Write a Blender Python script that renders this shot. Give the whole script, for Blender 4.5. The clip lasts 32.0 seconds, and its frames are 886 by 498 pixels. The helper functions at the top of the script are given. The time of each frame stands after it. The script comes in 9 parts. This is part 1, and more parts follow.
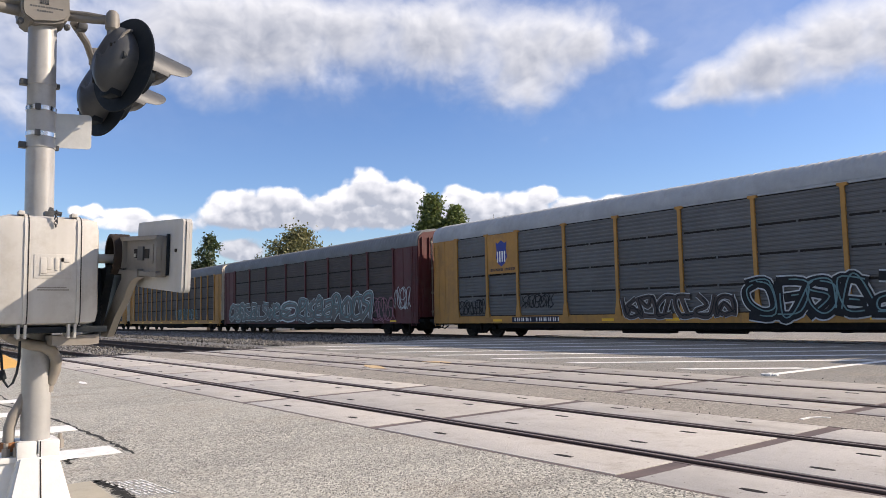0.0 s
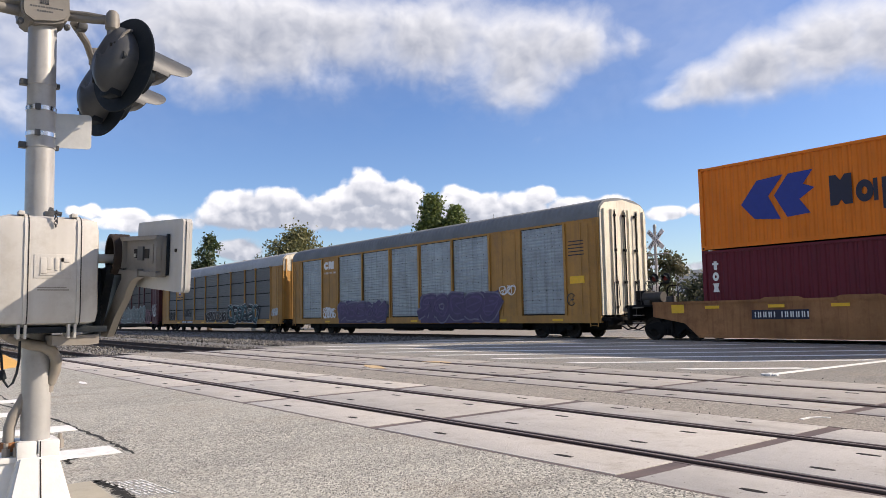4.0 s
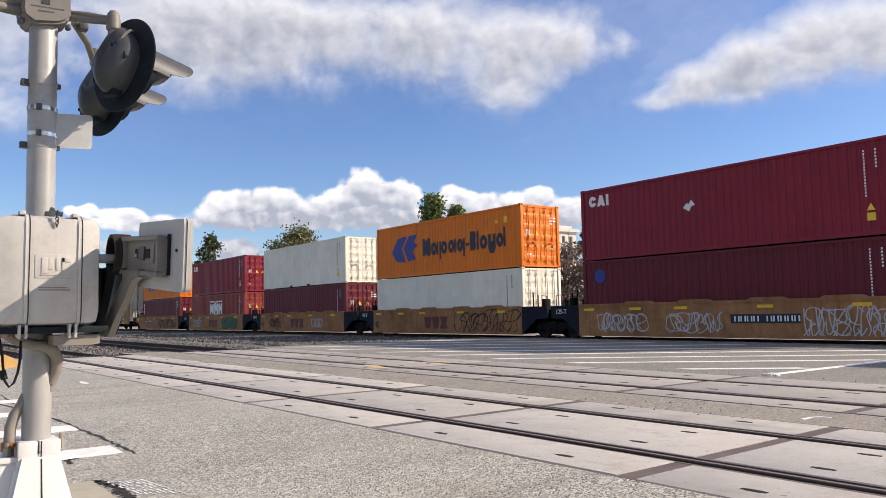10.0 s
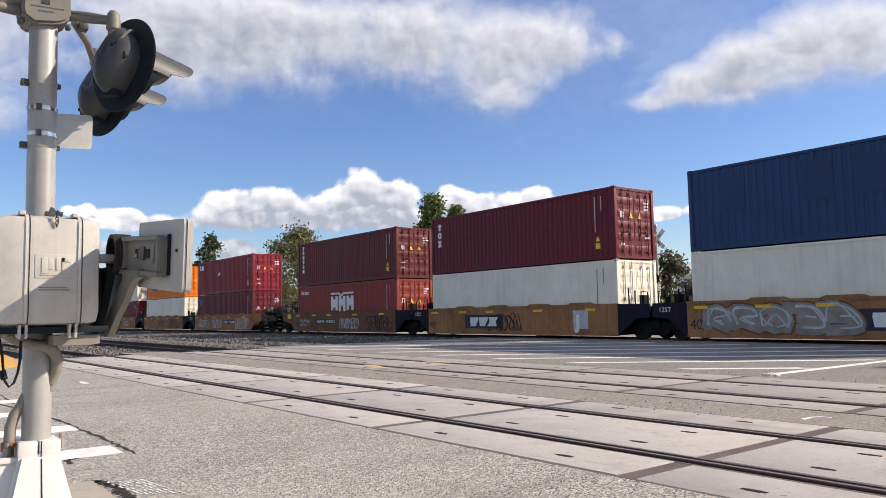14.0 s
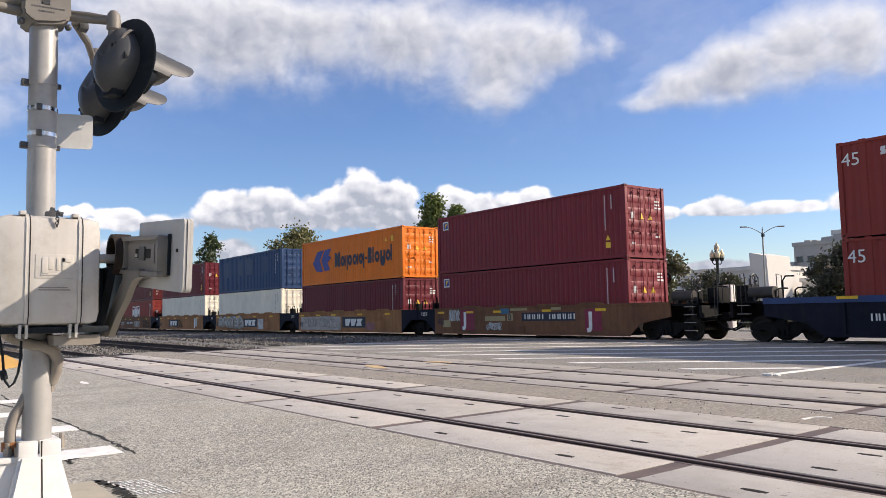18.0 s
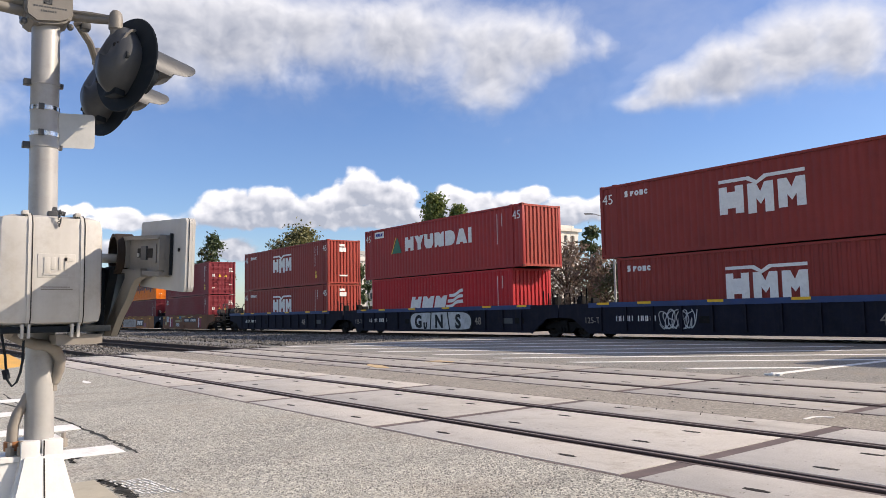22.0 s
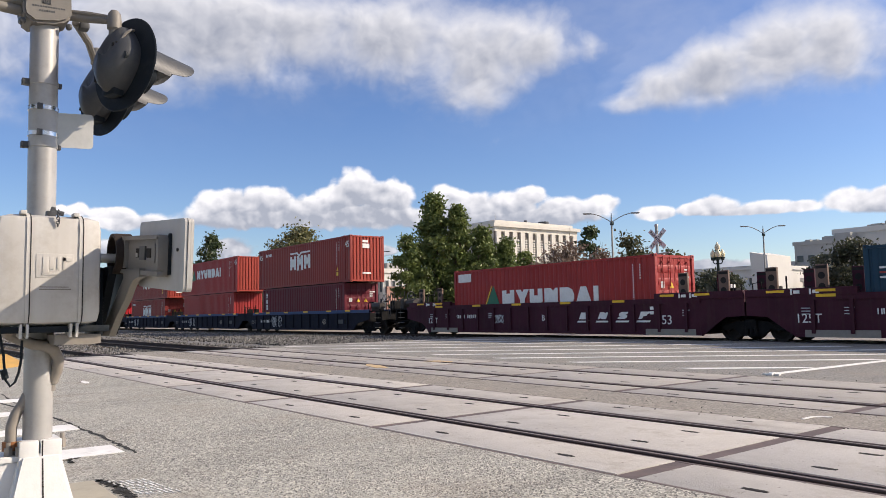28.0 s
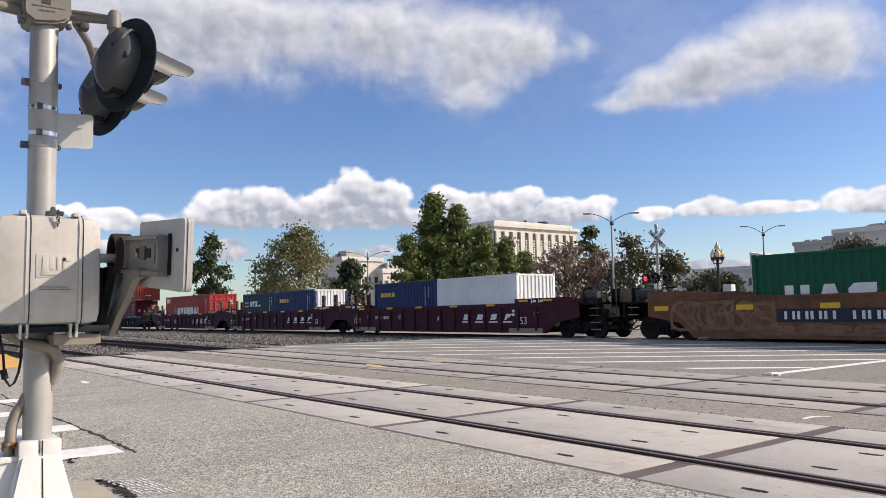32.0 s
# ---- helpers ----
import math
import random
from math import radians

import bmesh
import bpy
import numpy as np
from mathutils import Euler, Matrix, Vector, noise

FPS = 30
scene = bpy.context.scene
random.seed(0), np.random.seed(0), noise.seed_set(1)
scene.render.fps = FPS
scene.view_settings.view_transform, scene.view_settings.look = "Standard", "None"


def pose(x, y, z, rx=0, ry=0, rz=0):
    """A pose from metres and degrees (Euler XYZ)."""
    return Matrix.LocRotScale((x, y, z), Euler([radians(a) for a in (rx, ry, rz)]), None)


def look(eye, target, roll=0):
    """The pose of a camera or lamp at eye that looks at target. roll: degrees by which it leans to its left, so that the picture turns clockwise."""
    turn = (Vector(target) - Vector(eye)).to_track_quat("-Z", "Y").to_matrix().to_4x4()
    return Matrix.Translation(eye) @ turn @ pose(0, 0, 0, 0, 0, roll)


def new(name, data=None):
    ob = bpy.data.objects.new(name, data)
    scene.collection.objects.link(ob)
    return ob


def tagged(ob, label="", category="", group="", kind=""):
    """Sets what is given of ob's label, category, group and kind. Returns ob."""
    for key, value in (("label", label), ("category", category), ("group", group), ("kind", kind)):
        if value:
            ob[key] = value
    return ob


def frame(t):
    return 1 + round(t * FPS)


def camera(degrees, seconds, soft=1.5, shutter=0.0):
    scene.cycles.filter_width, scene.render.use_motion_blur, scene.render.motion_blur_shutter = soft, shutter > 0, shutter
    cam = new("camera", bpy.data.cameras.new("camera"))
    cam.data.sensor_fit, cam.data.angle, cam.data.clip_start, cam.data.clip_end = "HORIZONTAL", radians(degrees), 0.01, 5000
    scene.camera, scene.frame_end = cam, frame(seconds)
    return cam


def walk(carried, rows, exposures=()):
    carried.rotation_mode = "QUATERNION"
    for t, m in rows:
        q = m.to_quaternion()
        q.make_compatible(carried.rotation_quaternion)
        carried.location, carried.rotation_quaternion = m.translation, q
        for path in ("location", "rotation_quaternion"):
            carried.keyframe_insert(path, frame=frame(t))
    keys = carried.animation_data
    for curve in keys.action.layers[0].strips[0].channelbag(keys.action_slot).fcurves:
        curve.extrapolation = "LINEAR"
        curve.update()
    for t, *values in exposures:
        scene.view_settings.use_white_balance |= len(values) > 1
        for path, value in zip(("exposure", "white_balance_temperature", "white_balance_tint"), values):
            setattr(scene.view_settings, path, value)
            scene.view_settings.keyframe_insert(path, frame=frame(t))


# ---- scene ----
# ------------------------------------------------------------------ camera
EYE = (0.0, 0.0, 1.114)
YAW, PITCH, ROLL = 37.10, 4.91, -1.075


def aim(turn=0.0, tip=0.0):
    """The camera's pose: turn and tip in hundredths of a degree from its mean bearing."""
    a, e = radians(YAW - turn / 100), radians(PITCH + tip / 100)
    way = Vector((-math.cos(a) * math.cos(e), math.sin(a) * math.cos(e), math.sin(e)))
    return look(EYE, Vector(EYE) + way * 10, ROLL)


cam = camera(60.8, 32.0, soft=0.65)
walk(cam, [(0.0, aim(0)), (4.0, aim(0)), (8.5, aim(0)), (9.7, aim(6)), (14.0, aim(6)), (18.0, aim(8)), (19.5, aim(11, -2)),
           (21.0, aim(17, -3)), (22.7, aim(23, -4)), (23.6, aim(23, -4)), (25.5, aim(18, -4)), (27.5, aim(12, -4)),
           (29.0, aim(14, -4)), (32.0, aim(11, -4))], exposures=[(0.0, 0.41, 6560, 14), (4.0, 0.38, 6560, 14), (9.0, 0.34, 6560, 14), (20.0, 0.36, 6560, 14), (24.5, 0.40, 6560, 14), (27.5, 0.28, 6560, 14), (32.0, 0.23, 6560, 14)])

# ------------------------------------------------------------------ sun, sky
SUN_EL, SUN_AZ = 30.2, 34.0          # azimuth from +y towards +x
sun_way = Vector((math.sin(radians(SUN_AZ)) * math.cos(radians(SUN_EL)), math.cos(radians(SUN_AZ)) * math.cos(radians(SUN_EL)), math.sin(radians(SUN_EL))))
world = bpy.data.worlds.new("sky")
scene.world = world
world.use_nodes = True
wn, wl = world.node_tree.nodes, world.node_tree.links
sky = wn.new("ShaderNodeTexSky")
sky.sky_type, sky.sun_disc = "NISHITA", False
sky.sun_elevation, sky.sun_rotation = radians(SUN_EL), radians(SUN_AZ)
sky.altitude, sky.air_density, sky.dust_density, sky.ozone_density = 50, 1.0, 0.5, 4.0
blue = wn.new("ShaderNodeHueSaturation")
blue.inputs["Saturation"].default_value = 1.12
blue.inputs["Hue"].default_value = 0.511
blue.inputs["Value"].default_value = 1.2
wl.new(sky.outputs[0], blue.inputs["Color"])
wl.new(blue.outputs[0], wn["Background"].inputs[0])
wn["Background"].inputs[1].default_value = 0.10
sun = new("sun", bpy.data.lights.new("sun", "SUN"))
sun.data.energy, sun.data.angle, sun.data.color = 5.0, radians(0.53), (1.0, 0.87, 0.69)
sun.matrix_basis = look(sun_way * 50, (0, 0, 0))

# ------------------------------------------------------------------ materials


def graph(name):
    m = bpy.data.materials.new(name)
    m.use_nodes = True
    nt = m.node_tree
    return m, nt.nodes, nt.links, nt.nodes["Principled BSDF"]


def math_node(n, l, op, a, b=None, clamp=False):
    q = n.new("ShaderNodeMath")
    q.operation, q.use_clamp = op, clamp
    for i, v in enumerate((a, b)):
        if v is None:
            continue
        if isinstance(v, (int, float)):
            q.inputs[i].default_value = v
        else:
            l.new(v, q.inputs[i])
    return q.outputs[0]


def noise_node(n, l, vec, scale, detail=4, rough=0.6, stretch=None):
    if stretch:
        mp = n.new("ShaderNodeMapping")
        mp.inputs["Scale"].default_value = stretch
        l.new(vec, mp.inputs[0])
        vec = mp.outputs[0]
    q = n.new("ShaderNodeTexNoise")
    q.inputs["Scale"].default_value, q.inputs["Detail"].default_value, q.inputs["Roughness"].default_value = scale, detail, rough
    l.new(vec, q.inputs[0])
    return q.outputs[0]


def ramp(n, l, fac, lo, hi):
    q = n.new("ShaderNodeMapRange")
    q.inputs[1].default_value, q.inputs[2].default_value = lo, hi
    l.new(fac, q.inputs[0])
    return q.outputs[0]


def mixc(n, l, fac, a, b):
    q = n.new("ShaderNodeMix")
    q.data_type = "RGBA"
    for i, v in ((0, fac), (6, a), (7, b)):
        if isinstance(v, (int, float)):
            q.inputs[i].default_value = v
        elif isinstance(v, tuple):
            q.inputs[i].default_value = (*v, 1) if len(v) == 3 else v
        else:
            l.new(v, q.inputs[i])
    return q.outputs[2]


def surface(name, rgb, rough=0.55, metal=0.0, scale=1.2, fine=35.0, vary=0.22, dirt=(0.10, 0.085, 0.07), grime=0.3, streak=0.0,
            bump=0.06, bump_scale=60.0, piece=0.0, spots=0.0, spot_rgb=(0.3, 0.3, 0.3), spec=0.4):
    """A worn surface: broad blotches, fine grain, grime that runs down, and relief."""
    m, n, l, bsdf = graph(name)
    co = n.new("ShaderNodeTexCoord").outputs["Object"]
    if piece:
        info = n.new("ShaderNodeObjectInfo")
        sh = n.new("ShaderNodeVectorMath")
        sh.operation = "ADD"
        l.new(co, sh.inputs[0])
        l.new(math_node(n, l, "MULTIPLY", info.outputs["Random"], 37.0), sh.inputs[1])
        co = sh.outputs[0]
    big = noise_node(n, l, co, scale, 5)
    small = noise_node(n, l, co, fine, 3)
    dark = tuple(c * (1 - vary) for c in rgb)
    lite = tuple(min(0.95, c * (1 + vary * 0.6) + vary * 0.01) for c in rgb)
    col = mixc(n, l, ramp(n, l, big, 0.3, 0.7), dark, lite)
    col = mixc(n, l, math_node(n, l, "MULTIPLY", ramp(n, l, small, 0.35, 0.7), 0.35 * min(1.0, vary * 2)), col, tuple(c * 0.6 for c in rgb))
    if piece:
        col = mixc(n, l, math_node(n, l, "MULTIPLY", info.outputs["Random"], piece), col, tuple(c * 0.55 for c in rgb))
    g = ramp(n, l, noise_node(n, l, co, scale * 2.3, 6, 0.7), 0.5, 0.78)
    col = mixc(n, l, math_node(n, l, "MULTIPLY", g, grime), col, dirt)
    if streak:
        s = ramp(n, l, noise_node(n, l, co, 1.0, 4, 0.6, (7.0, 7.0, 0.35)), 0.5, 0.8)
        col = mixc(n, l, math_node(n, l, "MULTIPLY", s, streak), col, dirt)
    if spots:
        s = ramp(n, l, noise_node(n, l, co, 9.0, 2, 0.5), 0.68, 0.72)
        col = mixc(n, l, math_node(n, l, "MULTIPLY", s, spots), col, spot_rgb)
    l.new(col, bsdf.inputs["Base Color"])
    bsdf.inputs["Metallic"].default_value = metal
    bsdf.inputs["Specular IOR Level"].default_value = spec
    l.new(math_node(n, l, "ADD", math_node(n, l, "MULTIPLY", big, 0.25), rough - 0.12, True), bsdf.inputs["Roughness"])
    if bump:
        b = n.new("ShaderNodeBump")
        b.inputs["Strength"].default_value, b.inputs["Distance"].default_value = bump, 0.02
        l.new(math_node(n, l, "ADD", noise_node(n, l, co, bump_scale, 3), math_node(n, l, "MULTIPLY", big, 0.5)), b.inputs["Height"])
        l.new(b.outputs[0], bsdf.inputs["Normal"])
    return m


def asphalt_material(name, binder, stone, grain, amount, patch):
    """Worn asphalt: pale stone chips and dark pits of two sizes in a binder, with dusty and brown patches and tyre-darkened lanes."""
    m, n, l, bsdf = graph(name)
    co = n.new("ShaderNodeTexCoord").outputs["Object"]
    v = n.new("ShaderNodeTexVoronoi")
    v.inputs["Scale"].default_value = grain
    l.new(co, v.inputs["Vector"])
    sep = n.new("ShaderNodeSeparateColor")
    l.new(v.outputs["Color"], sep.inputs[0])
    chip = ramp(n, l, sep.outputs[0], 0.25, 0.95)
    col = mixc(n, l, math_node(n, l, "MULTIPLY", chip, amount), tuple(0.5 * (a + b) * 0.8 for a, b in zip(binder, stone)), stone)
    pit = math_node(n, l, "MULTIPLY", ramp(n, l, sep.outputs[1], 0.52, 0.62), ramp(n, l, v.outputs["Distance"], 0.6, 0.25))
    fine = ramp(n, l, noise_node(n, l, co, grain * 2.2, 2, 0.6), 0.52, 0.66)
    col = mixc(n, l, math_node(n, l, "MULTIPLY", fine, 0.45), col, binder)
    col = mixc(n, l, math_node(n, l, "MULTIPLY", pit, 1.0), col, tuple(c * 0.7 for c in binder))
    broad = ramp(n, l, noise_node(n, l, co, 0.35, 5), 0.35, 0.68)
    col = mixc(n, l, math_node(n, l, "MULTIPLY", broad, 0.42), col, patch)
    warm = ramp(n, l, noise_node(n, l, co, 1.1, 6, 0.7), 0.5, 0.7)
    col = mixc(n, l, math_node(n, l, "MULTIPLY", warm, 0.42), col, (0.31, 0.255, 0.195))
    clod = ramp(n, l, noise_node(n, l, co, 7.0, 5, 0.75), 0.55, 0.72)
    col = mixc(n, l, math_node(n, l, "MULTIPLY", clod, 0.3), col, tuple(c * 1.2 for c in binder))
    wheel = ramp(n, l, noise_node(n, l, co, 0.8, 4, 0.6, (1.6, 0.12, 1.0)), 0.52, 0.72)
    col = mixc(n, l, math_node(n, l, "MULTIPLY", wheel, 0.3), col, tuple(c * 1.4 for c in binder))
    oil = ramp(n, l, noise_node(n, l, co, 1.3, 5, 0.7, (1.0, 0.3, 1.0)), 0.62, 0.78)
    col = mixc(n, l, math_node(n, l, "MULTIPLY", oil, 0.3), col, tuple(c * 0.6 for c in binder))
    l.new(col, bsdf.inputs["Base Color"])
    bsdf.inputs["Roughness"].default_value = 0.72
    b = n.new("ShaderNodeBump")
    b.inputs["Strength"].default_value, b.inputs["Distance"].default_value = 0.7, 0.008
    l.new(math_node(n, l, "SUBTRACT", math_node(n, l, "MULTIPLY", chip, 0.6), pit), b.inputs["Height"])
    l.new(b.outputs[0], bsdf.inputs["Normal"])
    return m


def concrete_material(name="concrete", k=0.9):
    """Worn cast panels: each its own tone, blotched, stained and rubber-marked, with pits and chips."""
    m, n, l, bsdf = graph(name)
    co = n.new("ShaderNodeTexCoord").outputs["Object"]
    info = n.new("ShaderNodeObjectInfo")
    sh = n.new("ShaderNodeVectorMath")
    sh.operation = "ADD"
    l.new(co, sh.inputs[0])
    l.new(math_node(n, l, "MULTIPLY", info.outputs["Random"], 53.0), sh.inputs[1])
    co = sh.outputs[0]
    tone = mixc(n, l, info.outputs["Random"], (0.44 * k, 0.415 * k, 0.38 * k), (0.60 * k, 0.565 * k, 0.515 * k))
    blot = ramp(n, l, noise_node(n, l, co, 1.6, 6, 0.65), 0.36, 0.64)
    col = mixc(n, l, math_node(n, l, "MULTIPLY", blot, 0.6), tone, (0.66 * k, 0.625 * k, 0.58 * k))
    stain = ramp(n, l, noise_node(n, l, co, 2.8, 7, 0.75), 0.53, 0.68)
    col = mixc(n, l, math_node(n, l, "MULTIPLY", stain, 0.55), col, (0.30, 0.255, 0.20))
    tyre = ramp(n, l, noise_node(n, l, co, 1.0, 5, 0.7, (0.5, 2.6, 1.0)), 0.56, 0.72)
    col = mixc(n, l, math_node(n, l, "MULTIPLY", tyre, 0.35), col, (0.22, 0.20, 0.185))
    grain = ramp(n, l, noise_node(n, l, co, 70.0, 3, 0.7), 0.35, 0.65)
    col = mixc(n, l, math_node(n, l, "MULTIPLY", grain, 0.28), col, (0.26, 0.23, 0.19))
    pit = ramp(n, l, noise_node(n, l, co, 26.0, 2, 0.5), 0.70, 0.74)
    col = mixc(n, l, math_node(n, l, "MULTIPLY", pit, 0.7), col, (0.12, 0.10, 0.085))
    l.new(col, bsdf.inputs["Base Color"])
    bsdf.inputs["Roughness"].default_value = 0.78
    b = n.new("ShaderNodeBump")
    b.inputs["Strength"].default_value, b.inputs["Distance"].default_value = 0.3, 0.01
    l.new(math_node(n, l, "SUBTRACT", grain, pit), b.inputs["Height"])
    l.new(b.outputs[0], bsdf.inputs["Normal"])
    return m


def leaf_material(name, a, b, c):
    m, n, l, bsdf = graph(name)
    g = n.new("ShaderNodeNewGeometry")
    co = n.new("ShaderNodeTexCoord").outputs["Object"]
    col = mixc(n, l, g.outputs["Random Per Island"], a, b)
    col = mixc(n, l, ramp(n, l, noise_node(n, l, co, 0.5, 3), 0.4, 0.7), col, c)
    l.new(col, bsdf.inputs["Base Color"])
    bsdf.inputs["Roughness"].default_value = 0.55
    tr = n.new("ShaderNodeBsdfTranslucent")
    l.new(col, tr.inputs[0])
    mx = n.new("ShaderNodeMixShader")
    mx.inputs[0].default_value = 0.3
    l.new(bsdf.outputs[0], mx.inputs[1])
    l.new(tr.outputs[0], mx.inputs[2])
    l.new(mx.outputs[0], n["Material Output"].inputs[0])
    return m


def glow(name, rgb, strength):
    m, n, l, bsdf = graph(name)
    bsdf.inputs["Base Color"].default_value = (*rgb, 1)
    bsdf.inputs["Emission Color"].default_value = (*rgb, 1)
    bsdf.inputs["Emission Strength"].default_value = strength
    return m


def cloud_material(name, seed, soft, lit, shade, size=3.2, ragged=1.7, edge=0.36, base=0.8, veil=0.0, bumpy=3.5, deep=0.6, warp=0.16, lumps=0.0, lump_size=9.0, flat=1.15):
    """Glowing vapour: broad banks broken by drawn-out billows and, on heaped cloud, by round lumps; sunlight and shade
    are painted into the glow, bright on the sun's side, grey where thick.
    """
    m, n, l, bsdf = graph(name)
    co = n.new("ShaderNodeTexCoord").outputs["Object"]
    mp = n.new("ShaderNodeMapping")
    mp.inputs["Location"].default_value, mp.inputs["Scale"].default_value = (seed, seed * 2, seed * 3), (0.001, 0.001, 0.001 * flat)
    l.new(co, mp.inputs[0])
    bend = n.new("ShaderNodeTexNoise")
    bend.inputs["Scale"].default_value, bend.inputs["Detail"].default_value = size * 1.3, 3
    l.new(mp.outputs[0], bend.inputs[0])
    push = n.new("ShaderNodeVectorMath")
    push.operation = "MULTIPLY_ADD"
    l.new(bend.outputs["Color"], push.inputs[0])
    push.inputs[1].default_value = (warp, warp, warp)
    l.new(mp.outputs[0], push.inputs[2])
    p = push.outputs[0]
    at = n.new("ShaderNodeAttribute")
    at.attribute_name = "bank"

    def billow(vec, fine):
        a = noise_node(n, l, vec, size, fine, 0.54)
        b = noise_node(n, l, vec, size * 3.1, fine - 1, 0.52)
        out = math_node(n, l, "ADD", math_node(n, l, "MULTIPLY", a, 0.72), math_node(n, l, "MULTIPLY", b, 0.28))
        if lumps:
            v = n.new("ShaderNodeTexVoronoi")
            v.feature = "SMOOTH_F1"
            v.inputs["Scale"].default_value, v.inputs["Smoothness"].default_value, v.inputs["Detail"].default_value = lump_size, 0.35, 1.5
            l.new(vec, v.inputs["Vector"])
            out = math_node(n, l, "ADD", out, math_node(n, l, "MULTIPLY", math_node(n, l, "SUBTRACT", 0.42, v.outputs["Distance"]), lumps))
        return out
    up = n.new("ShaderNodeVectorMath")
    up.operation = "ADD"
    up.inputs[1].default_value = (0.018, 0.018, 0.034)
    l.new(p, up.inputs[0])
    here = billow(p, 7)
    relief = math_node(n, l, "MULTIPLY", math_node(n, l, "SUBTRACT", billow(p, 4), billow(up.outputs[0], 4)), bumpy)
    body = math_node(n, l, "ADD", at.outputs["Fac"], math_node(n, l, "MULTIPLY", math_node(n, l, "SUBTRACT", here, 0.5), ragged))
    span = n.new("ShaderNodeMapRange")
    span.interpolation_type = "SMOOTHSTEP"
    span.inputs[1].default_value, span.inputs[2].default_value = edge, edge + soft
    l.new(body, span.inputs[0])
    cover = span.outputs[0]
    if veil:
        thin = ramp(n, l, noise_node(n, l, p, size * 0.4, 5, 0.6, (1.0, 1.0, 1.8)), 0.36, 0.72)
        out = n.new("ShaderNodeAttribute")
        out.attribute_name = "fade"
        thin = math_node(n, l, "MULTIPLY", thin, out.outputs["Fac"])
        cover = math_node(n, l, "MAXIMUM", cover, math_node(n, l, "MULTIPLY", thin, veil))
    thick = ramp(n, l, body, edge + soft * 0.6, 1.5)
    bright = math_node(n, l, "SUBTRACT", math_node(n, l, "ADD", relief, base), math_node(n, l, "MULTIPLY", thick, deep))
    # crest: painted light on the cloud tops, greyer towards their bases
    rim = n.new("ShaderNodeAttribute")
    rim.attribute_name = "crest"
    bright = math_node(n, l, "ADD", bright, rim.outputs["Fac"], True)
    em = n.new("ShaderNodeEmission")
    l.new(mixc(n, l, bright, shade, lit), em.inputs[0])
    tr = n.new("ShaderNodeBsdfTransparent")
    mx = n.new("ShaderNodeMixShader")
    l.new(cover, mx.inputs[0])
    l.new(tr.outputs[0], mx.inputs[1])
    l.new(em.outputs[0], mx.inputs[2])
    l.new(mx.outputs[0], n["Material Output"].inputs[0])
    return m


M = {}
M["asphalt"] = asphalt_material("asphalt", (0.042, 0.04, 0.033), (0.66, 0.635, 0.545), 58.0, 1.0, (0.47, 0.45, 0.39))
M["asphalt_strip"] = asphalt_material("asphalt_strip", (0.09, 0.08, 0.066), (0.50, 0.455, 0.38), 50.0, 1.0, (0.33, 0.30, 0.25))
M["asphalt_far"] = asphalt_material("asphalt_far", (0.11, 0.105, 0.095), (0.40, 0.38, 0.335), 40.0, 0.8, (0.30, 0.285, 0.255))
M["soil"] = asphalt_material("soil", (0.24, 0.21, 0.17), (0.36, 0.33, 0.29), 9.0, 0.6, (0.30, 0.27, 0.22))
M["concrete"] = concrete_material()
M["concrete_dirty"] = concrete_material("concrete_dirty", 0.68)
M["pad"] = surface("pad", (0.44, 0.40, 0.31), 0.85, scale=2, fine=50, vary=0.15, grime=0.25, bump=0.1)
M["rubber"] = surface("rubber", (0.15, 0.12, 0.115), 0.7, scale=2, vary=0.25, dirt=(0.26, 0.2, 0.17), grime=0.5, spec=0.15)
M["rail"] = surface("rail", (0.075, 0.055, 0.048), 0.75, 0.1, scale=2, vary=0.2, dirt=(0.12, 0.07, 0.05), grime=0.5, spec=0.15)
M["rail_top"] = surface("rail_top", (0.19, 0.16, 0.145), 0.62, 0.0, scale=4, vary=0.1, grime=0.12)
M["slot"] = surface("slot", (0.03, 0.028, 0.027), 0.9, vary=0.2, bump=0, spec=0.15)
M["gravel"] = surface("gravel", (0.19, 0.185, 0.175), 0.9, scale=1.5, fine=12, vary=0.5, dirt=(0.14, 0.13, 0.12), grime=0.6, bump=0.6, bump_scale=25)
M["tie"] = surface("tie", (0.11, 0.085, 0.065), 0.9, vary=0.3, spec=0.15)
M["road_white"] = surface("road_white", (0.84, 0.83, 0.80), 0.75, scale=3, fine=45, vary=0.1, dirt=(0.28, 0.27, 0.25), grime=0.45, bump=0.15, bump_scale=110)
M["road_yellow"] = surface("road_yellow", (0.72, 0.40, 0.08), 0.75, scale=3, fine=45, vary=0.15, dirt=(0.3, 0.27, 0.22), grime=0.5)
M["paint_yellow_worn"] = surface("paint_yellow_worn", (0.58, 0.42, 0.22), 0.8, scale=7, fine=40, vary=0.25, dirt=(0.47, 0.43, 0.37), grime=1.0)
M["paint_scuffed"] = surface("paint_scuffed", (0.80, 0.79, 0.75), 0.8, scale=16, fine=70, vary=0.2, dirt=(0.16, 0.15, 0.14), grime=1.0)
M["crack"] = surface("crack", (0.035, 0.034, 0.03), 0.95, vary=0.3, bump=0)
M["galvanised"] = surface("galvanised", (0.52, 0.52, 0.50), 0.45, 0.55, scale=5, fine=30, vary=0.14, dirt=(0.3, 0.29, 0.27), grime=0.25, bump=0.03)
M["mast_paint"] = surface("mast_paint", (0.40, 0.395, 0.385), 0.38, 0.15, scale=4, fine=50, vary=0.12, dirt=(0.20, 0.185, 0.165), grime=0.45, streak=0.35, bump=0.03)
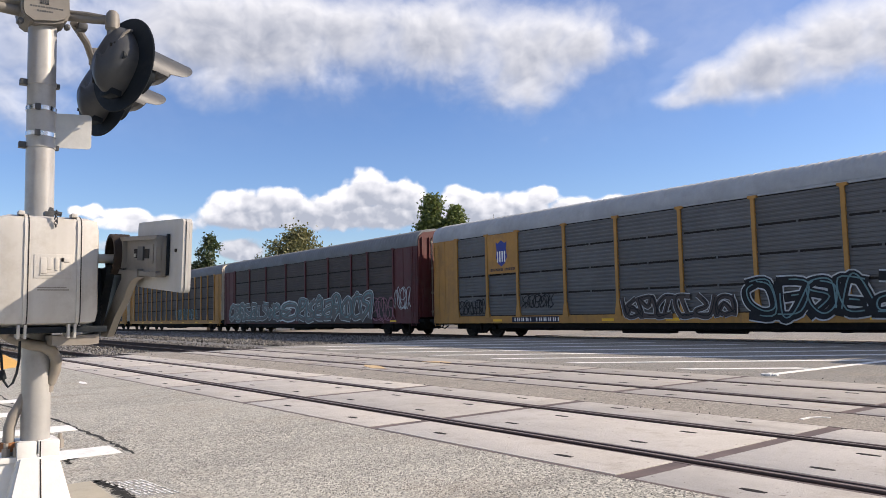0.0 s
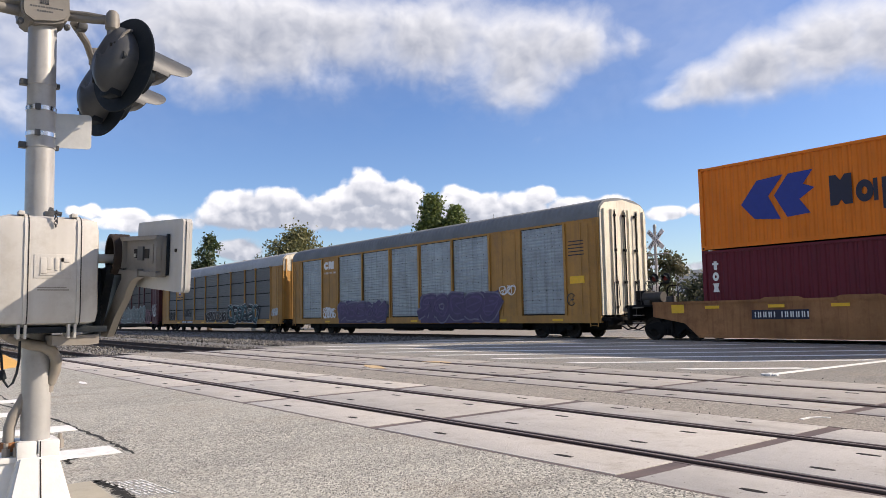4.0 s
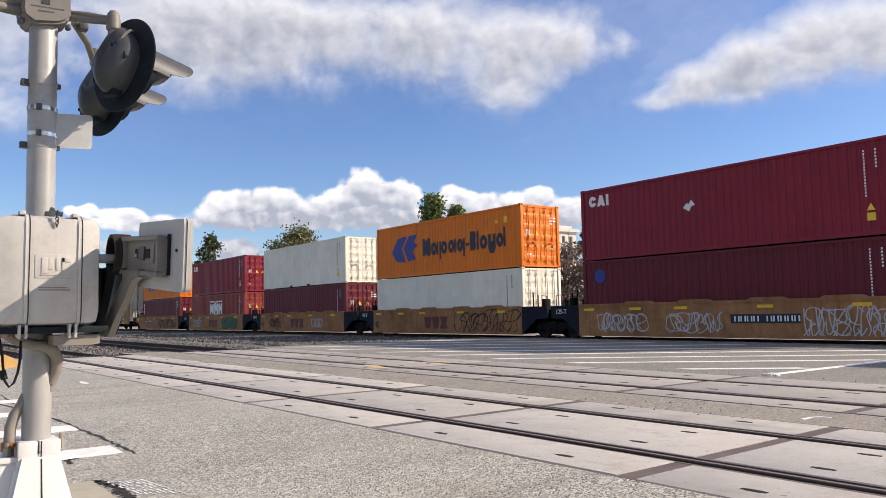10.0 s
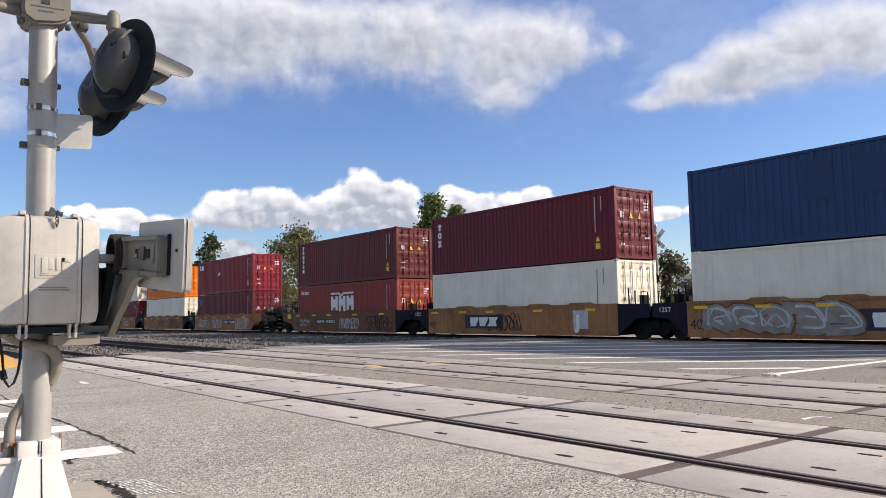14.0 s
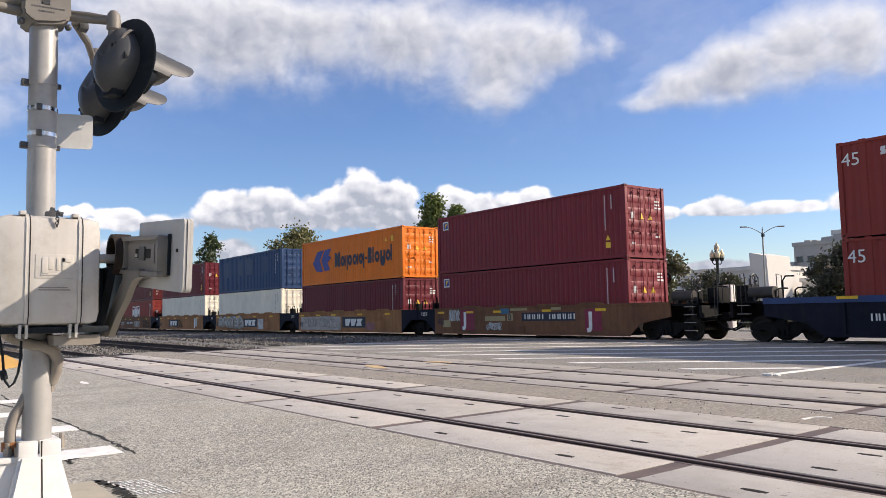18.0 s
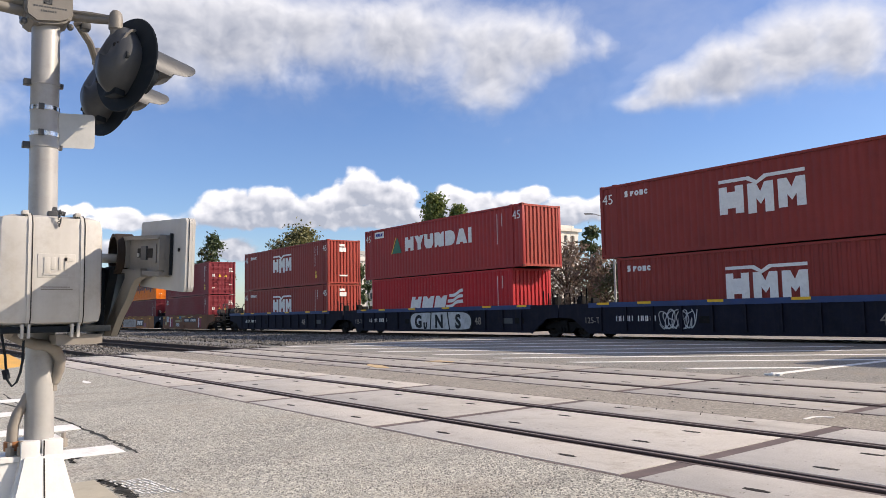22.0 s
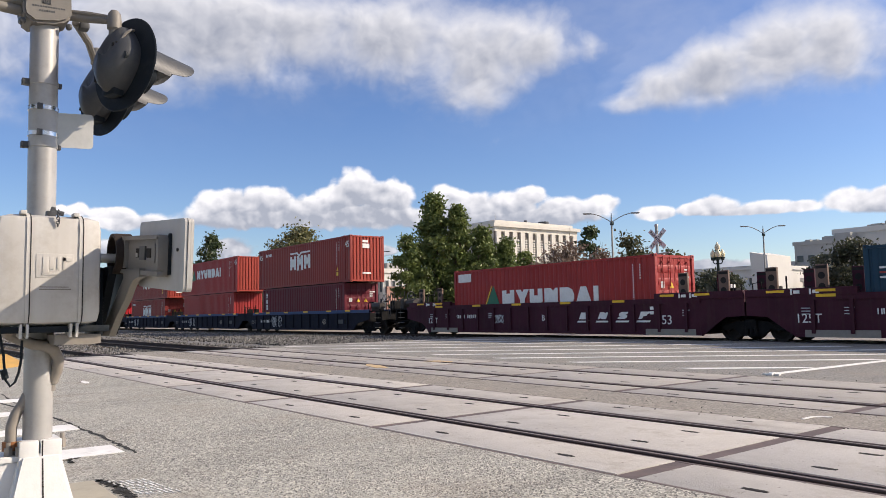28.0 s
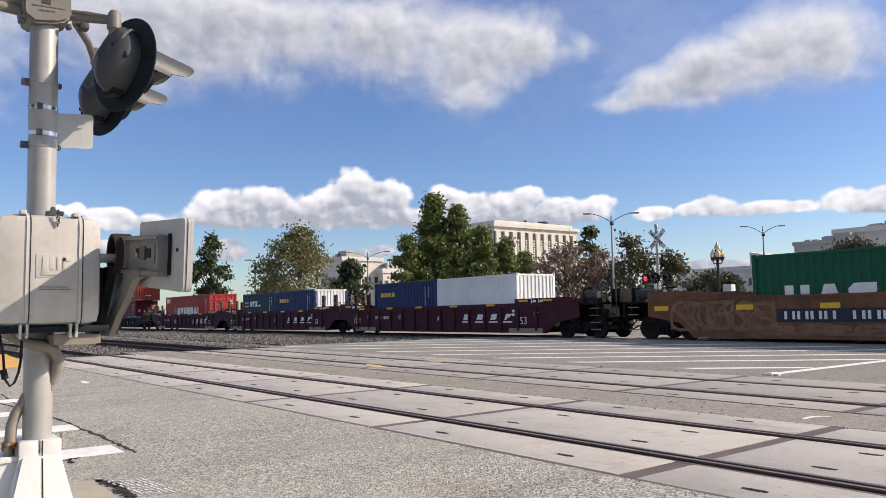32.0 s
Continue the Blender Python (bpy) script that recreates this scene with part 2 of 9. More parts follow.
M["case_paint"] = surface("case_paint", (0.57, 0.555, 0.525), 0.55, 0.0, scale=3, fine=60, vary=0.1, dirt=(0.30, 0.255, 0.205), grime=0.5, streak=0.4, bump=0.02, bump_scale=120)
# case paint made darker: the counterweight's shade is put into its colour
M["case_paint_shaded"] = surface("case_paint_shaded", (0.47, 0.465, 0.45), 0.6, 0.0, scale=3, fine=60, vary=0.1, dirt=(0.30, 0.27, 0.23), grime=0.4, streak=0.3, bump=0.02, bump_scale=120)
M["base_white"] = surface("base_white", (0.72, 0.725, 0.72), 0.55, 0, scale=3, fine=40, vary=0.06, dirt=(0.42, 0.38, 0.33), grime=0.25, streak=0.2)
M["signal_black"] = surface("signal_black", (0.011, 0.016, 0.022), 0.6, 0, scale=5, vary=0.25, dirt=(0.07, 0.07, 0.065), grime=0.3, bump=0.02, spec=0.15)
M["hood_grey"] = surface("hood_grey", (0.062, 0.066, 0.072), 0.5, 0.1, scale=6, vary=0.2, dirt=(0.11, 0.105, 0.10), grime=0.35)
M["conduit"] = surface("conduit", (0.27, 0.245, 0.215), 0.6, 0.1, scale=8, vary=0.12, dirt=(0.2, 0.14, 0.09), grime=0.4)
M["rust"] = surface("rust", (0.28, 0.12, 0.05), 0.8, 0.2, scale=9, vary=0.3)
M["black_steel"] = surface("black_steel", (0.009, 0.009, 0.010), 0.8, 0.0, scale=2, vary=0.3, dirt=(0.05, 0.042, 0.035), grime=0.4, spec=0.15)
M["wheel_steel"] = surface("wheel_steel", (0.03, 0.027, 0.025), 0.7, 0.3, scale=3, vary=0.3, dirt=(0.06, 0.042, 0.03), grime=0.5, spec=0.15)
M["navy_black"] = surface("navy_black", (0.012, 0.014, 0.027), 0.75, 0.0, scale=1.5, vary=0.3, dirt=(0.04, 0.035, 0.032), grime=0.35, streak=0.25, spec=0.15)
M["ochre_steel"] = surface("ochre_steel", (0.38, 0.185, 0.08), 0.7, 0.0, scale=0.8, fine=14, vary=0.36, dirt=(0.15, 0.065, 0.035), grime=0.75, streak=0.65, spec=0.15)
M["rusty_brown_steel"] = surface("rusty_brown_steel", (0.20, 0.095, 0.05), 0.7, 0.0, scale=0.8, fine=14, vary=0.34, dirt=(0.09, 0.045, 0.028), grime=0.7, streak=0.6, spec=0.2)
M["maroon_steel"] = surface("maroon_steel", (0.062, 0.014, 0.028), 0.65, 0.0, scale=0.9, fine=18, vary=0.3, dirt=(0.075, 0.045, 0.042), grime=0.35, streak=0.4, spec=0.15)
M["blue_sill"] = surface("blue_sill", (0.03, 0.06, 0.17), 0.6, 0.05, scale=1.5, vary=0.25, grime=0.4)
M["reflector"] = surface("reflector", (0.85, 0.50, 0.02), 0.45, 0, scale=5, vary=0.1, grime=0.2)
M["rack_yellow"] = surface("rack_yellow", (0.44, 0.23, 0.055), 0.6, 0.05, scale=0.8, fine=20, vary=0.2, dirt=(0.15, 0.10, 0.065), grime=0.45, streak=0.4)
M["rack_maroon"] = surface("rack_maroon", (0.095, 0.02, 0.023), 0.6, 0.05, scale=0.8, fine=20, vary=0.25, dirt=(0.10, 0.07, 0.06), grime=0.45, streak=0.35)
M["rack_panel"] = surface("rack_panel", (0.15, 0.15, 0.155), 0.5, 0.45, scale=0.9, fine=22, vary=0.2, dirt=(0.14, 0.125, 0.11), grime=0.4, streak=0.35, piece=0.3, spec=0.15)
M["rack_panel_old"] = surface("rack_panel_old", (0.085, 0.072, 0.07), 0.55, 0.3, scale=0.9, fine=22, vary=0.25, dirt=(0.10, 0.08, 0.07), grime=0.45, streak=0.4, piece=0.3, spec=0.15)
M["tank_grey"] = surface("tank_grey", (0.05, 0.043, 0.039), 0.6, 0.1, scale=3, vary=0.25, dirt=(0.06, 0.05, 0.045), grime=0.5)
M["tower_tan"] = surface("tower_tan", (0.16, 0.10, 0.075), 0.65, 0.05, scale=3, vary=0.25, grime=0.4)
M["cast_grey"] = surface("cast_grey", (0.20, 0.188, 0.172), 0.6, 0.05, scale=7, fine=60, vary=0.15, dirt=(0.12, 0.10, 0.085), grime=0.4, bump=0.06)
M["band_steel"] = surface("band_steel", (0.7, 0.7, 0.69), 0.25, 1.0, scale=9, vary=0.15, grime=0.1, bump=0.03)
M["rack_panel_new"] = surface("rack_panel_new", (0.36, 0.39, 0.42), 0.42, 0.45, scale=1.1, fine=22, vary=0.28, dirt=(0.13, 0.13, 0.13), grime=0.35, streak=0.75, piece=0.25)
M["rack_roof"] = surface("rack_roof", (0.40, 0.42, 0.44), 0.7, 0.15, scale=0.9, fine=16, vary=0.15, dirt=(0.2, 0.19, 0.18), grime=0.35, spec=0.2)
M["rack_roof_dark"] = surface("rack_roof_dark", (0.19, 0.205, 0.22), 0.7, 0.15, scale=0.9, fine=16, vary=0.2, dirt=(0.12, 0.11, 0.10), grime=0.35, spec=0.2)
M["rack_end"] = surface("rack_end", (0.66, 0.62, 0.52), 0.55, 0.1, scale=1, fine=20, vary=0.15, dirt=(0.32, 0.25, 0.17), grime=0.4, streak=0.5)
M["letter_white"] = surface("letter_white", (0.80, 0.80, 0.78), 0.55, 0, scale=4, fine=30, vary=0.08, dirt=(0.4, 0.36, 0.33), grime=0.35)
M["letter_dark"] = surface("letter_dark", (0.018, 0.018, 0.04), 0.55, 0, scale=4, vary=0.15, grime=0.1)
M["letter_blue"] = surface("letter_blue", (0.015, 0.035, 0.26), 0.5, 0, scale=4, vary=0.12, grime=0.1)
M["letter_red"] = surface("letter_red", (0.34, 0.045, 0.04), 0.55, 0, scale=4, vary=0.15, grime=0.3)
M["letter_yellow"] = surface("letter_yellow", (0.85, 0.55, 0.04), 0.5, 0, scale=4, vary=0.1, grime=0.15)
M["letter_green"] = surface("letter_green", (0.02, 0.16, 0.09), 0.5, 0, scale=4, vary=0.15, grime=0.2)
M["tag_silver"] = surface("tag_silver", (0.50, 0.52, 0.54), 0.5, 0.2, scale=3, vary=0.3, grime=0.3)
M["tag_teal"] = surface("tag_teal", (0.13, 0.24, 0.26), 0.6, 0, scale=3, vary=0.3, grime=0.3)
M["tag_black"] = surface("tag_black", (0.02, 0.022, 0.026), 0.6, 0, scale=3, vary=0.3, grime=0.2, spec=0.15)
M["tag_purple"] = surface("tag_purple", (0.12, 0.085, 0.185), 0.6, 0, scale=3, vary=0.25, grime=0.25)
M["tag_pink"] = surface("tag_pink", (0.34, 0.16, 0.22), 0.6, 0, scale=3, vary=0.3, grime=0.4)
M["tag_white"] = surface("tag_white", (0.52, 0.60, 0.62), 0.55, 0, scale=3, vary=0.3, grime=0.35)
M["tag_maroon"] = surface("tag_maroon", (0.07, 0.03, 0.035), 0.6, 0, scale=3, vary=0.3, grime=0.3)
M["tag_blue"] = surface("tag_blue", (0.07, 0.19, 0.33), 0.6, 0, scale=3, vary=0.3, grime=0.4)
M["tag_crimson"] = surface("tag_crimson", (0.25, 0.02, 0.055), 0.55, 0, scale=3, vary=0.2, grime=0.25)
M["tag_violet"] = surface("tag_violet", (0.085, 0.06, 0.135), 0.6, 0, scale=3, vary=0.25, grime=0.2)
M["tag_rust"] = surface("tag_rust", (0.13, 0.028, 0.022), 0.6, 0, scale=3, vary=0.25, grime=0.25)
M["tag_dim"] = surface("tag_dim", (0.30, 0.27, 0.235), 0.6, 0, scale=2, vary=0.35, dirt=(0.25, 0.14, 0.07), grime=0.6)
M["tag_haze"] = surface("tag_haze", (0.20, 0.18, 0.25), 0.6, 0.1, scale=3, vary=0.3, grime=0.25)
M["tag_patch"] = surface("tag_patch", (0.47, 0.44, 0.41), 0.7, 0, scale=2.2, fine=20, vary=0.3, dirt=(0.22, 0.14, 0.09), grime=0.7)
M["tag_ghost"] = surface("tag_ghost", (0.27, 0.155, 0.10), 0.75, 0, scale=2.2, fine=20, vary=0.3, dirt=(0.16, 0.08, 0.045), grime=0.8, spec=0.15)
M["tag_green"] = surface("tag_green", (0.03, 0.10, 0.055), 0.6, 0, scale=3, vary=0.3, grime=0.3)
M["bark"] = surface("bark", (0.13, 0.10, 0.075), 0.9, scale=4, fine=20, vary=0.35, bump=0.4, bump_scale=15)
M["stucco"] = surface("stucco", (0.66, 0.635, 0.58), 0.85, scale=0.2, fine=5, vary=0.07, grime=0.15, bump=0.05)
M["stucco_white"] = surface("stucco_white", (0.66, 0.645, 0.61), 0.85, scale=0.2, fine=5, vary=0.06, grime=0.12, bump=0.05)
M["stucco_grey"] = surface("stucco_grey", (0.42, 0.42, 0.41), 0.85, scale=0.2, fine=5, vary=0.1, grime=0.2, bump=0.05)
M["brick_rose"] = surface("brick_rose", (0.42, 0.24, 0.19), 0.85, scale=0.3, fine=6, vary=0.12, grime=0.2)
M["window_dark"] = surface("window_dark", (0.05, 0.06, 0.07), 0.15, 0.0, scale=0.3, vary=0.3, bump=0)
M["grille"] = surface("grille", (0.24, 0.21, 0.18), 0.8, scale=1, vary=0.15)
M["lamp_dark"] = surface("lamp_dark", (0.03, 0.045, 0.045), 0.5, 0.3, vary=0.2, bump=0)
M["globe"] = surface("globe", (0.74, 0.66, 0.46), 0.35, 0, vary=0.1, bump=0)
M["pole_grey"] = surface("pole_grey", (0.36, 0.36, 0.35), 0.5, 0.5, vary=0.12, bump=0)
M["red_lens"] = glow("red_lens", (1.0, 0.03, 0.05), 3.0)
M["dead_lens"] = surface("dead_lens", (0.10, 0.012, 0.015), 0.2, 0, vary=0.1, bump=0)
M["sign_white"] = surface("sign_white", (0.72, 0.72, 0.72), 0.5, 0, vary=0.1, bump=0)
M["leaf_oak"] = leaf_material("leaf_oak", (0.08, 0.12, 0.035), (0.21, 0.26, 0.075), (0.16, 0.195, 0.06))
M["leaf_dark"] = leaf_material("leaf_dark", (0.04, 0.065, 0.028), (0.085, 0.115, 0.045), (0.065, 0.085, 0.04))
M["leaf_olive"] = leaf_material("leaf_olive", (0.12, 0.125, 0.05), (0.24, 0.23, 0.10), (0.17, 0.17, 0.075))
M["leaf_mixed"] = leaf_material("leaf_mixed", (0.05, 0.065, 0.03), (0.13, 0.13, 0.06), (0.09, 0.08, 0.04))
M["leaf_deep"] = leaf_material("leaf_deep", (0.04, 0.05, 0.027), (0.095, 0.105, 0.055), (0.075, 0.072, 0.05))
M["leaf_dry"] = leaf_material("leaf_dry", (0.20, 0.13, 0.10), (0.29, 0.21, 0.17), (0.18, 0.13, 0.09))


def painted(name, rgb, rough=0.5, grime=0.22, streak=0.3):
    if name not in M:
        M[name] = surface(name, rgb, rough, 0.05, scale=0.6, fine=14, vary=0.14, dirt=tuple(0.45 * c + 0.018 for c in rgb), grime=grime, streak=streak, bump=0.03, spec=0.22)
    return M[name]

# ------------------------------------------------------------------ mesh helpers


def box(bm, x0, x1, y0, y1, z0, z1, bev=0.0, mi=0):
    vs = [bm.verts.new((x, y, z)) for z in (z0, z1) for y in (y0, y1) for x in (x0, x1)]
    fs = []
    for q in ((0, 2, 3, 1), (4, 5, 7, 6), (0, 1, 5, 4), (2, 6, 7, 3), (0, 4, 6, 2), (1, 3, 7, 5)):
        f = bm.faces.new([vs[i] for i in q])
        f.material_index = mi
        fs.append(f)
    if bev:
        es = list({e for f in fs for e in f.edges})
        r = bmesh.ops.bevel(bm, geom=es, offset=bev, segments=2, affect="EDGES", profile=0.6)
        for f in r["faces"]:
            f.material_index = mi
    return vs


def prism(bm, pts, axis, a, b, mi=0):
    """A polygon of (u, v) pushed along an axis: y -> (x, z), x -> (y, z), z -> (x, y)."""
    def at(u, v, w):
        return {"y": (u, w, v), "x": (w, u, v), "z": (u, v, w)}[axis]
    A = [bm.verts.new(at(u, v, a)) for u, v in pts]
    B = [bm.verts.new(at(u, v, b)) for u, v in pts]
    k = len(pts)
    fs = [bm.faces.new(A), bm.faces.new(B[::-1])]
    fs += [bm.faces.new((A[i], B[i], B[(i + 1) % k], A[(i + 1) % k])) for i in range(k)]
    for f in fs:
        f.material_index = mi
    return A + B


def rod(bm, p0, p1, r, seg=10, r2=None, mi=0):
    p0, p1 = Vector(p0), Vector(p1)
    d = p1 - p0
    q = d.to_track_quat("Z", "Y")
    rings = []
    for p, rr in ((p0, r), (p1, r if r2 is None else r2)):
        rings.append([bm.verts.new(p + q @ Vector((rr * math.cos(2 * math.pi * i / seg), rr * math.sin(2 * math.pi * i / seg), 0))) for i in range(seg)])
    a, b = rings
    fs = [bm.faces.new((a[i], a[(i + 1) % seg], b[(i + 1) % seg], b[i])) for i in range(seg)]
    fs += [bm.faces.new(a[::-1]), bm.faces.new(b)]
    for f in fs:
        f.material_index = mi
    return a + b


def tube(bm, pts, r, seg=10):
    pts = [Vector(p) for p in pts]
    rings = []
    for i, p in enumerate(pts):
        d = (pts[min(i + 1, len(pts) - 1)] - pts[max(i - 1, 0)]).normalized()
        q = d.to_track_quat("Z", "Y")
        rings.append([bm.verts.new(p + q @ Vector((r * math.cos(2 * math.pi * k / seg), r * math.sin(2 * math.pi * k / seg), 0))) for k in range(seg)])
    for a, b in zip(rings, rings[1:]):
        off = min(range(seg), key=lambda o: sum((a[k].co - b[(k + o) % seg].co).length for k in range(seg)))
        for k in range(seg):
            bm.faces.new((a[k], a[(k + 1) % seg], b[(k + 1 + off) % seg], b[(k + off) % seg]))
    bm.faces.new(rings[0][::-1])
    bm.faces.new(rings[-1])


def lathe(bm, prof, centre, axis="z", seg=20, mi=0):
    """Turn (radius, height) pairs about an axis through centre."""
    c = Vector(centre)
    rings = []
    for r, h in prof:
        ring = []
        for k in range(seg):
            a = 2 * math.pi * k / seg
            u, v = r * math.cos(a), r * math.sin(a)
            ring.append(bm.verts.new(c + Vector({"z": (u, v, h), "y": (u, h, v), "x": (h, u, v)}[axis])))
        rings.append(ring)
    for a, b in zip(rings, rings[1:]):
        for k in range(seg):
            f = bm.faces.new((a[k], a[(k + 1) % seg], b[(k + 1) % seg], b[k]))
            f.material_index = mi
    for ring in (rings[0], rings[-1]):
        if (ring[0].co - ring[seg // 2].co).length > 1e-5:
            bm.faces.new(ring).material_index = mi


def arc(c, r, a0, a1, k):
    return [(c[0] + r * math.cos(radians(a0 + (a1 - a0) * i / k)), c[1] + r * math.sin(radians(a0 + (a1 - a0) * i / k))) for i in range(k + 1)]


def finish(name, bm, mats):
    bmesh.ops.recalc_face_normals(bm, faces=bm.faces)
    me = bpy.data.meshes.new(name)
    bm.to_mesh(me)
    bm.free()
    for m in (mats if isinstance(mats, (list, tuple)) else [mats]):
        me.materials.append(m)
    me.polygons.foreach_set("use_smooth", [True] * len(me.polygons))
    me.set_sharp_from_angle(angle=radians(32))
    return me


def part(name, bm, material, parent, label=""):
    """Link a bmesh, or a mesh made before, as one mesh object under a thing or a part."""
    me = bm if isinstance(bm, bpy.types.Mesh) else finish(name, bm, material)
    ob = new(name, me)
    ob.parent = parent
    if label:
        ob["label"] = label
    return ob


def thing(name, label, category, group="", at=None, kind=""):
    ob = new(name)
    if at is not None:
        ob.matrix_basis = at
    return tagged(ob, label, category, group, kind)


def solid(name, bm, material, label, category="", kind="", group=""):
    return tagged(new(name, finish(name, bm, material)), label, category, group, kind)


kept = {}


def once(key, make):
    if key not in kept:
        kept[key] = make()
    return kept[key]


def letters(body, size, fat=0.0):
    """A flat mesh of words in the built-in font, in the x-z plane, facing -y; its left foot at 0."""
    def make():
        cu = bpy.data.curves.new("words", "FONT")
        cu.body, cu.size, cu.resolution_u, cu.extrude, cu.offset = body, size, 3, 0.004, fat
        ob = bpy.data.objects.new("words", cu)
        scene.collection.objects.link(ob)
        me = bpy.data.meshes.new_from_object(ob.evaluated_get(bpy.context.evaluated_depsgraph_get()))
        bpy.data.objects.remove(ob)
        me.transform(pose(0, 0, 0, 90))
        return me
    return once(("words", body, size, fat), make)


def write(parent, body, size, x, y, z, mat, name="lettering", fat=0.0):
    me = letters(body, size, fat).copy()
    me.materials.clear()
    me.materials.append(mat)
    me.transform(pose(x, y, z))
    return part(name, me, None, parent)


def bars(parent, x0, z0, h, y, mat, pattern, pitch, stroke, name="marking"):
    """Marking as plain upright bars, two to a letter; pattern gives each one's height (T tall, s short, d short and tall, p low, i single, - dash, space)."""
    x = x0
    for c in pattern:
        (a0, a1), (b0, b1) = {"T": ((0, 1), (0, 1)), "s": ((0, 0.7), (0, 0.7)), "d": ((0, 0.7), (0, 1)), "p": ((-0.24, 0.7), (0, 0.7)), "q": ((0, 0.7), (-0.24, 0.7)), "h": ((0, 1), (0, 0.7)),
                                  "-": ((0.3, 0.42), (0.3, 0.42)), "i": ((0, 1), (0, 1)), " ": ((0, 0), (0, 0))}[c]
        right = x + pitch * 0.84
        if c == "-":
            flat(parent, [(x, z0 + a0 * h), (x + pitch * 0.55, z0 + a0 * h), (x + pitch * 0.55, z0 + a1 * h), (x, z0 + a1 * h)], y, mat, name)
            x -= pitch * 0.3
        elif c != " ":
            for u, lo, hi in ((x, a0, a1), (right - stroke, b0, b1))[:1 if c == "i" else 2]:
                flat(parent, [(u, z0 + lo * h), (u + stroke, z0 + lo * h), (u + stroke, z0 + hi * h), (u, z0 + hi * h)], y, mat, name)
            if c == "i":
                x -= pitch * 0.5
        x += pitch


def column_bars(parent, x, z1, n, y, mat, w=0.1, h=0.12, gap=0.05, name="small_marking"):
    bm = bmesh.new()
    for i in range(n):
        z = z1 - i * (h + gap)
        box(bm, x, x + w, y - 0.004, y, z - h, z)
    ob = part(name, bm, mat, parent)
    ob["kind"] = "stuff"
    return ob


def flat(parent, pts, y, mat, name="marking", deep=0.004):
    bm = bmesh.new()
    prism(bm, pts, "y", y - deep, y)
    return part(name, bm, mat, parent)


def ribbon(bm, pts, w, y, deep):
    """A flat stroke of even width along points in the x-z plane."""
    P = [Vector((x, z)) for x, z in pts]
    rows = []
    for i, p in enumerate(P):
        d = (P[min(i + 1, len(P) - 1)] - P[max(i - 1, 0)]).normalized()
        n = Vector((-d.y, d.x)) * w
        v = y - 0.0001 * i
        rows.append([bm.verts.new((q.x, yy, q.y)) for q, yy in ((p - n, y), (p + n, y), (p + n, v - deep), (p - n, v - deep))])
    for a, b in zip(rows, rows[1:]):
        for i in range(4):
            bm.faces.new((a[i], b[i], b[(i + 1) % 4], a[(i + 1) % 4]))
    bm.faces.new(rows[0])
    bm.faces.new(rows[-1][::-1])


def smooth(pts, k=4):
    """More points along a bent line, so that it curves."""
    out = []
    for i in range(len(pts) - 1):
        p0, p1, p2, p3 = (Vector(pts[max(0, min(len(pts) - 1, j))]) for j in (i - 1, i, i + 1, i + 2))
        for q in range(k):
            t = q / k
            out.append(tuple(0.5 * (2 * p1 + (p2 - p0) * t + (2 * p0 - 5 * p1 + 4 * p2 - p3) * t * t + (3 * p1 - p0 - 3 * p2 + p3) * t ** 3)))
    return out + [tuple(pts[-1])]


SWIRLS = [[[(-.38, .0), (-.42, .55), (-.2, .98), (.25, .9), (.34, .58), (-.1, .42)], [(-.05, .45), (.15, .25), (.42, .02)]],
          [[(.35, .88), (-.1, 1.0), (-.4, .72), (-.1, .5), (.3, .4), (.32, .1), (-.1, .0), (-.42, .12)]],
          [[(-.4, .95), (-.2, .2), (.0, .05), (.1, .55), (.25, .05), (.42, .4), (.45, 1.0)]],
          [[(.1, 1.0), (-.35, .75), (-.4, .25), (.0, .0), (.38, .3), (.3, .8), (.0, .98)]],
          [[(-.5, .1), (-.2, .5), (-.35, .9), (.0, 1.0), (.1, .6), (.0, .2), (.3, .0), (.55, .25)]],
          [[(-.45, .7), (-.2, 1.0), (.1, .75), (-.05, .35), (.2, .1), (.5, .3), (.35, .7), (.6, 1.05)]]]


BLOCKS = [[[(-.3, .0), (-.3, .98), (.2, .95), (.3, .68), (-.15, .5), (.38, .0)]], [[(.34, .9), (-.2, .98), (-.36, .5), (-.2, .04), (.34, .12)]], [[(-.4, .93), (.4, .95)], [(.02, .93), (.0, .0)]],
          [[(.05, .98), (-.33, .75), (-.33, .25), (.0, .03), (.33, .28), (.33, .75), (.05, .98)]], [[(-.4, .0), (-.12, .98), (.15, .98), (.4, .0)], [(-.25, .36), (.27, .36)]],
          [[(.34, .88), (-.2, .95), (-.3, .65), (.2, .45), (.3, .15), (-.36, .06)]], [[(-.34, .0), (-.34, .96), (.0, .45), (.36, .96), (.36, .0)]], [[(.36, .95), (-.3, .95), (-.33, .05), (.38, .05)], [(-.3, .5), (.2, .5)]]]


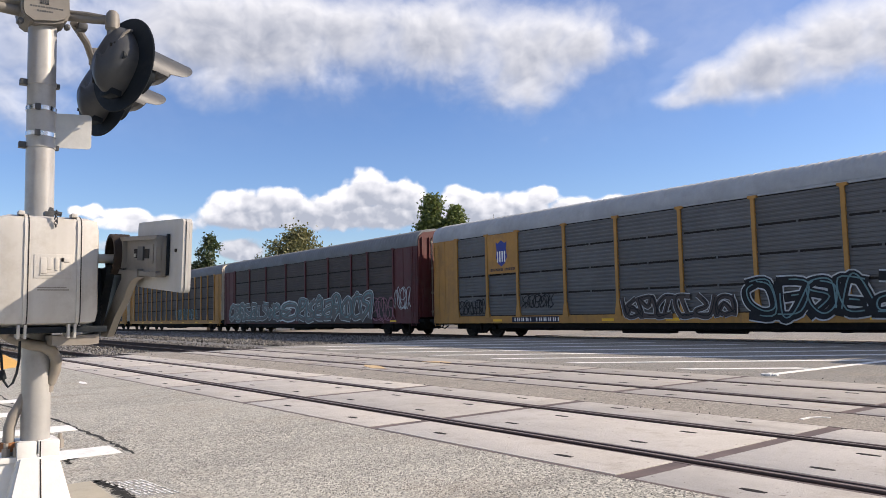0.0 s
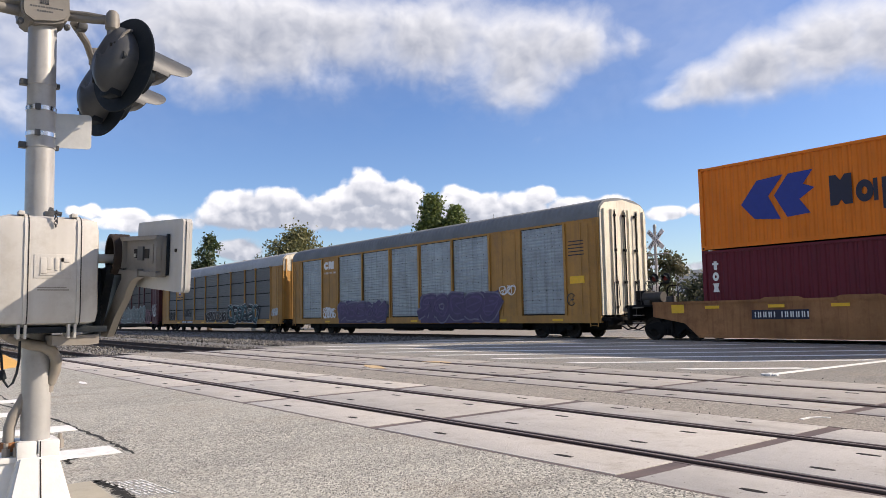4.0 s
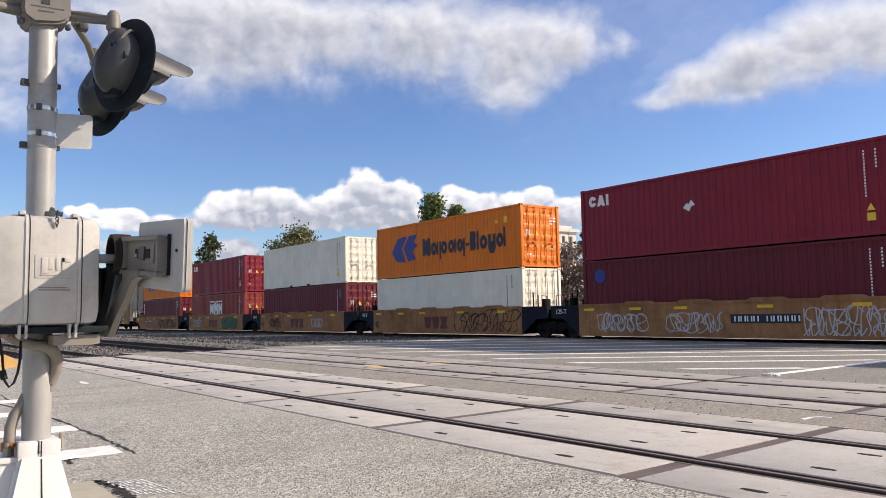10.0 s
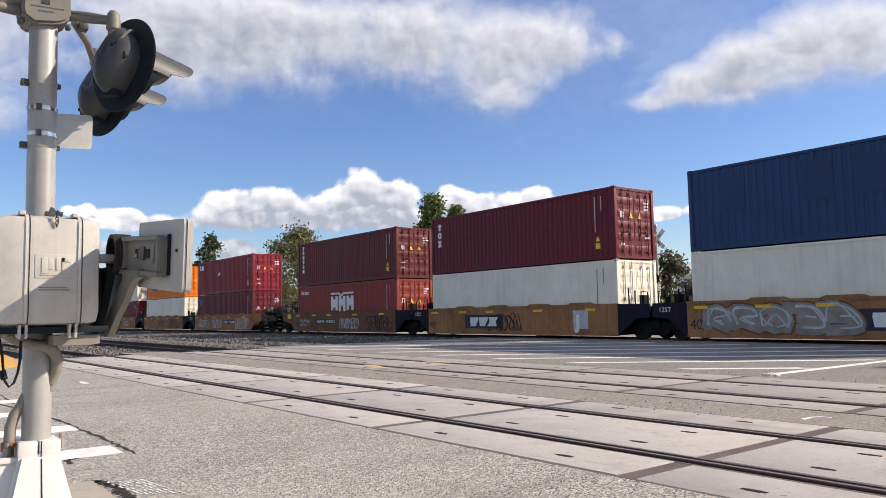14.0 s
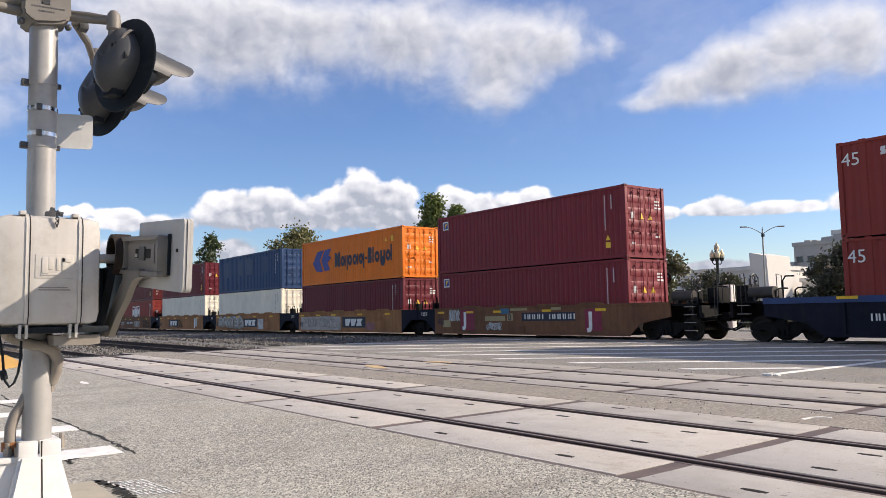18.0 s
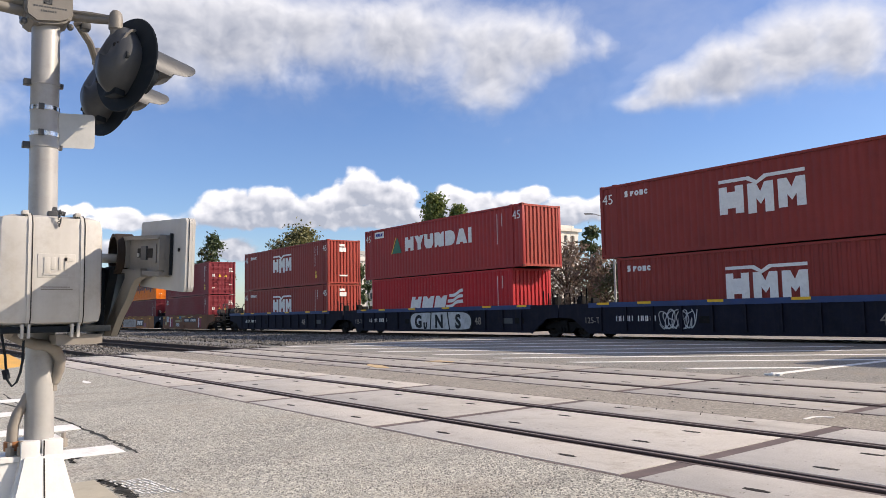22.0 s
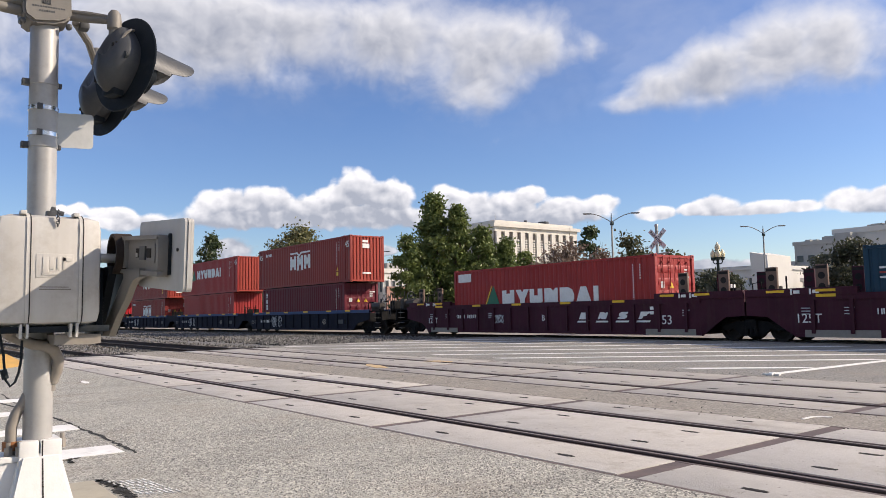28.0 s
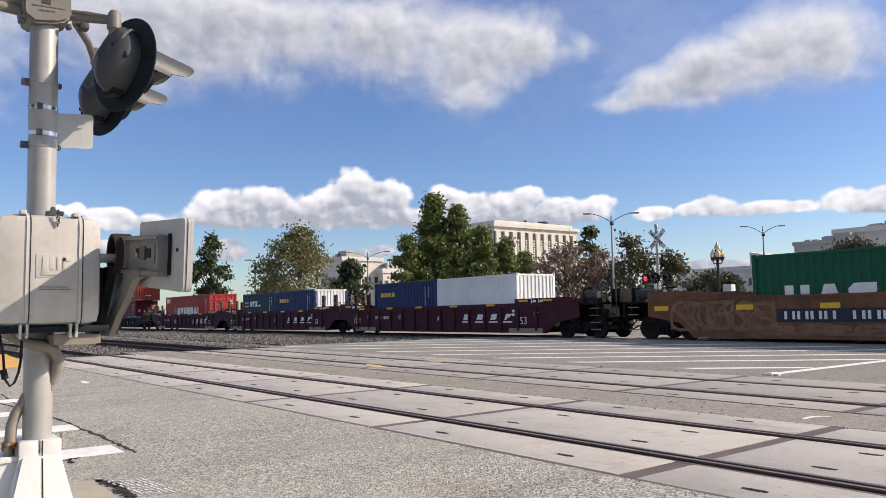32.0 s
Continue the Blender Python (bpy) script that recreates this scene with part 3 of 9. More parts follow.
def graffiti(parent, x0, x1, z0, z1, y, mats, n, seed, label="sprayed graffiti of interlocking strokes", base=None, fat=0.17, block=False):
    """Sprayed shapes: rimmed swirls or fat blocks on a sprayed ground; a thin one-colour scrawl where rim and highlight are alike."""
    rnd = random.Random(seed)
    thin = mats[0] is mats[2]
    n = int(n * 1.7) if thin else n
    w, h = (x1 - x0) / n, z1 - z0
    e = (0.013 + 0.004 * h if fat == 0.17 else fat) if thin else min(w, h) * fat
    if base:
        top = [(x0 + (x1 - x0) * k / (3 * n), z0 + h * rnd.uniform(0.78, 1.04)) for k in range(3 * n + 1)]
        foot = [(x, max(0.66, z0 - 0.04 - rnd.uniform(0, 0.1) * h)) for x, z in top[::-1]]
        flat(parent, smooth(top, 3) + smooth(foot, 2), y + 0.003, base, "graffiti_ground", 0.003)
    for i in range(n):
        cx = x0 + w * (i + 0.5)
        tip, flip, grow, turned = rnd.uniform(-.3, .35), rnd.choice((1, -1)), rnd.uniform(0.9, 1.1), rnd.choice((0, 1))
        lines = []
        shapes = rnd.choice(BLOCKS) if block else sum(rnd.sample(SWIRLS, 2), [])
        if block:
            shapes = shapes + rnd.choice(BLOCKS)[:1]
        wide = 1.25 if block else 1.7 if thin else 1.55
        for line in shapes:
            shaky = 0.07
            lines.append(smooth([(cx + w * wide * (flip * u + tip * (v - 0.5)) + rnd.uniform(-shaky, shaky) * w, z0 + e + (h - 2 * e) * (min(1.0, abs(turned - v) * grow) + rnd.uniform(-shaky, shaky))) for u, v in line], 5))
        d = 0.0023 * (i % 3)
        bm = bmesh.new()
        for k, line in enumerate(lines):
            ribbon(bm, line, e, y, 0.003 + d + 0.00053 * k)
        g = part("graffiti", bm, mats[0], parent, label if i == 0 else "")
        if thin:
            continue
        bm = bmesh.new()
        for k, line in enumerate(lines):
            ribbon(bm, line, e * (0.74 if block else 0.62), y, 0.0141 + d + 0.00053 * k)
        part("fill", bm, mats[1], g)
        if h > 0.9:
            bm = bmesh.new()
            for k, line in enumerate(lines):
                ribbon(bm, [(a + e * 0.25, b + e * 0.25) for a, b in line[1:-2]], e * 0.12, y, 0.0253 + d + 0.00053 * k)
            part("stroke", bm, mats[2], g)


def round_shape(a0, a1, inner=0.5):
    """Part of a thick ring that fills a unit square, from a0 to a1 degrees."""
    k = 10
    out = [(0.5 + 0.5 * math.cos(radians(a0 + (a1 - a0) * i / k)), 0.5 + 0.5 * math.sin(radians(a0 + (a1 - a0) * i / k))) for i in range(k + 1)]
    return out + [(0.5 + (u - 0.5) * inner, 0.5 + (v - 0.5) * inner * 1.1) for u, v in out[::-1]]


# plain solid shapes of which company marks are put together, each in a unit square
PLAIN = {"twin": [[(0, 0), (.36, 0), (.36, .2), (.64, .2), (.64, 0), (1, 0), (1, 1), (.64, 1), (.64, .8), (.36, .8), (.36, 1), (0, 1)]],
         "fork": [[(0, 1), (.38, 1), (.5, .84), (.62, 1), (1, 1), (.68, .4), (.68, 0), (.32, 0), (.32, .4)]],
         "cup": [[(0, 1), (.36, 1), (.36, .62), (.64, .62), (.64, 1), (1, 1), (1, .26), (.78, 0), (.22, 0), (0, .26)]],
         "nick": [[(0, 0), (0, 1), (.5, 1), (.66, .84), (.82, 1), (1, 1), (1, 0), (.5, 0), (.34, .16), (.18, 0)]],
         "bowl": [[(0, 0), (0, 1), (.6, 1), (.88, .86), (1, .6), (1, .4), (.88, .14), (.6, 0)]],
         "peak": [[(0, 0), (.33, 1), (.67, 1), (1, 0), (.66, 0), (.62, .12), (.38, .12), (.34, 0)]],
         "bar": [[(0, 0), (1, 0), (1, 1), (0, 1)]],
         "wedge": [[(.2, 0), (.8, 0), (1, .75), (1, 1), (0, 1), (0, .75)]],
         "waist": [[(0, 0), (1, 0), (.8, .5), (1, 1), (0, 1), (.2, .5)]],
         "ring": [round_shape(90, 270, 0.32), round_shape(-90, 90, 0.32)],
         "hook": [round_shape(25, 335, 0.3)],
         "snake": [[(0, 0), (.8, 0), (1, .18), (1, .5), (.78, .62), (.95, .74), (.95, 1), (.2, 1), (0, .84), (0, .5), (.22, .38), (0, .26)]],
         "comb": [[(0, 0), (.4, 0), (.45, .36), (.8, .42), (.8, .64), (1, .74), (1, 1), (0, 1)]],
         "stack": [[(0, 0), (.8, 0), (1, .14), (1, .4), (.86, .5), (1, .62), (1, .86), (.8, 1), (0, 1)]],
         "notch": [[(0, 0), (.34, 0), (.5, .16), (.66, 0), (1, 0), (1, 1), (.7, 1), (.5, .8), (.3, 1), (0, 1)]],
         "plus": [[(.26, 0), (.74, 0), (.74, .55), (1, .6), (1, .8), (.74, .8), (.74, 1), (.26, 1), (.26, .8), (0, .8), (0, .6), (.26, .55)]]}


def mark(parent, x, z, y, mat, plan, lean=0.0, name="company_name"):
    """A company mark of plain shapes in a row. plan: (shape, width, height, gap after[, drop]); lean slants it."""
    bm = bmesh.new()
    for shape, w, h, gap, *drop in plan:
        z0 = z - (drop[0] if drop else 0.0)
        for poly in PLAIN[shape]:
            prism(bm, [(x + u * w + lean * (v * h + z0 - z), z0 + v * h) for u, v in poly], "y", y - 0.004, y)
        x += w + gap
    return part(name, bm, mat, parent)


def upright_mark(parent, x, z1, y, mat, shapes, w, h, gap):
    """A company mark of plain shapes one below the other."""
    bm = bmesh.new()
    for k, shape in enumerate(shapes):
        for poly in PLAIN[shape]:
            prism(bm, [(x + u * w, z1 - (k + 1) * h - k * gap + v * h) for u, v in poly], "y", y - 0.004, y)
    return part("company_name", bm, mat, parent)


# ------------------------------------------------------------------ ground, road and tracks
ROAD_L, ROAD_R = -27.0, 45.0
TRACKS = (4.85, 9.03, 23.62)         # near rail of each track, at x = -6
SLEW = (1.25, 0.0, 0.0)              # how far each is turned, in degrees
GAUGE = 1.505
TRAIN_Y = 24.374


def slab(name, x0, x1, y0, y1, z1, mat, label, z0=-0.26):
    bm = bmesh.new()
    box(bm, x0, x1, y0, y1, z0, z1)
    return solid(name, bm, mat, label, kind="structure")


bm = bmesh.new()
vs = [bm.verts.new(v) for v in ((-3000, -3000, -0.25), (3000, -3000, -0.25), (3000, 3000, -0.25), (-3000, 3000, -0.25))]
bm.faces.new(vs)
solid("ground", bm, M["soil"], "pale dusty earth running out to the horizon", kind="structure")
def sheet(name, pts, z1, mat, label):
    bm = bmesh.new()
    prism(bm, pts, "z", -0.26, z1)
    return solid(name, bm, mat, label, kind="structure")


def beside(k, x, off):
    """y of a line `off` metres behind the near rail of track k, at x."""
    return TRACKS[k] + off + math.tan(radians(SLEW[k])) * (x + 6)


sheet("road", [(-90, -60), (ROAD_R, -60), (ROAD_R, beside(0, ROAD_R, -0.8)), (-90, beside(0, -90, -0.8))], -0.008, M["asphalt"], "worn grey asphalt with pale stone chips beside the crossing")
sheet("road_strip", [(ROAD_L, beside(0, ROAD_L, 2.30)), (ROAD_R, beside(0, ROAD_R, 2.30)), (ROAD_R, beside(1, 0, -0.75)), (ROAD_L, beside(1, 0, -0.75))], -0.012, M["asphalt_strip"], "strip of rough asphalt between two level-crossing tracks")
slab("road_beyond", ROAD_L, ROAD_R, beside(1, 0, 2.52), 22.72, -0.008, M["asphalt_far"], "grey asphalt road between the crossing tracks")
slab("road_far_side", ROAD_L, ROAD_R, 26.03, 140, -0.008, M["asphalt_far"], "grey asphalt road beyond the train")

# hatched keep-clear zone
bm = bmesh.new()
for c in (21.0, 23.9, 26.4, 29.0, 31.8, 34.9, 38.3, 41.6, 44.9):
    y0 = 12.25
    a, b = max(y0 - c, -26.5), min(-7.2, 21.6 - c)
    if b - a > 0.5:
        w = 0.19
        prism(bm, [(a - w, a + c), (a + w, a + c), (b + w, b + c), (b - w, b + c)], "z", -0.02, -0.003)
box(bm, -7.05, -6.87, 11.95, 21.6, -0.02, -0.0025)
solid("hatch_marking", bm, M["road_white"], "white slanting keep-clear hatching painted on the road", kind="structure")
# bars of the footway crossing
for i, x in enumerate((-7.32, -9.06, -10.85, -12.6)):
    bm = bmesh.new()
    box(bm, x, x + 0.47, -2.2 - 0.2 * i, 1.74, -0.02, -0.004)
    solid("crossing_bar", bm, M["road_white"], "worn white bar painted across the asphalt", kind="structure")
bm = bmesh.new()
prism(bm, [(-15.0, 3.03), (-15.4, 3.13), (-15.05, 3.16), (-14.7, 3.12), (-14.66, 3.04)], "z", -0.02, -0.004)
solid("lane_mark", bm, M["road_white"], "short white dash worn on the asphalt", kind="structure")
bm = bmesh.new()
worn = random.Random(17)
for i in range(7):
    y = 1.33 + i * 0.032
    for k in range(6):
        a, b = -5.72 + 0.015 * i + 0.1 * k + worn.uniform(0, 0.04), -5.72 + 0.015 * i + 0.1 * (k + 1) - worn.uniform(-0.01, 0.05)
        ya, yb, w = y + 0.15 * (a + 5.72) + worn.uniform(-0.006, 0.006), y + 0.15 * (b + 5.72) + worn.uniform(-0.006, 0.006), worn.uniform(0.008, 0.02)
        prism(bm, [(a, ya), (b, yb), (b + 0.01, yb + w * 0.7), (a - 0.01, ya + w)], "z", -0.02, -0.004)
solid("scrape_marking", bm, M["paint_scuffed"], "scuffed white strokes of worn paint on the asphalt", kind="structure")
bm = bmesh.new()
prism(bm, [(-30.0, 3.25), (-20.6, 2.40), (-21.5, 2.9), (-24.5, 3.37), (-30, 3.7)], "z", -0.02, -0.004)
solid("kerb_marking", bm, M["road_yellow"], "faded yellow paint along the asphalt edge", kind="structure")

# stray paint by the second track
for pts in ([(-14.9, 8.98), (-14.5, 8.72), (-13.75, 8.5), (-13.5, 8.66), (-13.9, 8.84), (-14.4, 9.02)], [(-14.8, 10.5), (-14.3, 10.42), (-13.85, 10.6), (-14.0, 10.78), (-14.6, 10.8)]):
    bm = bmesh.new()
    prism(bm, pts, "z", -0.02, -0.0008)
    solid("yellow_paint_mark", bm, M["paint_yellow_worn"], "worn patch of orange-yellow paint on a crossing panel", kind="structure")
bm = bmesh.new()
prism(bm, [(-4.02, 7.5), (-3.98, 7.49), (-3.99, 7.68), (-3.93, 7.77), (-3.85, 7.78), (-3.86, 7.82), (-3.97, 7.81), (-4.03, 7.7)], "z", -0.02, -0.006)
solid("white_paint_mark", bm, M["road_white"], "short curved stroke of white paint on the asphalt", kind="structure")
bm = bmesh.new()
for i, (x, y) in enumerate(((-6.97, 11.97), (-6.86, 11.9), (-6.77, 11.95), (-6.9, 12.05))):
    box(bm, x - 0.05, x + 0.05, y - 0.04, y + 0.04, -0.02, 0.02 + 0.01 * (i % 2), 0.012)
solid("road_rubble", bm, M["road_white"], "crumbled white lump at the end of the road line", kind="structure")


def crack(pts, w, seed):
    rnd = random.Random(seed)
    bm = bmesh.new()
    path = []
    for (xa, ya), (xb, yb) in zip(pts, pts[1:]):
        for i in range(14):
            t = i / 14
            path.append((xa + (xb - xa) * t + rnd.uniform(-.02, .02), ya + (yb - ya) * t + rnd.uniform(-.02, .02), w * rnd.uniform(0.4, 1.3)))
    for p, q in zip(path, path[1:]):
        d = Vector((q[0] - p[0], q[1] - p[1]))
        if d.length < 1e-4:
            continue
        nrm = Vector((-d.y, d.x)).normalized()
        a = [bm.verts.new((p[0] + nrm.x * p[2] * s, p[1] + nrm.y * p[2] * s, -0.0055)) for s in (-.5, .5)]
        b = [bm.verts.new((q[0] + nrm.x * q[2] * s, q[1] + nrm.y * q[2] * s, -0.0055)) for s in (-.5, .5)]
        bm.faces.new((a[0], b[0], b[1], a[1]))
    return solid("crack", bm, M["crack"], "dark jagged crack in the asphalt", kind="structure")


crack([(-6.72, 1.80), (-7.59, 1.80), (-9.8, 1.72), (-14, 1.2), (-20, 0.2)], 0.038, 3)
crack([(-6.9, 1.68), (-6.95, 1.2), (-7.0, 0.6)], 0.02, 4)
crack([(-7.1, 1.40), (-6.75, 1.28), (-6.62, 1.3)], 0.03, 5)
crack([(-7.4, 1.31), (-7.1, 1.33), (-6.77, 1.37)], 0.025, 14)
crack([(-6.78, 1.22), (-6.85, 1.39), (-7.0, 1.75)], 0.022, 15)
crack([(-13.6, 1.63), (-11.11, 1.58), (-10.35, 1.57)], 0.03, 16)
crack([(-5.80, 1.30), (-5.45, 1.36), (-5.1, 1.33), (-4.6, 1.32)], 0.09, 6)
bm = bmesh.new()
box(bm, -5.74, -3.1, -0.5, 1.26, -0.2, 0.012, 0.02)
solid("foundation_pad", bm, M["pad"], "tan concrete pad under the signal mast", kind="structure")

# ballast beside the road
bm = bmesh.new()
X = [-300, -150, -90, -60, -45, -36, -30, -27.6, -27.0]
prof = [(3.4, -0.24), (4.3, -0.17), (7.3, -0.17), (8.2, -0.17), (12.0, -0.18), (13.2, -0.06), (16.5, -0.02), (20.5, -0.03), (22.2, -0.16), (27.2, -0.17), (29.5, -0.24)]
rnd = random.Random(8)
rows = []
for x in X:
    k = 1.0 if x < -27.5 else 0.2
    rows.append([bm.verts.new((x, y, (z if y not in (13.2, 16.5, 20.5) else -0.17 + (z + 0.17) * k) + rnd.uniform(-.012, .012))) for y, z in prof])
for a, b in zip(rows, rows[1:]):
    for i in range(len(prof) - 1):
        bm.faces.new((a[i], b[i], b[i + 1], a[i + 1]))
solid("ballast_bed", bm, M["gravel"], "grey crushed-stone ballast bed beside the road", kind="structure")


def stones(n, seed, x0, x1, spans, size=0.035, name="ballast_stones", label="loose pale grey ballast stones"):
    """Loose ballast stones lying on the bed."""
    rs = np.random.RandomState(seed)
    base = np.array([(1, 0, 0), (-1, 0, 0), (0, 1, 0), (0, -1, 0), (0, 0, 1), (0, 0, -1)], float)
    tri = np.array([(0, 2, 4), (2, 1, 4), (1, 3, 4), (3, 0, 4), (2, 0, 5), (1, 2, 5), (3, 1, 5), (0, 3, 5)])
    V, F = [], []
    for i in range(n):
        y0, y1, z = spans[rs.randint(len(spans))]
        x = x1 - (x1 - x0) * rs.rand() ** (1.6 if x1 < 0 else 1.0)
        c = np.array([x, y0 + (y1 - y0) * rs.rand(), z + 0.012])
        s = size * (1 + 1.3 * rs.rand()) * (0.6 + 0.6 * rs.rand(3))
        a = rs.rand() * 6.3
        R = np.array([[math.cos(a), -math.sin(a), 0], [math.sin(a), math.cos(a), 0], [0, 0, 1]])
        V.append((base * s * (0.8 + 0.4 * rs.rand(6, 1))) @ R.T + c)
        F.append(tri + 6 * i)
    me = bpy.data.meshes.new("ballast_stones")
    me.from_pydata(np.concatenate(V).tolist(), [], np.concatenate(F).tolist())
    me.materials.append(M["gravel_stone"])
    return tagged(new(name, me), label, "gravel", kind="stuff")


def stone_material():
    m, n, l, bsdf = graph("gravel_stone")
    g = n.new("ShaderNodeNewGeometry")
    l.new(mixc(n, l, g.outputs["Random Per Island"], (0.035, 0.033, 0.03), (0.21, 0.20, 0.185)), bsdf.inputs["Base Color"])
    bsdf.inputs["Roughness"].default_value = 0.9
    return m


M["gravel_stone"] = stone_material()
stones(16000, 5, -75, -27.1, [(4.2, 4.8, -.17), (6.6, 9.0, -.17), (10.9, 13.0, -.14), (13.0, 20.5, -.03), (13.0, 20.5, -.03), (13.0, 20.5, -.03), (20.5, 23.3, -.1), (5.2, 6.2, -.17)])

stones(700, 9, -26, 4, [(8.0, 8.26, -.012), (7.3, 8.1, -.012), (11.56, 11.75, -.008), (11.56, 12.0, -.008), (7.0, 7.3, -.012)], 0.0045, "road_grit", "loose crumbs of asphalt and grit on the road")


def rail_mesh(x0, x1):
    bm = bmesh.new()
    half = [(0.070, -0.172), (0.070, -0.160), (0.012, -0.140), (0.010, -0.048), (0.036, -0.036), (0.037, -0.009), (0.028, -0.0015), (0.015, 0.0)]
    pts = half + [(-u, v) for u, v in half[::-1]]
    A = prism(bm, pts, "x", x0, x1)
    for f in bm.faces:
        if all(v.co.z > -0.02 and abs(v.co.y) < 0.02 for v in f.verts):
            f.material_index = 1
    return finish("rail", bm, [M["rail"], M["rail_top"]])


rail_me = rail_mesh(-260, 60)
for y, turn in zip(TRACKS, SLEW):
    tr = thing("track", "pair of worn steel rails on timber sleepers", "railway track", kind="structure", at=pose(-6, y, 0, 0, 0, turn))
    for s in (-.5, .5):
        r = part("rail", rail_me, None, tr)
        r.matrix_basis = pose(6, s * GAUGE + GAUGE / 2, 0)

tie_bm = bmesh.new()
box(tie_bm, -0.11, 0.11, -1.28, 1.28, -0.30, -0.155, 0.01)
tie_me = finish("sleeper", tie_bm, M["tie"])
for k in range(3):
    for i in range(36):
        o = tagged(new("sleeper", tie_me), "dark weathered timber sleeper under the rails", "sleeper", "sleepers", "structure")
        o.matrix_basis = pose(-27.5 - i * 0.55, beside(k, -27.5 - i * 0.55, GAUGE / 2), 0)

# concrete crossing panels, one by one
PITCH_P = 3.12


def panel_mesh(y0, y1, slots, mat):
    bm = bmesh.new()
    box(bm, -PITCH_P / 2 + 0.075, PITCH_P / 2 - 0.075, y0, y1, -0.18, -0.004, 0.008)
    for sx in (-0.78, 0.78):
        for sy in slots:
            box(bm, sx - 0.085, sx + 0.085, sy - 0.018, sy + 0.018, -0.02, -0.0015, 0, 1)
            box(bm, sx - 0.05, sx + 0.05, sy - 0.028, sy + 0.028, -0.02, -0.002, 0, 1)
    return finish("crossing_panel", bm, [mat, M["slot"]])


for k, y in enumerate(TRACKS):
    e = 0.135
    fr, bk = (-0.80, -0.75, -0.9)[k], GAUGE + (0.79, 1.0, 0.86)[k]
    cm = M["concrete"] if k == 0 else M["concrete_dirty"]
    ms = [panel_mesh(fr, -e, [-0.55], cm), panel_mesh(e, GAUGE - e, [0.37, GAUGE - 0.40], cm), panel_mesh(GAUGE + e, bk, [GAUGE + 0.53], cm)]
    x0 = (-5.02, -5.49, -5.0)[k] + 6
    a, b = ROAD_L + 6, ROAD_R + 6
    cr = thing("crossing_surface", "level crossing of pale concrete panels with dark joints", "level crossing", kind="structure", at=pose(-6, y, 0, 0, 0, SLEW[k]))
    bm = bmesh.new()
    box(bm, a, b, fr - 0.02, bk + 0.02, -0.22, -0.05)
    part("joint_filler", bm, M["slot"], cr, "dark rubber joint filler")
    for p, q in ((fr - 0.035, fr - 0.002), (-e + 0.002, -0.1), (0.105, e - 0.002), (GAUGE - e + 0.002, GAUGE - 0.105), (GAUGE + 0.1, GAUGE + e - 0.002), (bk + 0.002, bk + 0.035)):
        bm = bmesh.new()
        box(bm, a, b, p, q, -0.1, -0.007)
        part("rubber_seal", bm, M["rubber"], cr)
    for i in range(-8, 9):
        xj = x0 - (i + 0.5) * PITCH_P
        if a < xj < b:
            for p, q in ((fr, -e), (e, GAUGE - e), (GAUGE + e, bk)):
                bm = bmesh.new()
                box(bm, xj - 0.074, xj + 0.074, p, q, -0.1, -0.009)
                part("joint_strip", bm, M["rubber"], cr)
    for i in range(-6, 8):
        x = x0 - i * PITCH_P
        if x - PITCH_P / 2 < a - 0.3:
            continue
        for me in ms:
            q = part("crossing_panel", me, None, cr)
            q.matrix_basis = pose(x + random.uniform(-.006, .006), 0, random.uniform(-.003, .002), 0, 0, random.uniform(-.06, .06))
# ------------------------------------------------------------------ train: where it is
def gone(t):
    """Metres that the train has run at t seconds."""
    s = t / 32
    return 100 * (3.5639 * s + 0.4781 * s ** 2 - 0.9865 * s ** 3 + 0.9672 * s ** 4 - 0.3383 * s ** 5)


riders = []                          # (thing, its place along the train, height)


def ride(ob, u, z=0.0):
    ob.matrix_basis = pose(u, TRAIN_Y, z)
    riders.append((ob, u, z))
    return ob


# ------------------------------------------------------------------ containers
def corrugated(bm, axis, a0, a1, face, z0, z1, pitch, deep, out):
    """A wall of trapezium corrugations from a0 to a1 along x (axis 'x') or y, its crests on `face`, sinking by deep."""
    n = max(2, int(round((a1 - a0) / pitch)))
    p = (a1 - a0) / n
    pts = []
    for i in range(n):
        x = a0 + i * p
        pts += [(x + 0.12 * p, face - out * deep), (x + 0.34 * p, face - out * deep), (x + 0.5 * p, face), (x + 0.96 * p, face)]
    pts = [(a0, face)] + pts + [(a1, face)]
    lo = [bm.verts.new((u, v, z0) if axis == "x" else (v, u, z0)) for u, v in pts]
    hi = [bm.verts.new((u, v, z1) if axis == "x" else (v, u, z1)) for u, v in pts]
    for i in range(len(pts) - 1):
        bm.faces.new((lo[i], lo[i + 1], hi[i + 1], hi[i]))


HW = 1.219


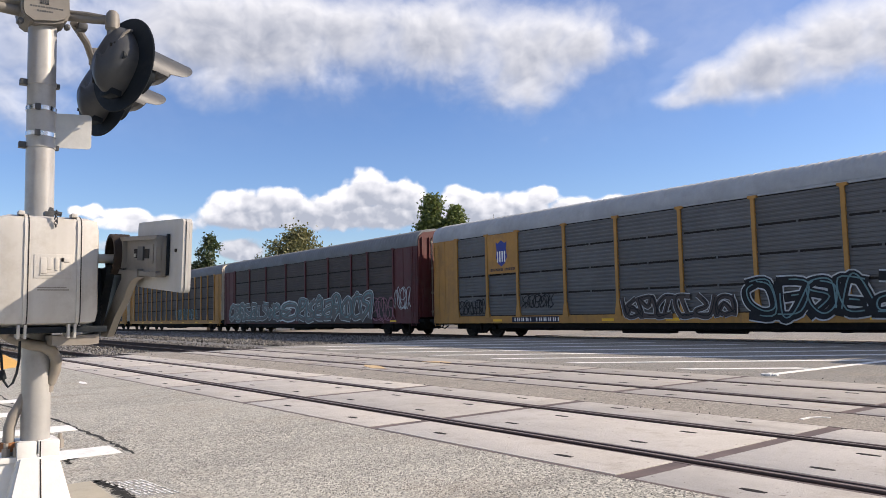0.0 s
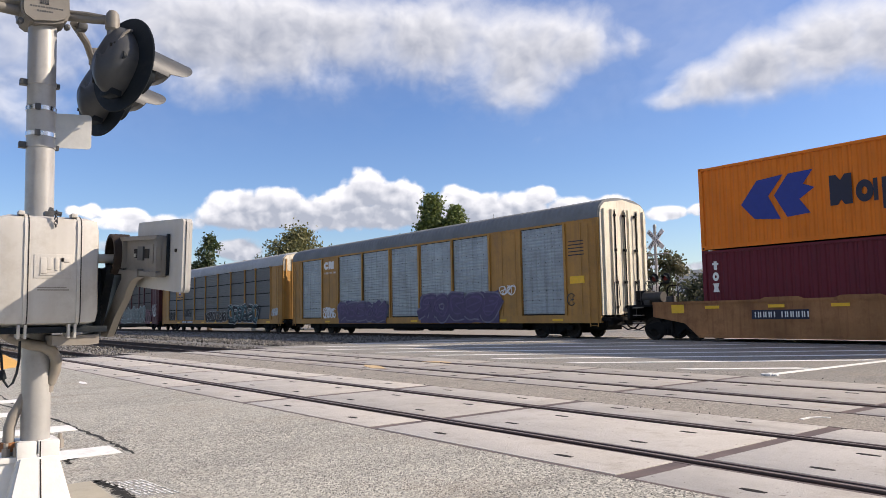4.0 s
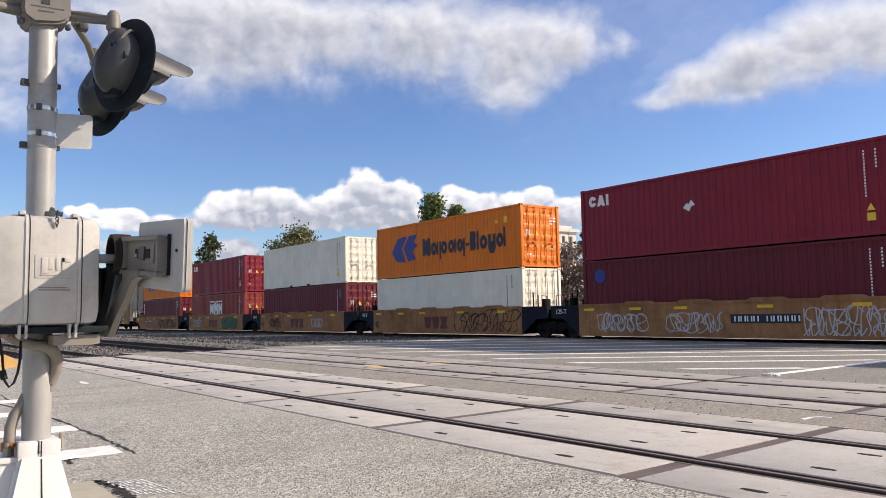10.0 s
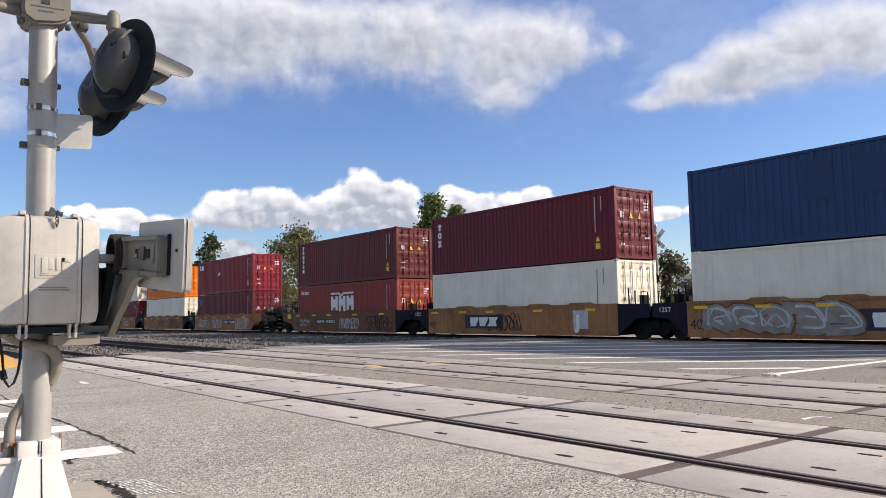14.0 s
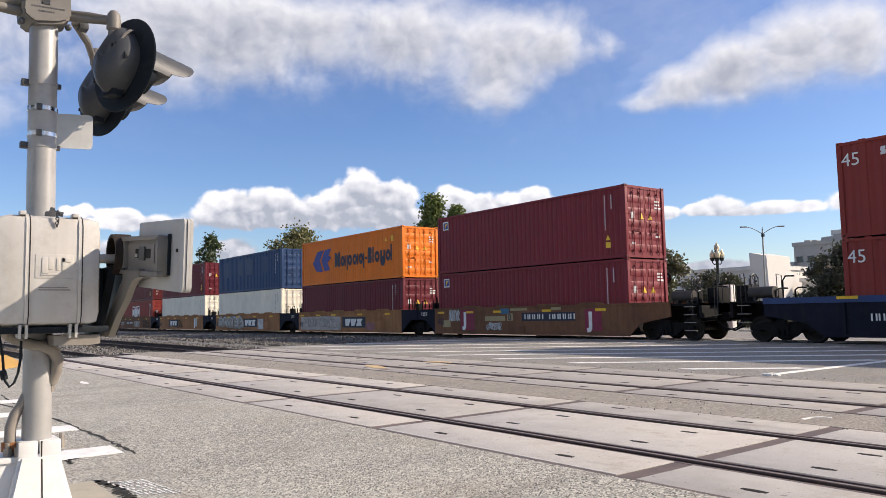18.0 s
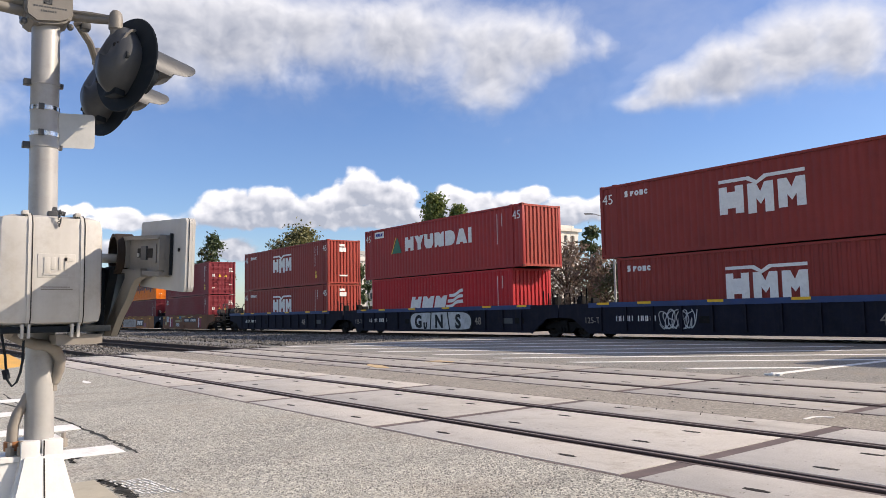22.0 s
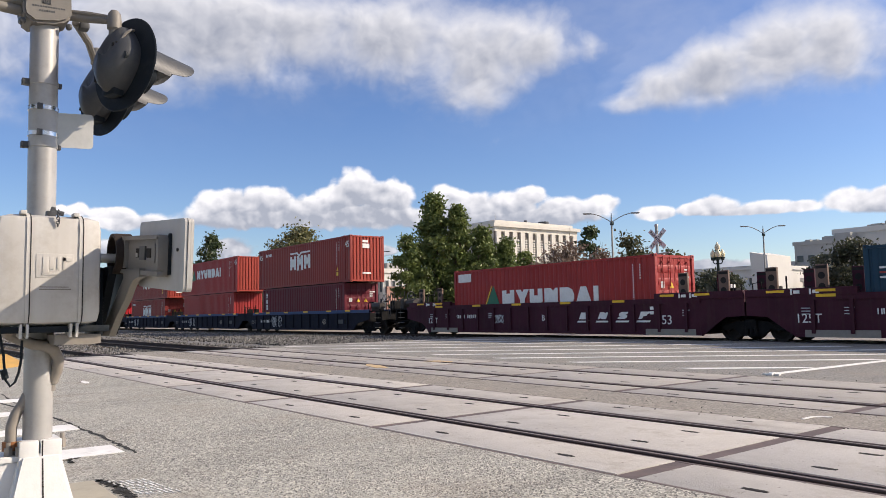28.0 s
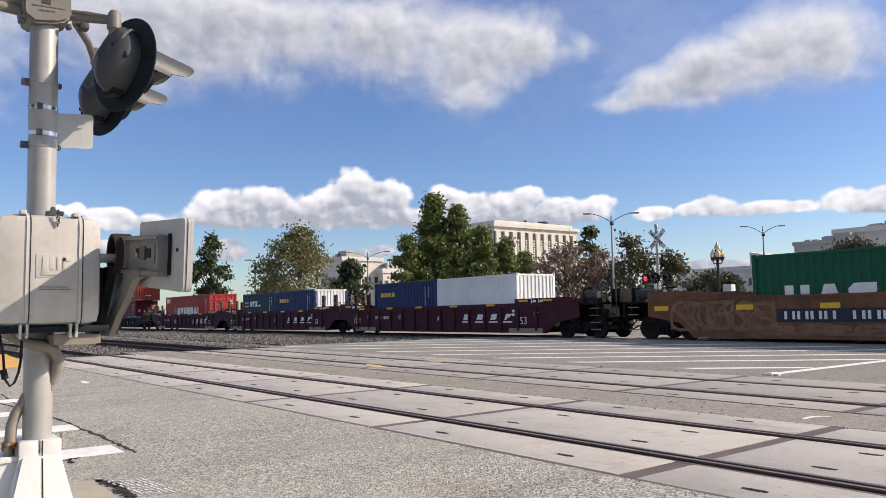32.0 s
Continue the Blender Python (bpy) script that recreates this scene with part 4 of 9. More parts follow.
def container(name, label, L, H, mat, u, z, smooth=False, end="door", group="containers on the train", end_mat=None):
    """A shipping container, origin at the middle of its floor; doors or a blank corrugated wall at its +x end."""
    t = ride(thing(name, label, "shipping container", group), u, z)
    em = end_mat or mat
    h = L / 2

    for s in (-1, 1):
        bm = bmesh.new()
        corrugated(bm, "x", -h + 0.12, h - 0.12, s * (HW - 0.008), 0.15, H - 0.11, 0.278 if not smooth else 0.2, 0.028 if not smooth else 0.006, s)
        part("side_panel", bm, mat, t)
        bm = bmesh.new()
        box(bm, -h + 0.1, h - 0.1, s * HW - 0.035, s * HW + 0.035 - 0.035 * (1 + s), H - 0.115, H - 0.03) if s < 0 else box(bm, -h + 0.1, h - 0.1, HW - 0.06, HW, H - 0.115, H - 0.03)
        part("top_rail", bm, mat, t)
        bm = bmesh.new()
        box(bm, -h + 0.1, h - 0.1, min(s * HW, s * (HW - 0.06)), max(s * HW, s * (HW - 0.06)), 0.02, 0.155)
        part("bottom_rail", bm, mat, t)
    bm = bmesh.new()
    n = int(L / 0.42)
    for i in range(n):
        x = -h + 0.1 + i * (L - 0.2) / n
        prism(bm, [(x, H - 0.05), (x + 0.08, H - 0.03), (x + (L - 0.2) / n - 0.08, H - 0.03), (x + (L - 0.2) / n, H - 0.05)], "y", -HW + 0.06, HW - 0.06)
    part("roof", bm, mat, t)
    bm = bmesh.new()
    box(bm, -h + 0.1, h - 0.1, -HW + 0.06, HW - 0.06, 0.05, 0.13)
    part("floor", bm, M["black_steel"], t)

    def post():
        bm = bmesh.new()
        box(bm, -0.075, 0.075, -0.075, 0.075, 0.11, H - 0.11, 0.008)
        return finish("corner_post", bm, mat)

    def casting():
        bm = bmesh.new()
        box(bm, -0.089, 0.089, -0.081, 0.081, -0.059, 0.059, 0.006)
        for sx in (-1, 1):
            box(bm, sx * 0.089 - 0.001, sx * 0.089 + 0.001, -0.035, 0.035, -0.03, 0.03, 0, 1)
        for sy in (-1, 1):
            box(bm, -0.045, 0.045, sy * 0.081 - 0.001, sy * 0.081 + 0.001, -0.03, 0.03, 0, 1)
        return finish("corner_casting", bm, [em, M["slot"]])
    pm, cm = once(("post", mat.name, H), post), once(("cast", em.name), casting)
    for sx in (-1, 1):
        for sy in (-1, 1):
            part("corner_post", pm, None, t).matrix_basis = pose(sx * (h - 0.076), sy * (HW - 0.076), 0)
            for zz in (0.06, H - 0.06):
                part("corner_casting", cm, None, t).matrix_basis = pose(sx * (h - 0.09), sy * (HW - 0.082), zz)
    for sx in (-1, 1):
        if sx == 1 and end == "door":
            for sy in (-1, 1):
                bm = bmesh.new()
                y0, y1 = (0.012, HW - 0.15) if sy > 0 else (-HW + 0.15, -0.012)
                box(bm, h - 0.075, h - 0.045, y0, y1, 0.17, H - 0.14)
                nr = 5
                for i in range(nr):
                    za = 0.26 + i * (H - 0.5) / nr
                    zb = za + (H - 0.5) / nr * 0.62
                    prism(bm, [(h - 0.046, za), (h - 0.034, za + 0.03), (h - 0.034, zb - 0.03), (h - 0.046, zb)], "y", y0 + 0.07, y1 - 0.07)
                door = part("door", bm, em, t)
                for k in (0.3, 0.72):
                    bm = bmesh.new()
                    yb = y0 + (y1 - y0) * k
                    rod(bm, (h + 0.004, yb, 0.14), (h + 0.004, yb, H - 0.1), 0.017, 6)
                    for zz in (0.3, 1.0, 1.35, H - 0.3):
                        box(bm, h - 0.03, h + 0.028, yb - 0.04, yb + 0.04, zz - 0.03, zz + 0.03)
                    box(bm, h + 0.005, h + 0.03, yb, yb + 0.3 * (1 if k < 0.5 else -1), 1.1, 1.14)
                    part("locking_bar", bm, M["galvanised"] if mat.name.startswith("white") else em, door)
            for name, za, zb in (("door_header", H - 0.14, H - 0.03), ("door_sill", 0.03, 0.17)):
                bm = bmesh.new()
                box(bm, h - 0.09, h - 0.02, -HW + 0.14, HW - 0.14, za, zb)
                part(name, bm, em, t)
        else:
            bm = bmesh.new()
            corrugated(bm, "y", -HW + 0.14, HW - 0.14, sx * (h - 0.02), 0.13, H - 0.11, 0.25, 0.045, sx)
            box(bm, min(sx * h, sx * (h - 0.07)), max(sx * h, sx * (h - 0.07)), -HW + 0.14, HW - 0.14, H - 0.115, H - 0.03)
            box(bm, min(sx * h, sx * (h - 0.07)), max(sx * h, sx * (h - 0.07)), -HW + 0.14, HW - 0.14, 0.03, 0.14)
            part("end_wall", bm, em, t)
    return t


def codes(t, L, H, triangle=True, x=None, ink=None):
    """Unreadable codes and warning plates near the +x end of the near side."""
    x = L / 2 - 1.05 if x is None else x
    ink = ink or M["letter_white"]
    column_bars(t, x, H - 0.35, 15, -HW - 0.002, ink, 0.045, 0.06, 0.035)
    column_bars(t, x + 0.33, H - 0.35, 6, -HW - 0.002, ink, 0.05, 0.06, 0.04)
    if triangle:
        flat(t, [(x + 0.02, 0.75), (x + 0.26, 0.75), (x + 0.14, 0.97)], -HW - 0.002, M["letter_yellow"], "warning_plate")
        flat(t, [(x + 0.02, 0.45), (x + 0.26, 0.45), (x + 0.26, 0.68), (x + 0.02, 0.68)], -HW - 0.002, M["letter_yellow"], "warning_plate")
    return t


def door_plates(t, L, H, seed, pale=True):
    """Stencils, code plates and warning labels on the doors, lying on the door sheets."""
    rnd = random.Random(seed)
    x = L / 2 - 0.033
    z = H - 0.62
    for k in range(3):
        bm = bmesh.new()
        box(bm, x, x + 0.004, 0.62, 0.62 + rnd.uniform(0.22, 0.4), z, z + 0.07)
        part("door_marking", bm, M["letter_white"], t)
        z -= 0.13
    z = H * rnd.uniform(0.5, 0.58)
    bm = bmesh.new()
    box(bm, x, x + 0.004, -0.86, -0.66, z, z + 0.26)
    part("door_marking", bm, M["letter_white"], t)
    for y in (-0.34, 0.2):
        bm = bmesh.new()
        prism(bm, [(y, z), (y + 0.26, z), (y + 0.13, z + 0.24)], "x", x + 0.001, x + 0.006)
        part("warning_plate", bm, M["letter_yellow"], t)
    for k in range(2):
        bm = bmesh.new()
        y, w = rnd.choice((-0.86, 0.62)), rnd.uniform(0.18, 0.3)
        box(bm, x + 0.001, x + 0.006, y, y + w, 0.55 + 0.3 * k, 0.63 + 0.3 * k)
        part("door_marking", bm, M["letter_white"], t)


def block_mark(t, x, z, w, mat):
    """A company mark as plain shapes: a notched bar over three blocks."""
    w, h = w * 0.95, w * 0.30
    y = -HW - 0.002
    flat(t, [(x, z + h * 1.12), (x + w * .34, z + h * 1.12), (x + w * .46, z + h * .92), (x + w * .58, z + h * 1.12), (x + w, z + h * 1.12), (x + w, z + h * 1.24), (x + w * .55, z + h * 1.24),
             (x + w * .46, z + h * 1.06), (x + w * .37, z + h * 1.24), (x, z + h * 1.24)], y, mat, "company_mark")
    for i in range(3):
        a, b, e, f = x + w * 0.35 * i, x + w * (0.35 * i + 0.30), w * 0.1, z - 0.07 * h * (i % 2)
        m = (a + b) / 2
        if i == 0:
            flat(t, [(a, f), (a + e, f), (a + e, z + h * 0.2), (b - e, z + h * 0.2), (b - e, f), (b, f), (b, z + h * 0.98), (b - e, z + h * 0.98), (b - e, z + h * 0.78), (a + e, z + h * 0.78), (a + e, z + h * 0.98), (a, z + h * 0.98)], y, mat, "company_mark")
            continue
        flat(t, [(a, f), (a + e, f), (a + e, z + h * 0.42), (m, z + h * 0.22), (b - e, z + h * 0.42), (b - e, f), (b, f), (b, z + h * 0.98), (b - e, z + h * 0.98), (m, z + h * 0.66), (a + e, z + h * 0.98), (a, z + h * 0.98)], y, mat, "company_mark")


def slant_mark(t):
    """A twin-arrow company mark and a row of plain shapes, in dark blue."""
    y = -HW - 0.002
    flat(t, [(-4.5, 1.41), (-3.9, 2.15), (-3.0, 2.22), (-3.53, 1.58), (-3.14, 0.8), (-4.03, 0.89)], y, M["letter_blue"], "company_mark")
    flat(t, [(-3.33, 1.58), (-2.83, 2.22), (-2.03, 2.24), (-2.36, 1.82), (-2.0, 1.67), (-2.5, 1.36), (-2.17, 0.89), (-2.92, 0.84)], y, M["letter_blue"], "company_mark")
    k, lo = 0.92, 0.66
    mark(t, -1.55, 1.02, y, M["letter_dark"], [("notch", 0.66, k, 0.1), ("ring", 0.5, lo, 0.0), ("bar", 0.12, lo, 0.12), ("bar", 0.14, lo + 0.26, 0.0, 0.26), ("ring", 0.5, lo, 0.1), ("ring", 0.5, lo, 0.0), ("bar", 0.12, lo, 0.1), ("ring", 0.5, lo, 0.0),
                                               ("bar", 0.13, lo + 0.26, 0.08, 0.26), ("bar", 0.26, 0.14, 0.08, -0.26), ("stack", 0.42, k, 0.08), ("bar", 0.15, k, 0.09), ("ring", 0.54, lo, 0.08), ("cup", 0.52, lo + 0.24, 0.06, 0.24), ("ring", 0.5, lo, 0.0), ("bar", 0.14, k, 0.0)])


def tri_mark(t, x, z, s, mat):
    flat(t, [(x, z), (x + s, z), (x + s * .55, z + s * .95)], -HW - 0.002, mat, "company_mark")
    flat(t, [(x - 0.1 * s, z), (x - 0.02 * s, z), (x + s * .45, z + s * .95), (x + s * .38, z + s * .95)], -HW - 0.002, M["letter_yellow"], "company_mark")


ORANGE = painted("orange_paint", (0.78, 0.20, 0.014))
CRIMSON = painted("crimson_paint", (0.235, 0.017, 0.034))
DARKRED = painted("dark_red_paint", (0.135, 0.014, 0.025))
BROWNRED = painted("brown_red_paint", (0.27, 0.042, 0.034))
DEEPBROWN = painted("deep_brown_paint", (0.125, 0.020, 0.024))
ROSE = painted("rose_red_paint", (0.20, 0.026, 0.036))
CREAM = painted("white_cream_paint", (0.84, 0.80, 0.68), 0.55, 0.18, 0.3)
WHITE = painted("white_paint", (0.80, 0.82, 0.83), 0.5, 0.15, 0.2)
BLUE = painted("blue_paint", (0.021, 0.056, 0.15), 0.5, 0.4, 0.4)
SEABLUE = painted("sea_blue_paint", (0.012, 0.031, 0.125))
PETROL = painted("petrol_blue_paint", (0.014, 0.05, 0.085))
RED = painted("bright_red_paint", (0.47, 0.022, 0.028))
HRED = painted("faded_red_paint", (0.36, 0.040, 0.038))
BRICK = painted("brick_red_paint", (0.36, 0.06, 0.042))
GREEN = painted("green_paint", (0.004, 0.095, 0.05))
Z0, HC = 0.244, 2.896
Z1 = Z0 + HC + 0.006
F40, F45, F20 = 12.192, 13.716, 6.058
LW = M["letter_white"]
SMALL_MARK = [("snake", 0.15, 0.24, 0.12), ("comb", 0.17, 0.2, 0.04), ("ring", 0.2, 0.2, 0.04), ("stack", 0.17, 0.2, 0.04), ("hook", 0.18, 0.2, 0)]
BIG_MARK = [("twin", 0.82, 0.76, 0.1), ("fork", 0.86, 0.76, 0.05), ("cup", 0.8, 0.76, 0.12), ("nick", 0.8, 0.76, 0.12), ("bowl", 0.82, 0.76, 0.06), ("peak", 0.92, 0.76, 0.08), ("bar", 0.26, 0.76, 0)]


def stack_a():
    y = -HW - 0.002
    # orange boxes with a blue mark
    for u, seed in ((35.63, 1), (82.92, 2), (165.3, 3)):
        t = container("container", "orange corrugated shipping container with dark blue company mark", F40, HC, ORANGE, u, Z1)
        slant_mark(t)
        flat(t, [(4.3, 2.15), (4.55, 2.15), (4.42, 2.37)], y, M["letter_yellow"], "warning_plate")
        flat(t, [(4.95, 2.12), (5.2, 2.12), (5.2, 2.42), (4.95, 2.42)], y, M["letter_yellow"], "warning_plate")
        door_plates(t, F40, HC, seed)
    # dark red boxes under them
    for u in (35.63, 67.07, 98.75, 165.3):
        t = container("container", "dark maroon corrugated container low in a well car", F40, HC, DARKRED, u, Z0)
        codes(t, F40, HC)
        door_plates(t, F40, HC, int(u))
        if u < 40:
            upright_mark(t, -5.7, 2.5, y, LW, ("plus", "ring", "waist"), 0.24, 0.3, 0.08)
        if 90 < u < 100:
            lath = bmesh.new()
            lathe(lath, [(0.0, -HW - 0.008), (0.28, -HW - 0.008), (0.28, -HW)], (-5.2, 0, 2.25), "y", 16)
            part("round_label", lath, M["letter_blue"], t)
    # crimson boxes
    for u, seed in ((51.23, 4), (98.75, 5)):
        t = container("container", "crimson corrugated shipping container with a small white mark", F40, HC, CRIMSON, u, Z1)
        mark(t, -5.65, 2.15, y, LW, [("hook", 0.4, 0.44, 0.03), ("peak", 0.42, 0.44, 0.05), ("bar", 0.13, 0.44, 0)])
        codes(t, F40, HC)
        door_plates(t, F40, HC, seed)
        if seed == 5:
            flat(t, [(-1.2, 1.6), (-1.05, 1.75), (-0.95, 1.72), (-0.85, 1.86), (-0.7, 1.66), (-0.85, 1.62), (-0.95, 1.45)], y, LW, "scuff")
    for u in (51.23, 118.72):
        t = container("container", "brown-red corrugated shipping container with a white block mark", F40, HC, BROWNRED, u, Z0)
        block_mark(t, -1.45, 1.22, 2.95, LW)
        codes(t, F40, HC, False)
        door_plates(t, F40, HC, int(u))
        if u > 100:
            mark(t, -5.6, 2.3, y, LW, SMALL_MARK)
    for u, z in ((67.07, Z1), (82.92, Z0), (134.28, Z0), (149.84, Z0)):
        t = container("container", "cream-white refrigerated-type shipping container with plain sides", F40, HC, CREAM, u, z, smooth=True)
        codes(t, F40, HC, z == Z1, None, M["letter_dark"])
        if z == Z1:
            bm = bmesh.new()
            for x in (-1.5, 1.1):
                box(bm, x - 0.2, x + 0.2, -HW - 0.004, -HW + 0.05, 0.02, 0.13)
            part("fork_pocket", bm, M["slot"], t)
        if 80 < u < 90:
            flat(t, [(-5.4, 2.0), (-5.0, 2.0), (-5.0, 2.35), (-5.4, 2.35)], y, LW, "label_plate")
    t = container("container", "deep brown corrugated shipping container with white vertical marking", F40, HC, DEEPBROWN, 118.72, Z1)
    upright_mark(t, -5.4, 2.66, y, LW, ("wedge", "stack", "bar", "wedge", "ring", "nick"), 0.25, 0.25, 0.06)
    codes(t, F40, HC)
    door_plates(t, F40, HC, 8)
    t = container("container", "dark maroon corrugated shipping container with white vertical marking", F40, HC, DARKRED, 134.28, Z1)
    upright_mark(t, -5.55, 2.55, y, LW, ("plus", "ring", "waist"), 0.3, 0.34, 0.08)
    codes(t, F40, HC)
    door_plates(t, F40, HC, 9)
    t = container("container", "weathered blue corrugated shipping container with painted-out patches", F40, HC, BLUE, 149.84, Z1)
    dark = painted("blue_patch", (0.019, 0.046, 0.125), 0.5, 0.5, 0.5)
    for x, w in ((-4.9, 1.0), (-1.9, 0.9), (-0.3, 1.3), (2.8, 0.8)):
        flat(t, [(x, 1.3), (x + w, 1.25), (x + w, 2.45), (x, 2.5)], -HW - 0.001, dark, "painted_patch", 0.003)
    codes(t, F40, HC, False)
    for z in (Z0, Z1):
        t = container("container", "faded rose-red corrugated shipping container with a small blue badge", F40, HC, ROSE, 180.8, z)
        flat(t, [(-5.65, 2.2), (-5.2, 2.2), (-5.2, 2.62), (-5.65, 2.62)], y, LW, "badge")
        flat(t, [(-5.6, 2.25), (-5.25, 2.25), (-5.25, 2.57), (-5.6, 2.57)], y - 0.003, M["letter_blue"], "badge")
        flat(t, [(-5.5, 2.3), (-5.42, 2.3), (-5.38, 2.4), (-5.28, 2.52), (-5.48, 2.5)], y - 0.006, M["letter_yellow"], "badge")
        codes(t, F40, HC)
        door_plates(t, F40, HC, 11)


def lifting_posts(t, H, mat):
    """The lifting-post bands that a long box has inboard of its ends."""
    for s in (-1, 1):
        for sy in (-1, 1):
            bm = bmesh.new()
            box(bm, s * 6.1 - 0.1, s * 6.1 + 0.1, min(sy * HW, sy * (HW - 0.08)) - (0.006 if sy < 0 else 0), max(sy * HW, sy * (HW - 0.08)) + (0.006 if sy > 0 else 0), 0.02, H)
            part("lifting_post", bm, mat, t)


def stack_c():
    y = -HW - 0.002
    for u, z in ((201.85, Z0), (201.85, Z1), (238.55, Z1), (274.65, Z1)):
        t = container("container", "long brick-red corrugated container with white mark and 45", F45, HC, BROWNRED, u, z, end="front", end_mat=BRICK)
        lifting_posts(t, HC, BROWNRED)
        block_mark(t, -1.5, 1.15, 3.2, LW)
        write(t, "45", 0.55, -6.72, -HW - 0.008, 2.15, LW)
        write(t, "45", 0.55, 6.2, -HW - 0.008, 2.15, LW)
        mark(t, -5.6, 2.33, y, LW, SMALL_MARK)
        codes(t, F45, HC, True, 5.1)
        bm = bmesh.new()
        for k, (a, b) in enumerate(((2.45, 2.6), (2.1, 2.38), (0.5, 0.6))):
            box(bm, F45 / 2 + 0.001, F45 / 2 + 0.005, -0.35, 0.05 + 0.1 * k, a, b)
        part("end_marking", bm, LW, t)
    for u in (220.25, 256.65):
        t = container("container", "long faded red container with white lettering and green triangle", F45, HC, HRED, u, Z1, end="front", end_mat=BRICK)
        lifting_posts(t, HC, HRED)
        write(t, "45", 0.55, -6.72, -HW - 0.008, 2.2, LW)
        write(t, "45", 0.55, 6.2, -HW - 0.008, 2.2, LW)
        flat(t, [(-5.75, 2.35), (-4.75, 2.35), (-4.75, 2.72), (-5.75, 2.72)], y, LW, "label_plate")
        mark(t, -5.65, 2.45, y - 0.004, M["letter_blue"], [("twin", 0.2, 0.18, 0.04), ("notch", 0.22, 0.18, 0.04), ("notch", 0.22, 0.18, 0)], 0.3)
        tri_mark(t, -3.9, 1.35, 0.95, M["letter_green"])
        mark(t, -2.6, 1.4, y, LW, BIG_MARK)
        if u > 250:
            flat(t, [(-5.5, 1.25), (-3.35, 1.25), (-3.35, 2.0), (-5.5, 2.0)], y + 0.001, painted("faded_patch_paint", (0.30, 0.085, 0.05)), "painted_patch", 0.003)
        codes(t, F45, HC, False, 5.1)
    specs = ((220.25, RED, "bright red"), (238.55, BROWNRED, "brown-red"), (256.65, HRED, "faded red"), (274.65, DARKRED, "dark maroon"))
    for u, mat, word in specs:
        t = container("container", word + " corrugated container low in a blue-edged well car", F40, HC, mat, u, Z0, end="door" if u in (238.55, 274.65) else "front")
        codes(t, F40, HC, u != 220.25)
        if u == 220.25:
            mark(t, -2.2, 1.06, y, LW, [("twin", 0.92, 0.72, 0.14), ("notch", 0.98, 0.72, 0.14), ("notch", 0.95, 0.72, 0)], 0.3)
            for k in range(3):
                z = 1.14 + k * 0.27
                flat(t, smooth([(1.05 + 0.14 * k, z), (1.5 + 0.14 * k, z + 0.02), (1.9 + 0.14 * k, z + 0.2), (2.45, z + 0.24)]) + smooth([(2.4, z + 0.4), (1.9 + 0.14 * k, z + 0.36), (1.5 + 0.14 * k, z + 0.18), (1.05 + 0.14 * k, z + 0.16)]), y, LW, "company_mark")
        if u == 238.55:
            block_mark(t, -1.4, 1.15, 3.0, LW)
            door_plates(t, F40, HC, 21)
            mark(t, -5.6, 2.33, y, LW, SMALL_MARK)
        if u == 274.65:
            upright_mark(t, -5.55, 2.55, y, LW, ("plus", "ring", "waist"), 0.3, 0.34, 0.08)
            door_plates(t, F40, HC, 22)


def stack_d():
    y = -HW - 0.002
    t = container("container", "faded red container riding alone in a brown well car", F40, HC, HRED, 297.93, 0.30)
    flat(t, [(-5.75, 2.3), (-4.75, 2.3), (-4.75, 2.7), (-5.75, 2.7)], y, LW, "label_plate")
    tri_mark(t, -3.6, 1.2, 0.9, M["letter_green"])
    mark(t, -2.5, 1.05, y, LW, BIG_MARK)
    codes(t, F40, HC, False)
    door_plates(t, F40, HC, 31)
    for u, mat, lab, e in ((314.47, PETROL, "petrol-blue short corrugated shipping container", "door"), (320.55, SEABLUE, "dark blue short corrugated shipping container with yellow marking", "front"),
                           (334.07, SEABLUE, "dark blue short corrugated shipping container with yellow marking", "front"), (340.15, WHITE, "white short corrugated shipping container", "front")):
        t = container("container", lab, F20, 2.591, mat, u, 0.29, end=e, end_mat=WHITE if mat is SEABLUE and u < 330 else None, smooth=mat is WHITE)
        codes(t, F20, 2.591, False)
        if mat is SEABLUE:
            mark(t, -2.35, 1.78, y, M["letter_yellow"], [("snake", 0.22, 0.26, 0.04), ("ring", 0.26, 0.26, 0.04), ("ring", 0.26, 0.26, 0.04), ("hook", 0.26, 0.26, 0.04), ("ring", 0.28, 0.26, 0)])
        if mat is PETROL:
            for k in range(3):
                flat(t, [(-2.6, 1.6 + k * .14), (-1.9, 1.6 + k * .14), (-1.9, 1.66 + k * .14), (-2.6, 1.66 + k * .14)], y, LW if k != 1 else M["letter_red"], "company_mark")
            mark(t, -1.6, 1.6, y, LW, [("nick", 0.42, 0.4, 0.05), ("fork", 0.42, 0.4, 0.05), ("waist", 0.42, 0.4, 0.08)] + [("bar", 0.1, 0.12, 0.04)] * 4, 0.15)
    t = container("container", "deep green corrugated shipping container with large white lettering", F40, 2.591, GREEN, 360.74, 0.25)
    mark(t, -5.0, 0.56, y, LW, [("cup", 0.8, 0.98, 0.14), ("peak", 0.95, 0.98, 0.08), ("snake", 0.85, 0.98, 0.14), ("hook", 0.9, 0.98, 0)])


